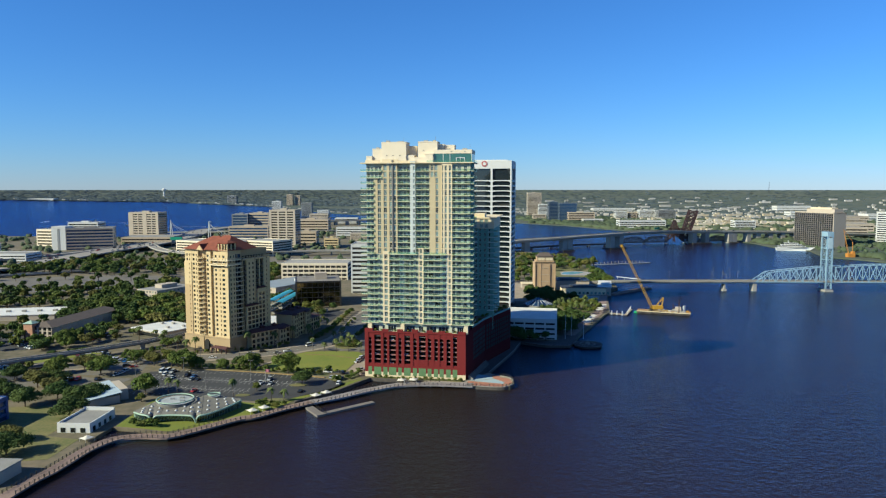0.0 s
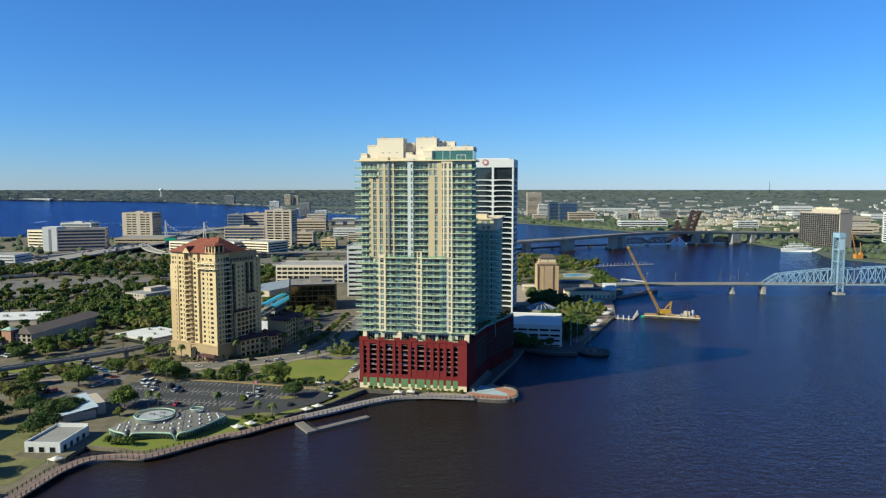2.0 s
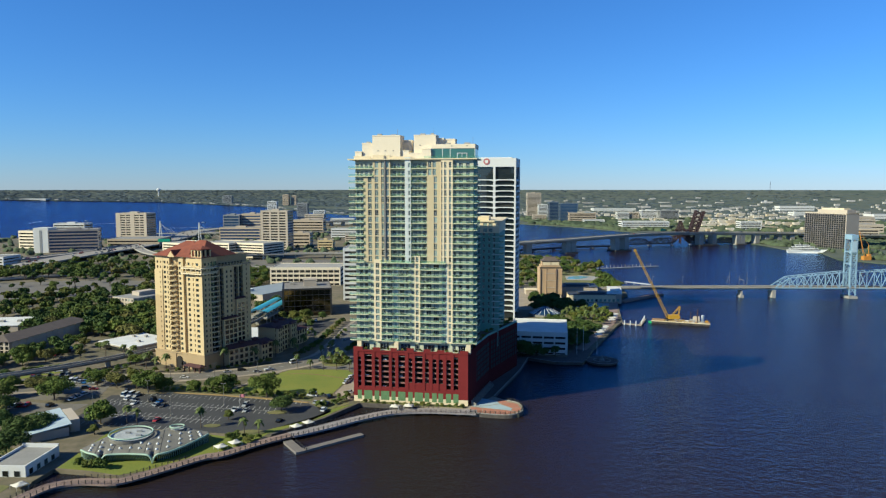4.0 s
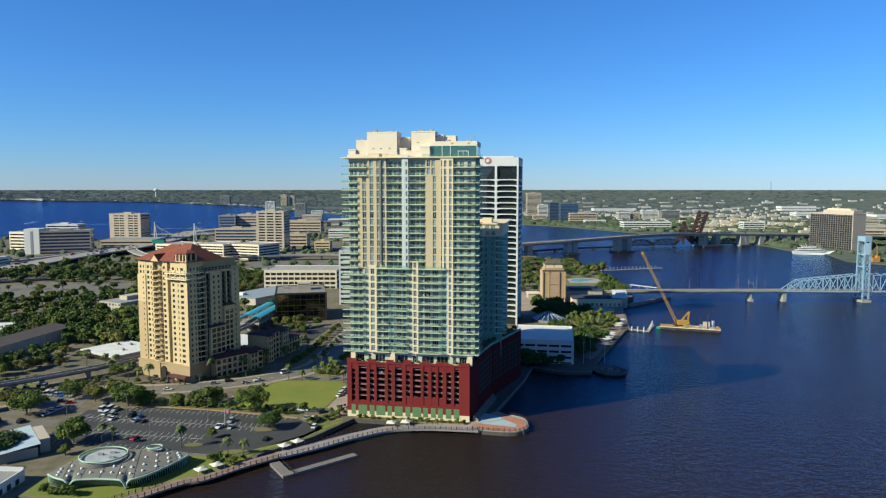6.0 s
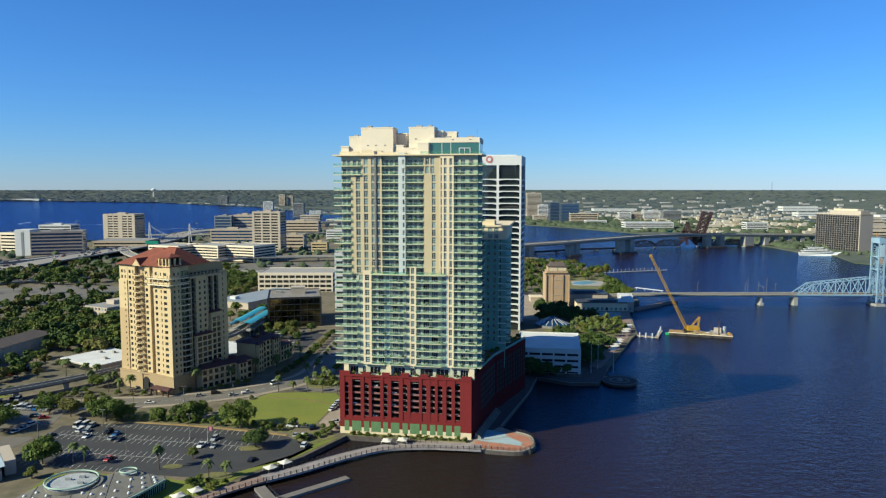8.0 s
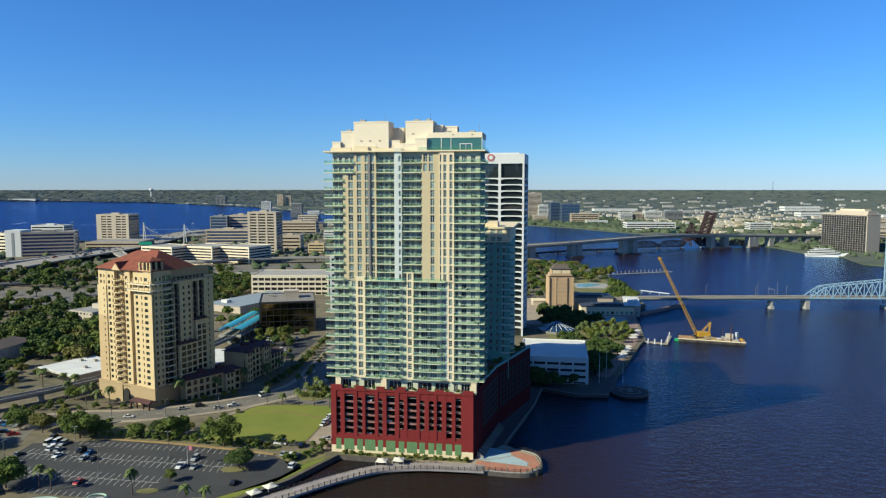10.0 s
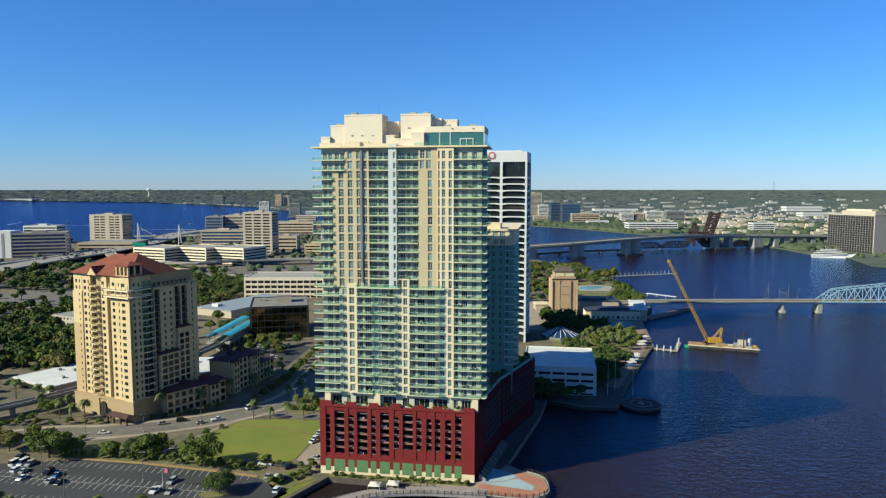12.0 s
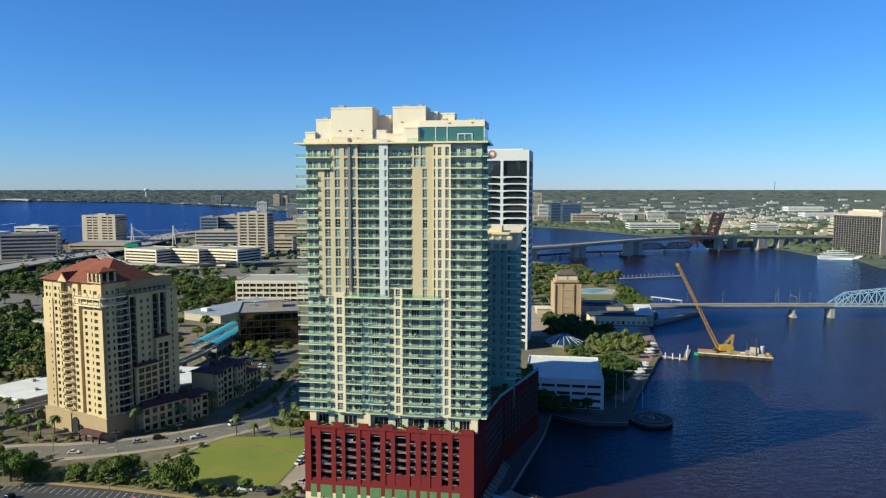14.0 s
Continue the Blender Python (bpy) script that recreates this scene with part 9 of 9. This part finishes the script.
for line, wd, n_ in ((HW, 19, 98), (HW2, 7, 20), (RAMP, 4, 16), (ACOSTA, 8, 14), (R3, 3, 8)):
    pts_ = [p for p in zip(line, line[1:])]
    for _ in range(n_):
        a, b = pts_[hr.randrange(len(pts_))]
        a, b = Vector(a), Vector(b)
        p = a.lerp(b, hr.random())
        d = (b - a).normalized()
        off = hr.choice((-1, 1)) * hr.uniform(1.8, wd)
        if inside(SHORE_SOUTH, p.x, p.y) or line is ACOSTA:
            car(p.x - d.y * off, p.y + d.x * off, math.degrees(math.atan2(d.y, d.x)), hr.choice(("sedan", "suv", "van", "pickup")), hr.choice((0, 0, 1, 2, 2, 5, 3)), p.z + 0.02, "driving on the elevated highway", "highway cars")
for a, b in ((6.5, 2), (15.5, 0), (24, 2), (33, 0), (24.2, 4), (15.8, 5)):
    q = tower.matrix_basis @ Vector((a, 3.6, 9.0 + 2.72 * (b + 0)))
    car(q.x, q.y, -9.4 + 90, "sedan", 0, q.z, "parked inside the open garage", "garage cars")


def lamp(x, y, h=11.0, ang=0.0, label="tall grey lamp post with twin heads"):
    t = thing("street_lamp", label, "street lamp", pose(x, y, 1.6, 0, 0, ang), "lot lamps")
    part("pole", MB().cone(0, 0, 0, h, 0.16, 0.09, 8), PIPE, t)
    part("base", MB().cone(0, 0, 0, 0.8, 0.4, 0.4, 8), CONCRETE, t)
    for s in (-1, 1):
        part("head", MB().box(s * 0.3, -0.2, h, s * 1.3, 0.2, h + 0.22), PIPE, t)


for x, y in ((-148, 388), (-108, 382), (-128, 366), (-172, 380)):
    lamp(x, y)
for p, a in along(STREET[14:42], 24):
    lamp(p.x + 7.6, p.y - 3, 8.0, a, "dark street lamp beside the sidewalk")
fl = thing("flagpole", "flagpole with a small pale red flag in the lot", "flagpole", pose(-98, 375, 1.6))
part("pole", MB().cone(0, 0, 0, 8, 0.1, 0.06, 6), WHITE, fl)
fg = MB()
for i in range(7):
    fg.v += [(0.1 + 0.4 * i, 0.18 * math.sin(i * 1.1), 6.2), (0.1 + 0.4 * i, 0.18 * math.sin(i * 1.1), 7.8)]
fg.f = [(2 * i, 2 * i + 2, 2 * i + 3, 2 * i + 1) for i in range(6)]
ff = part("flag", fg, mat("faded_flag", (0.50, 0.18, 0.22), 0.8), fl)
fm = ff.modifiers.new("thickness", "SOLIDIFY")
fm.thickness = 0.03
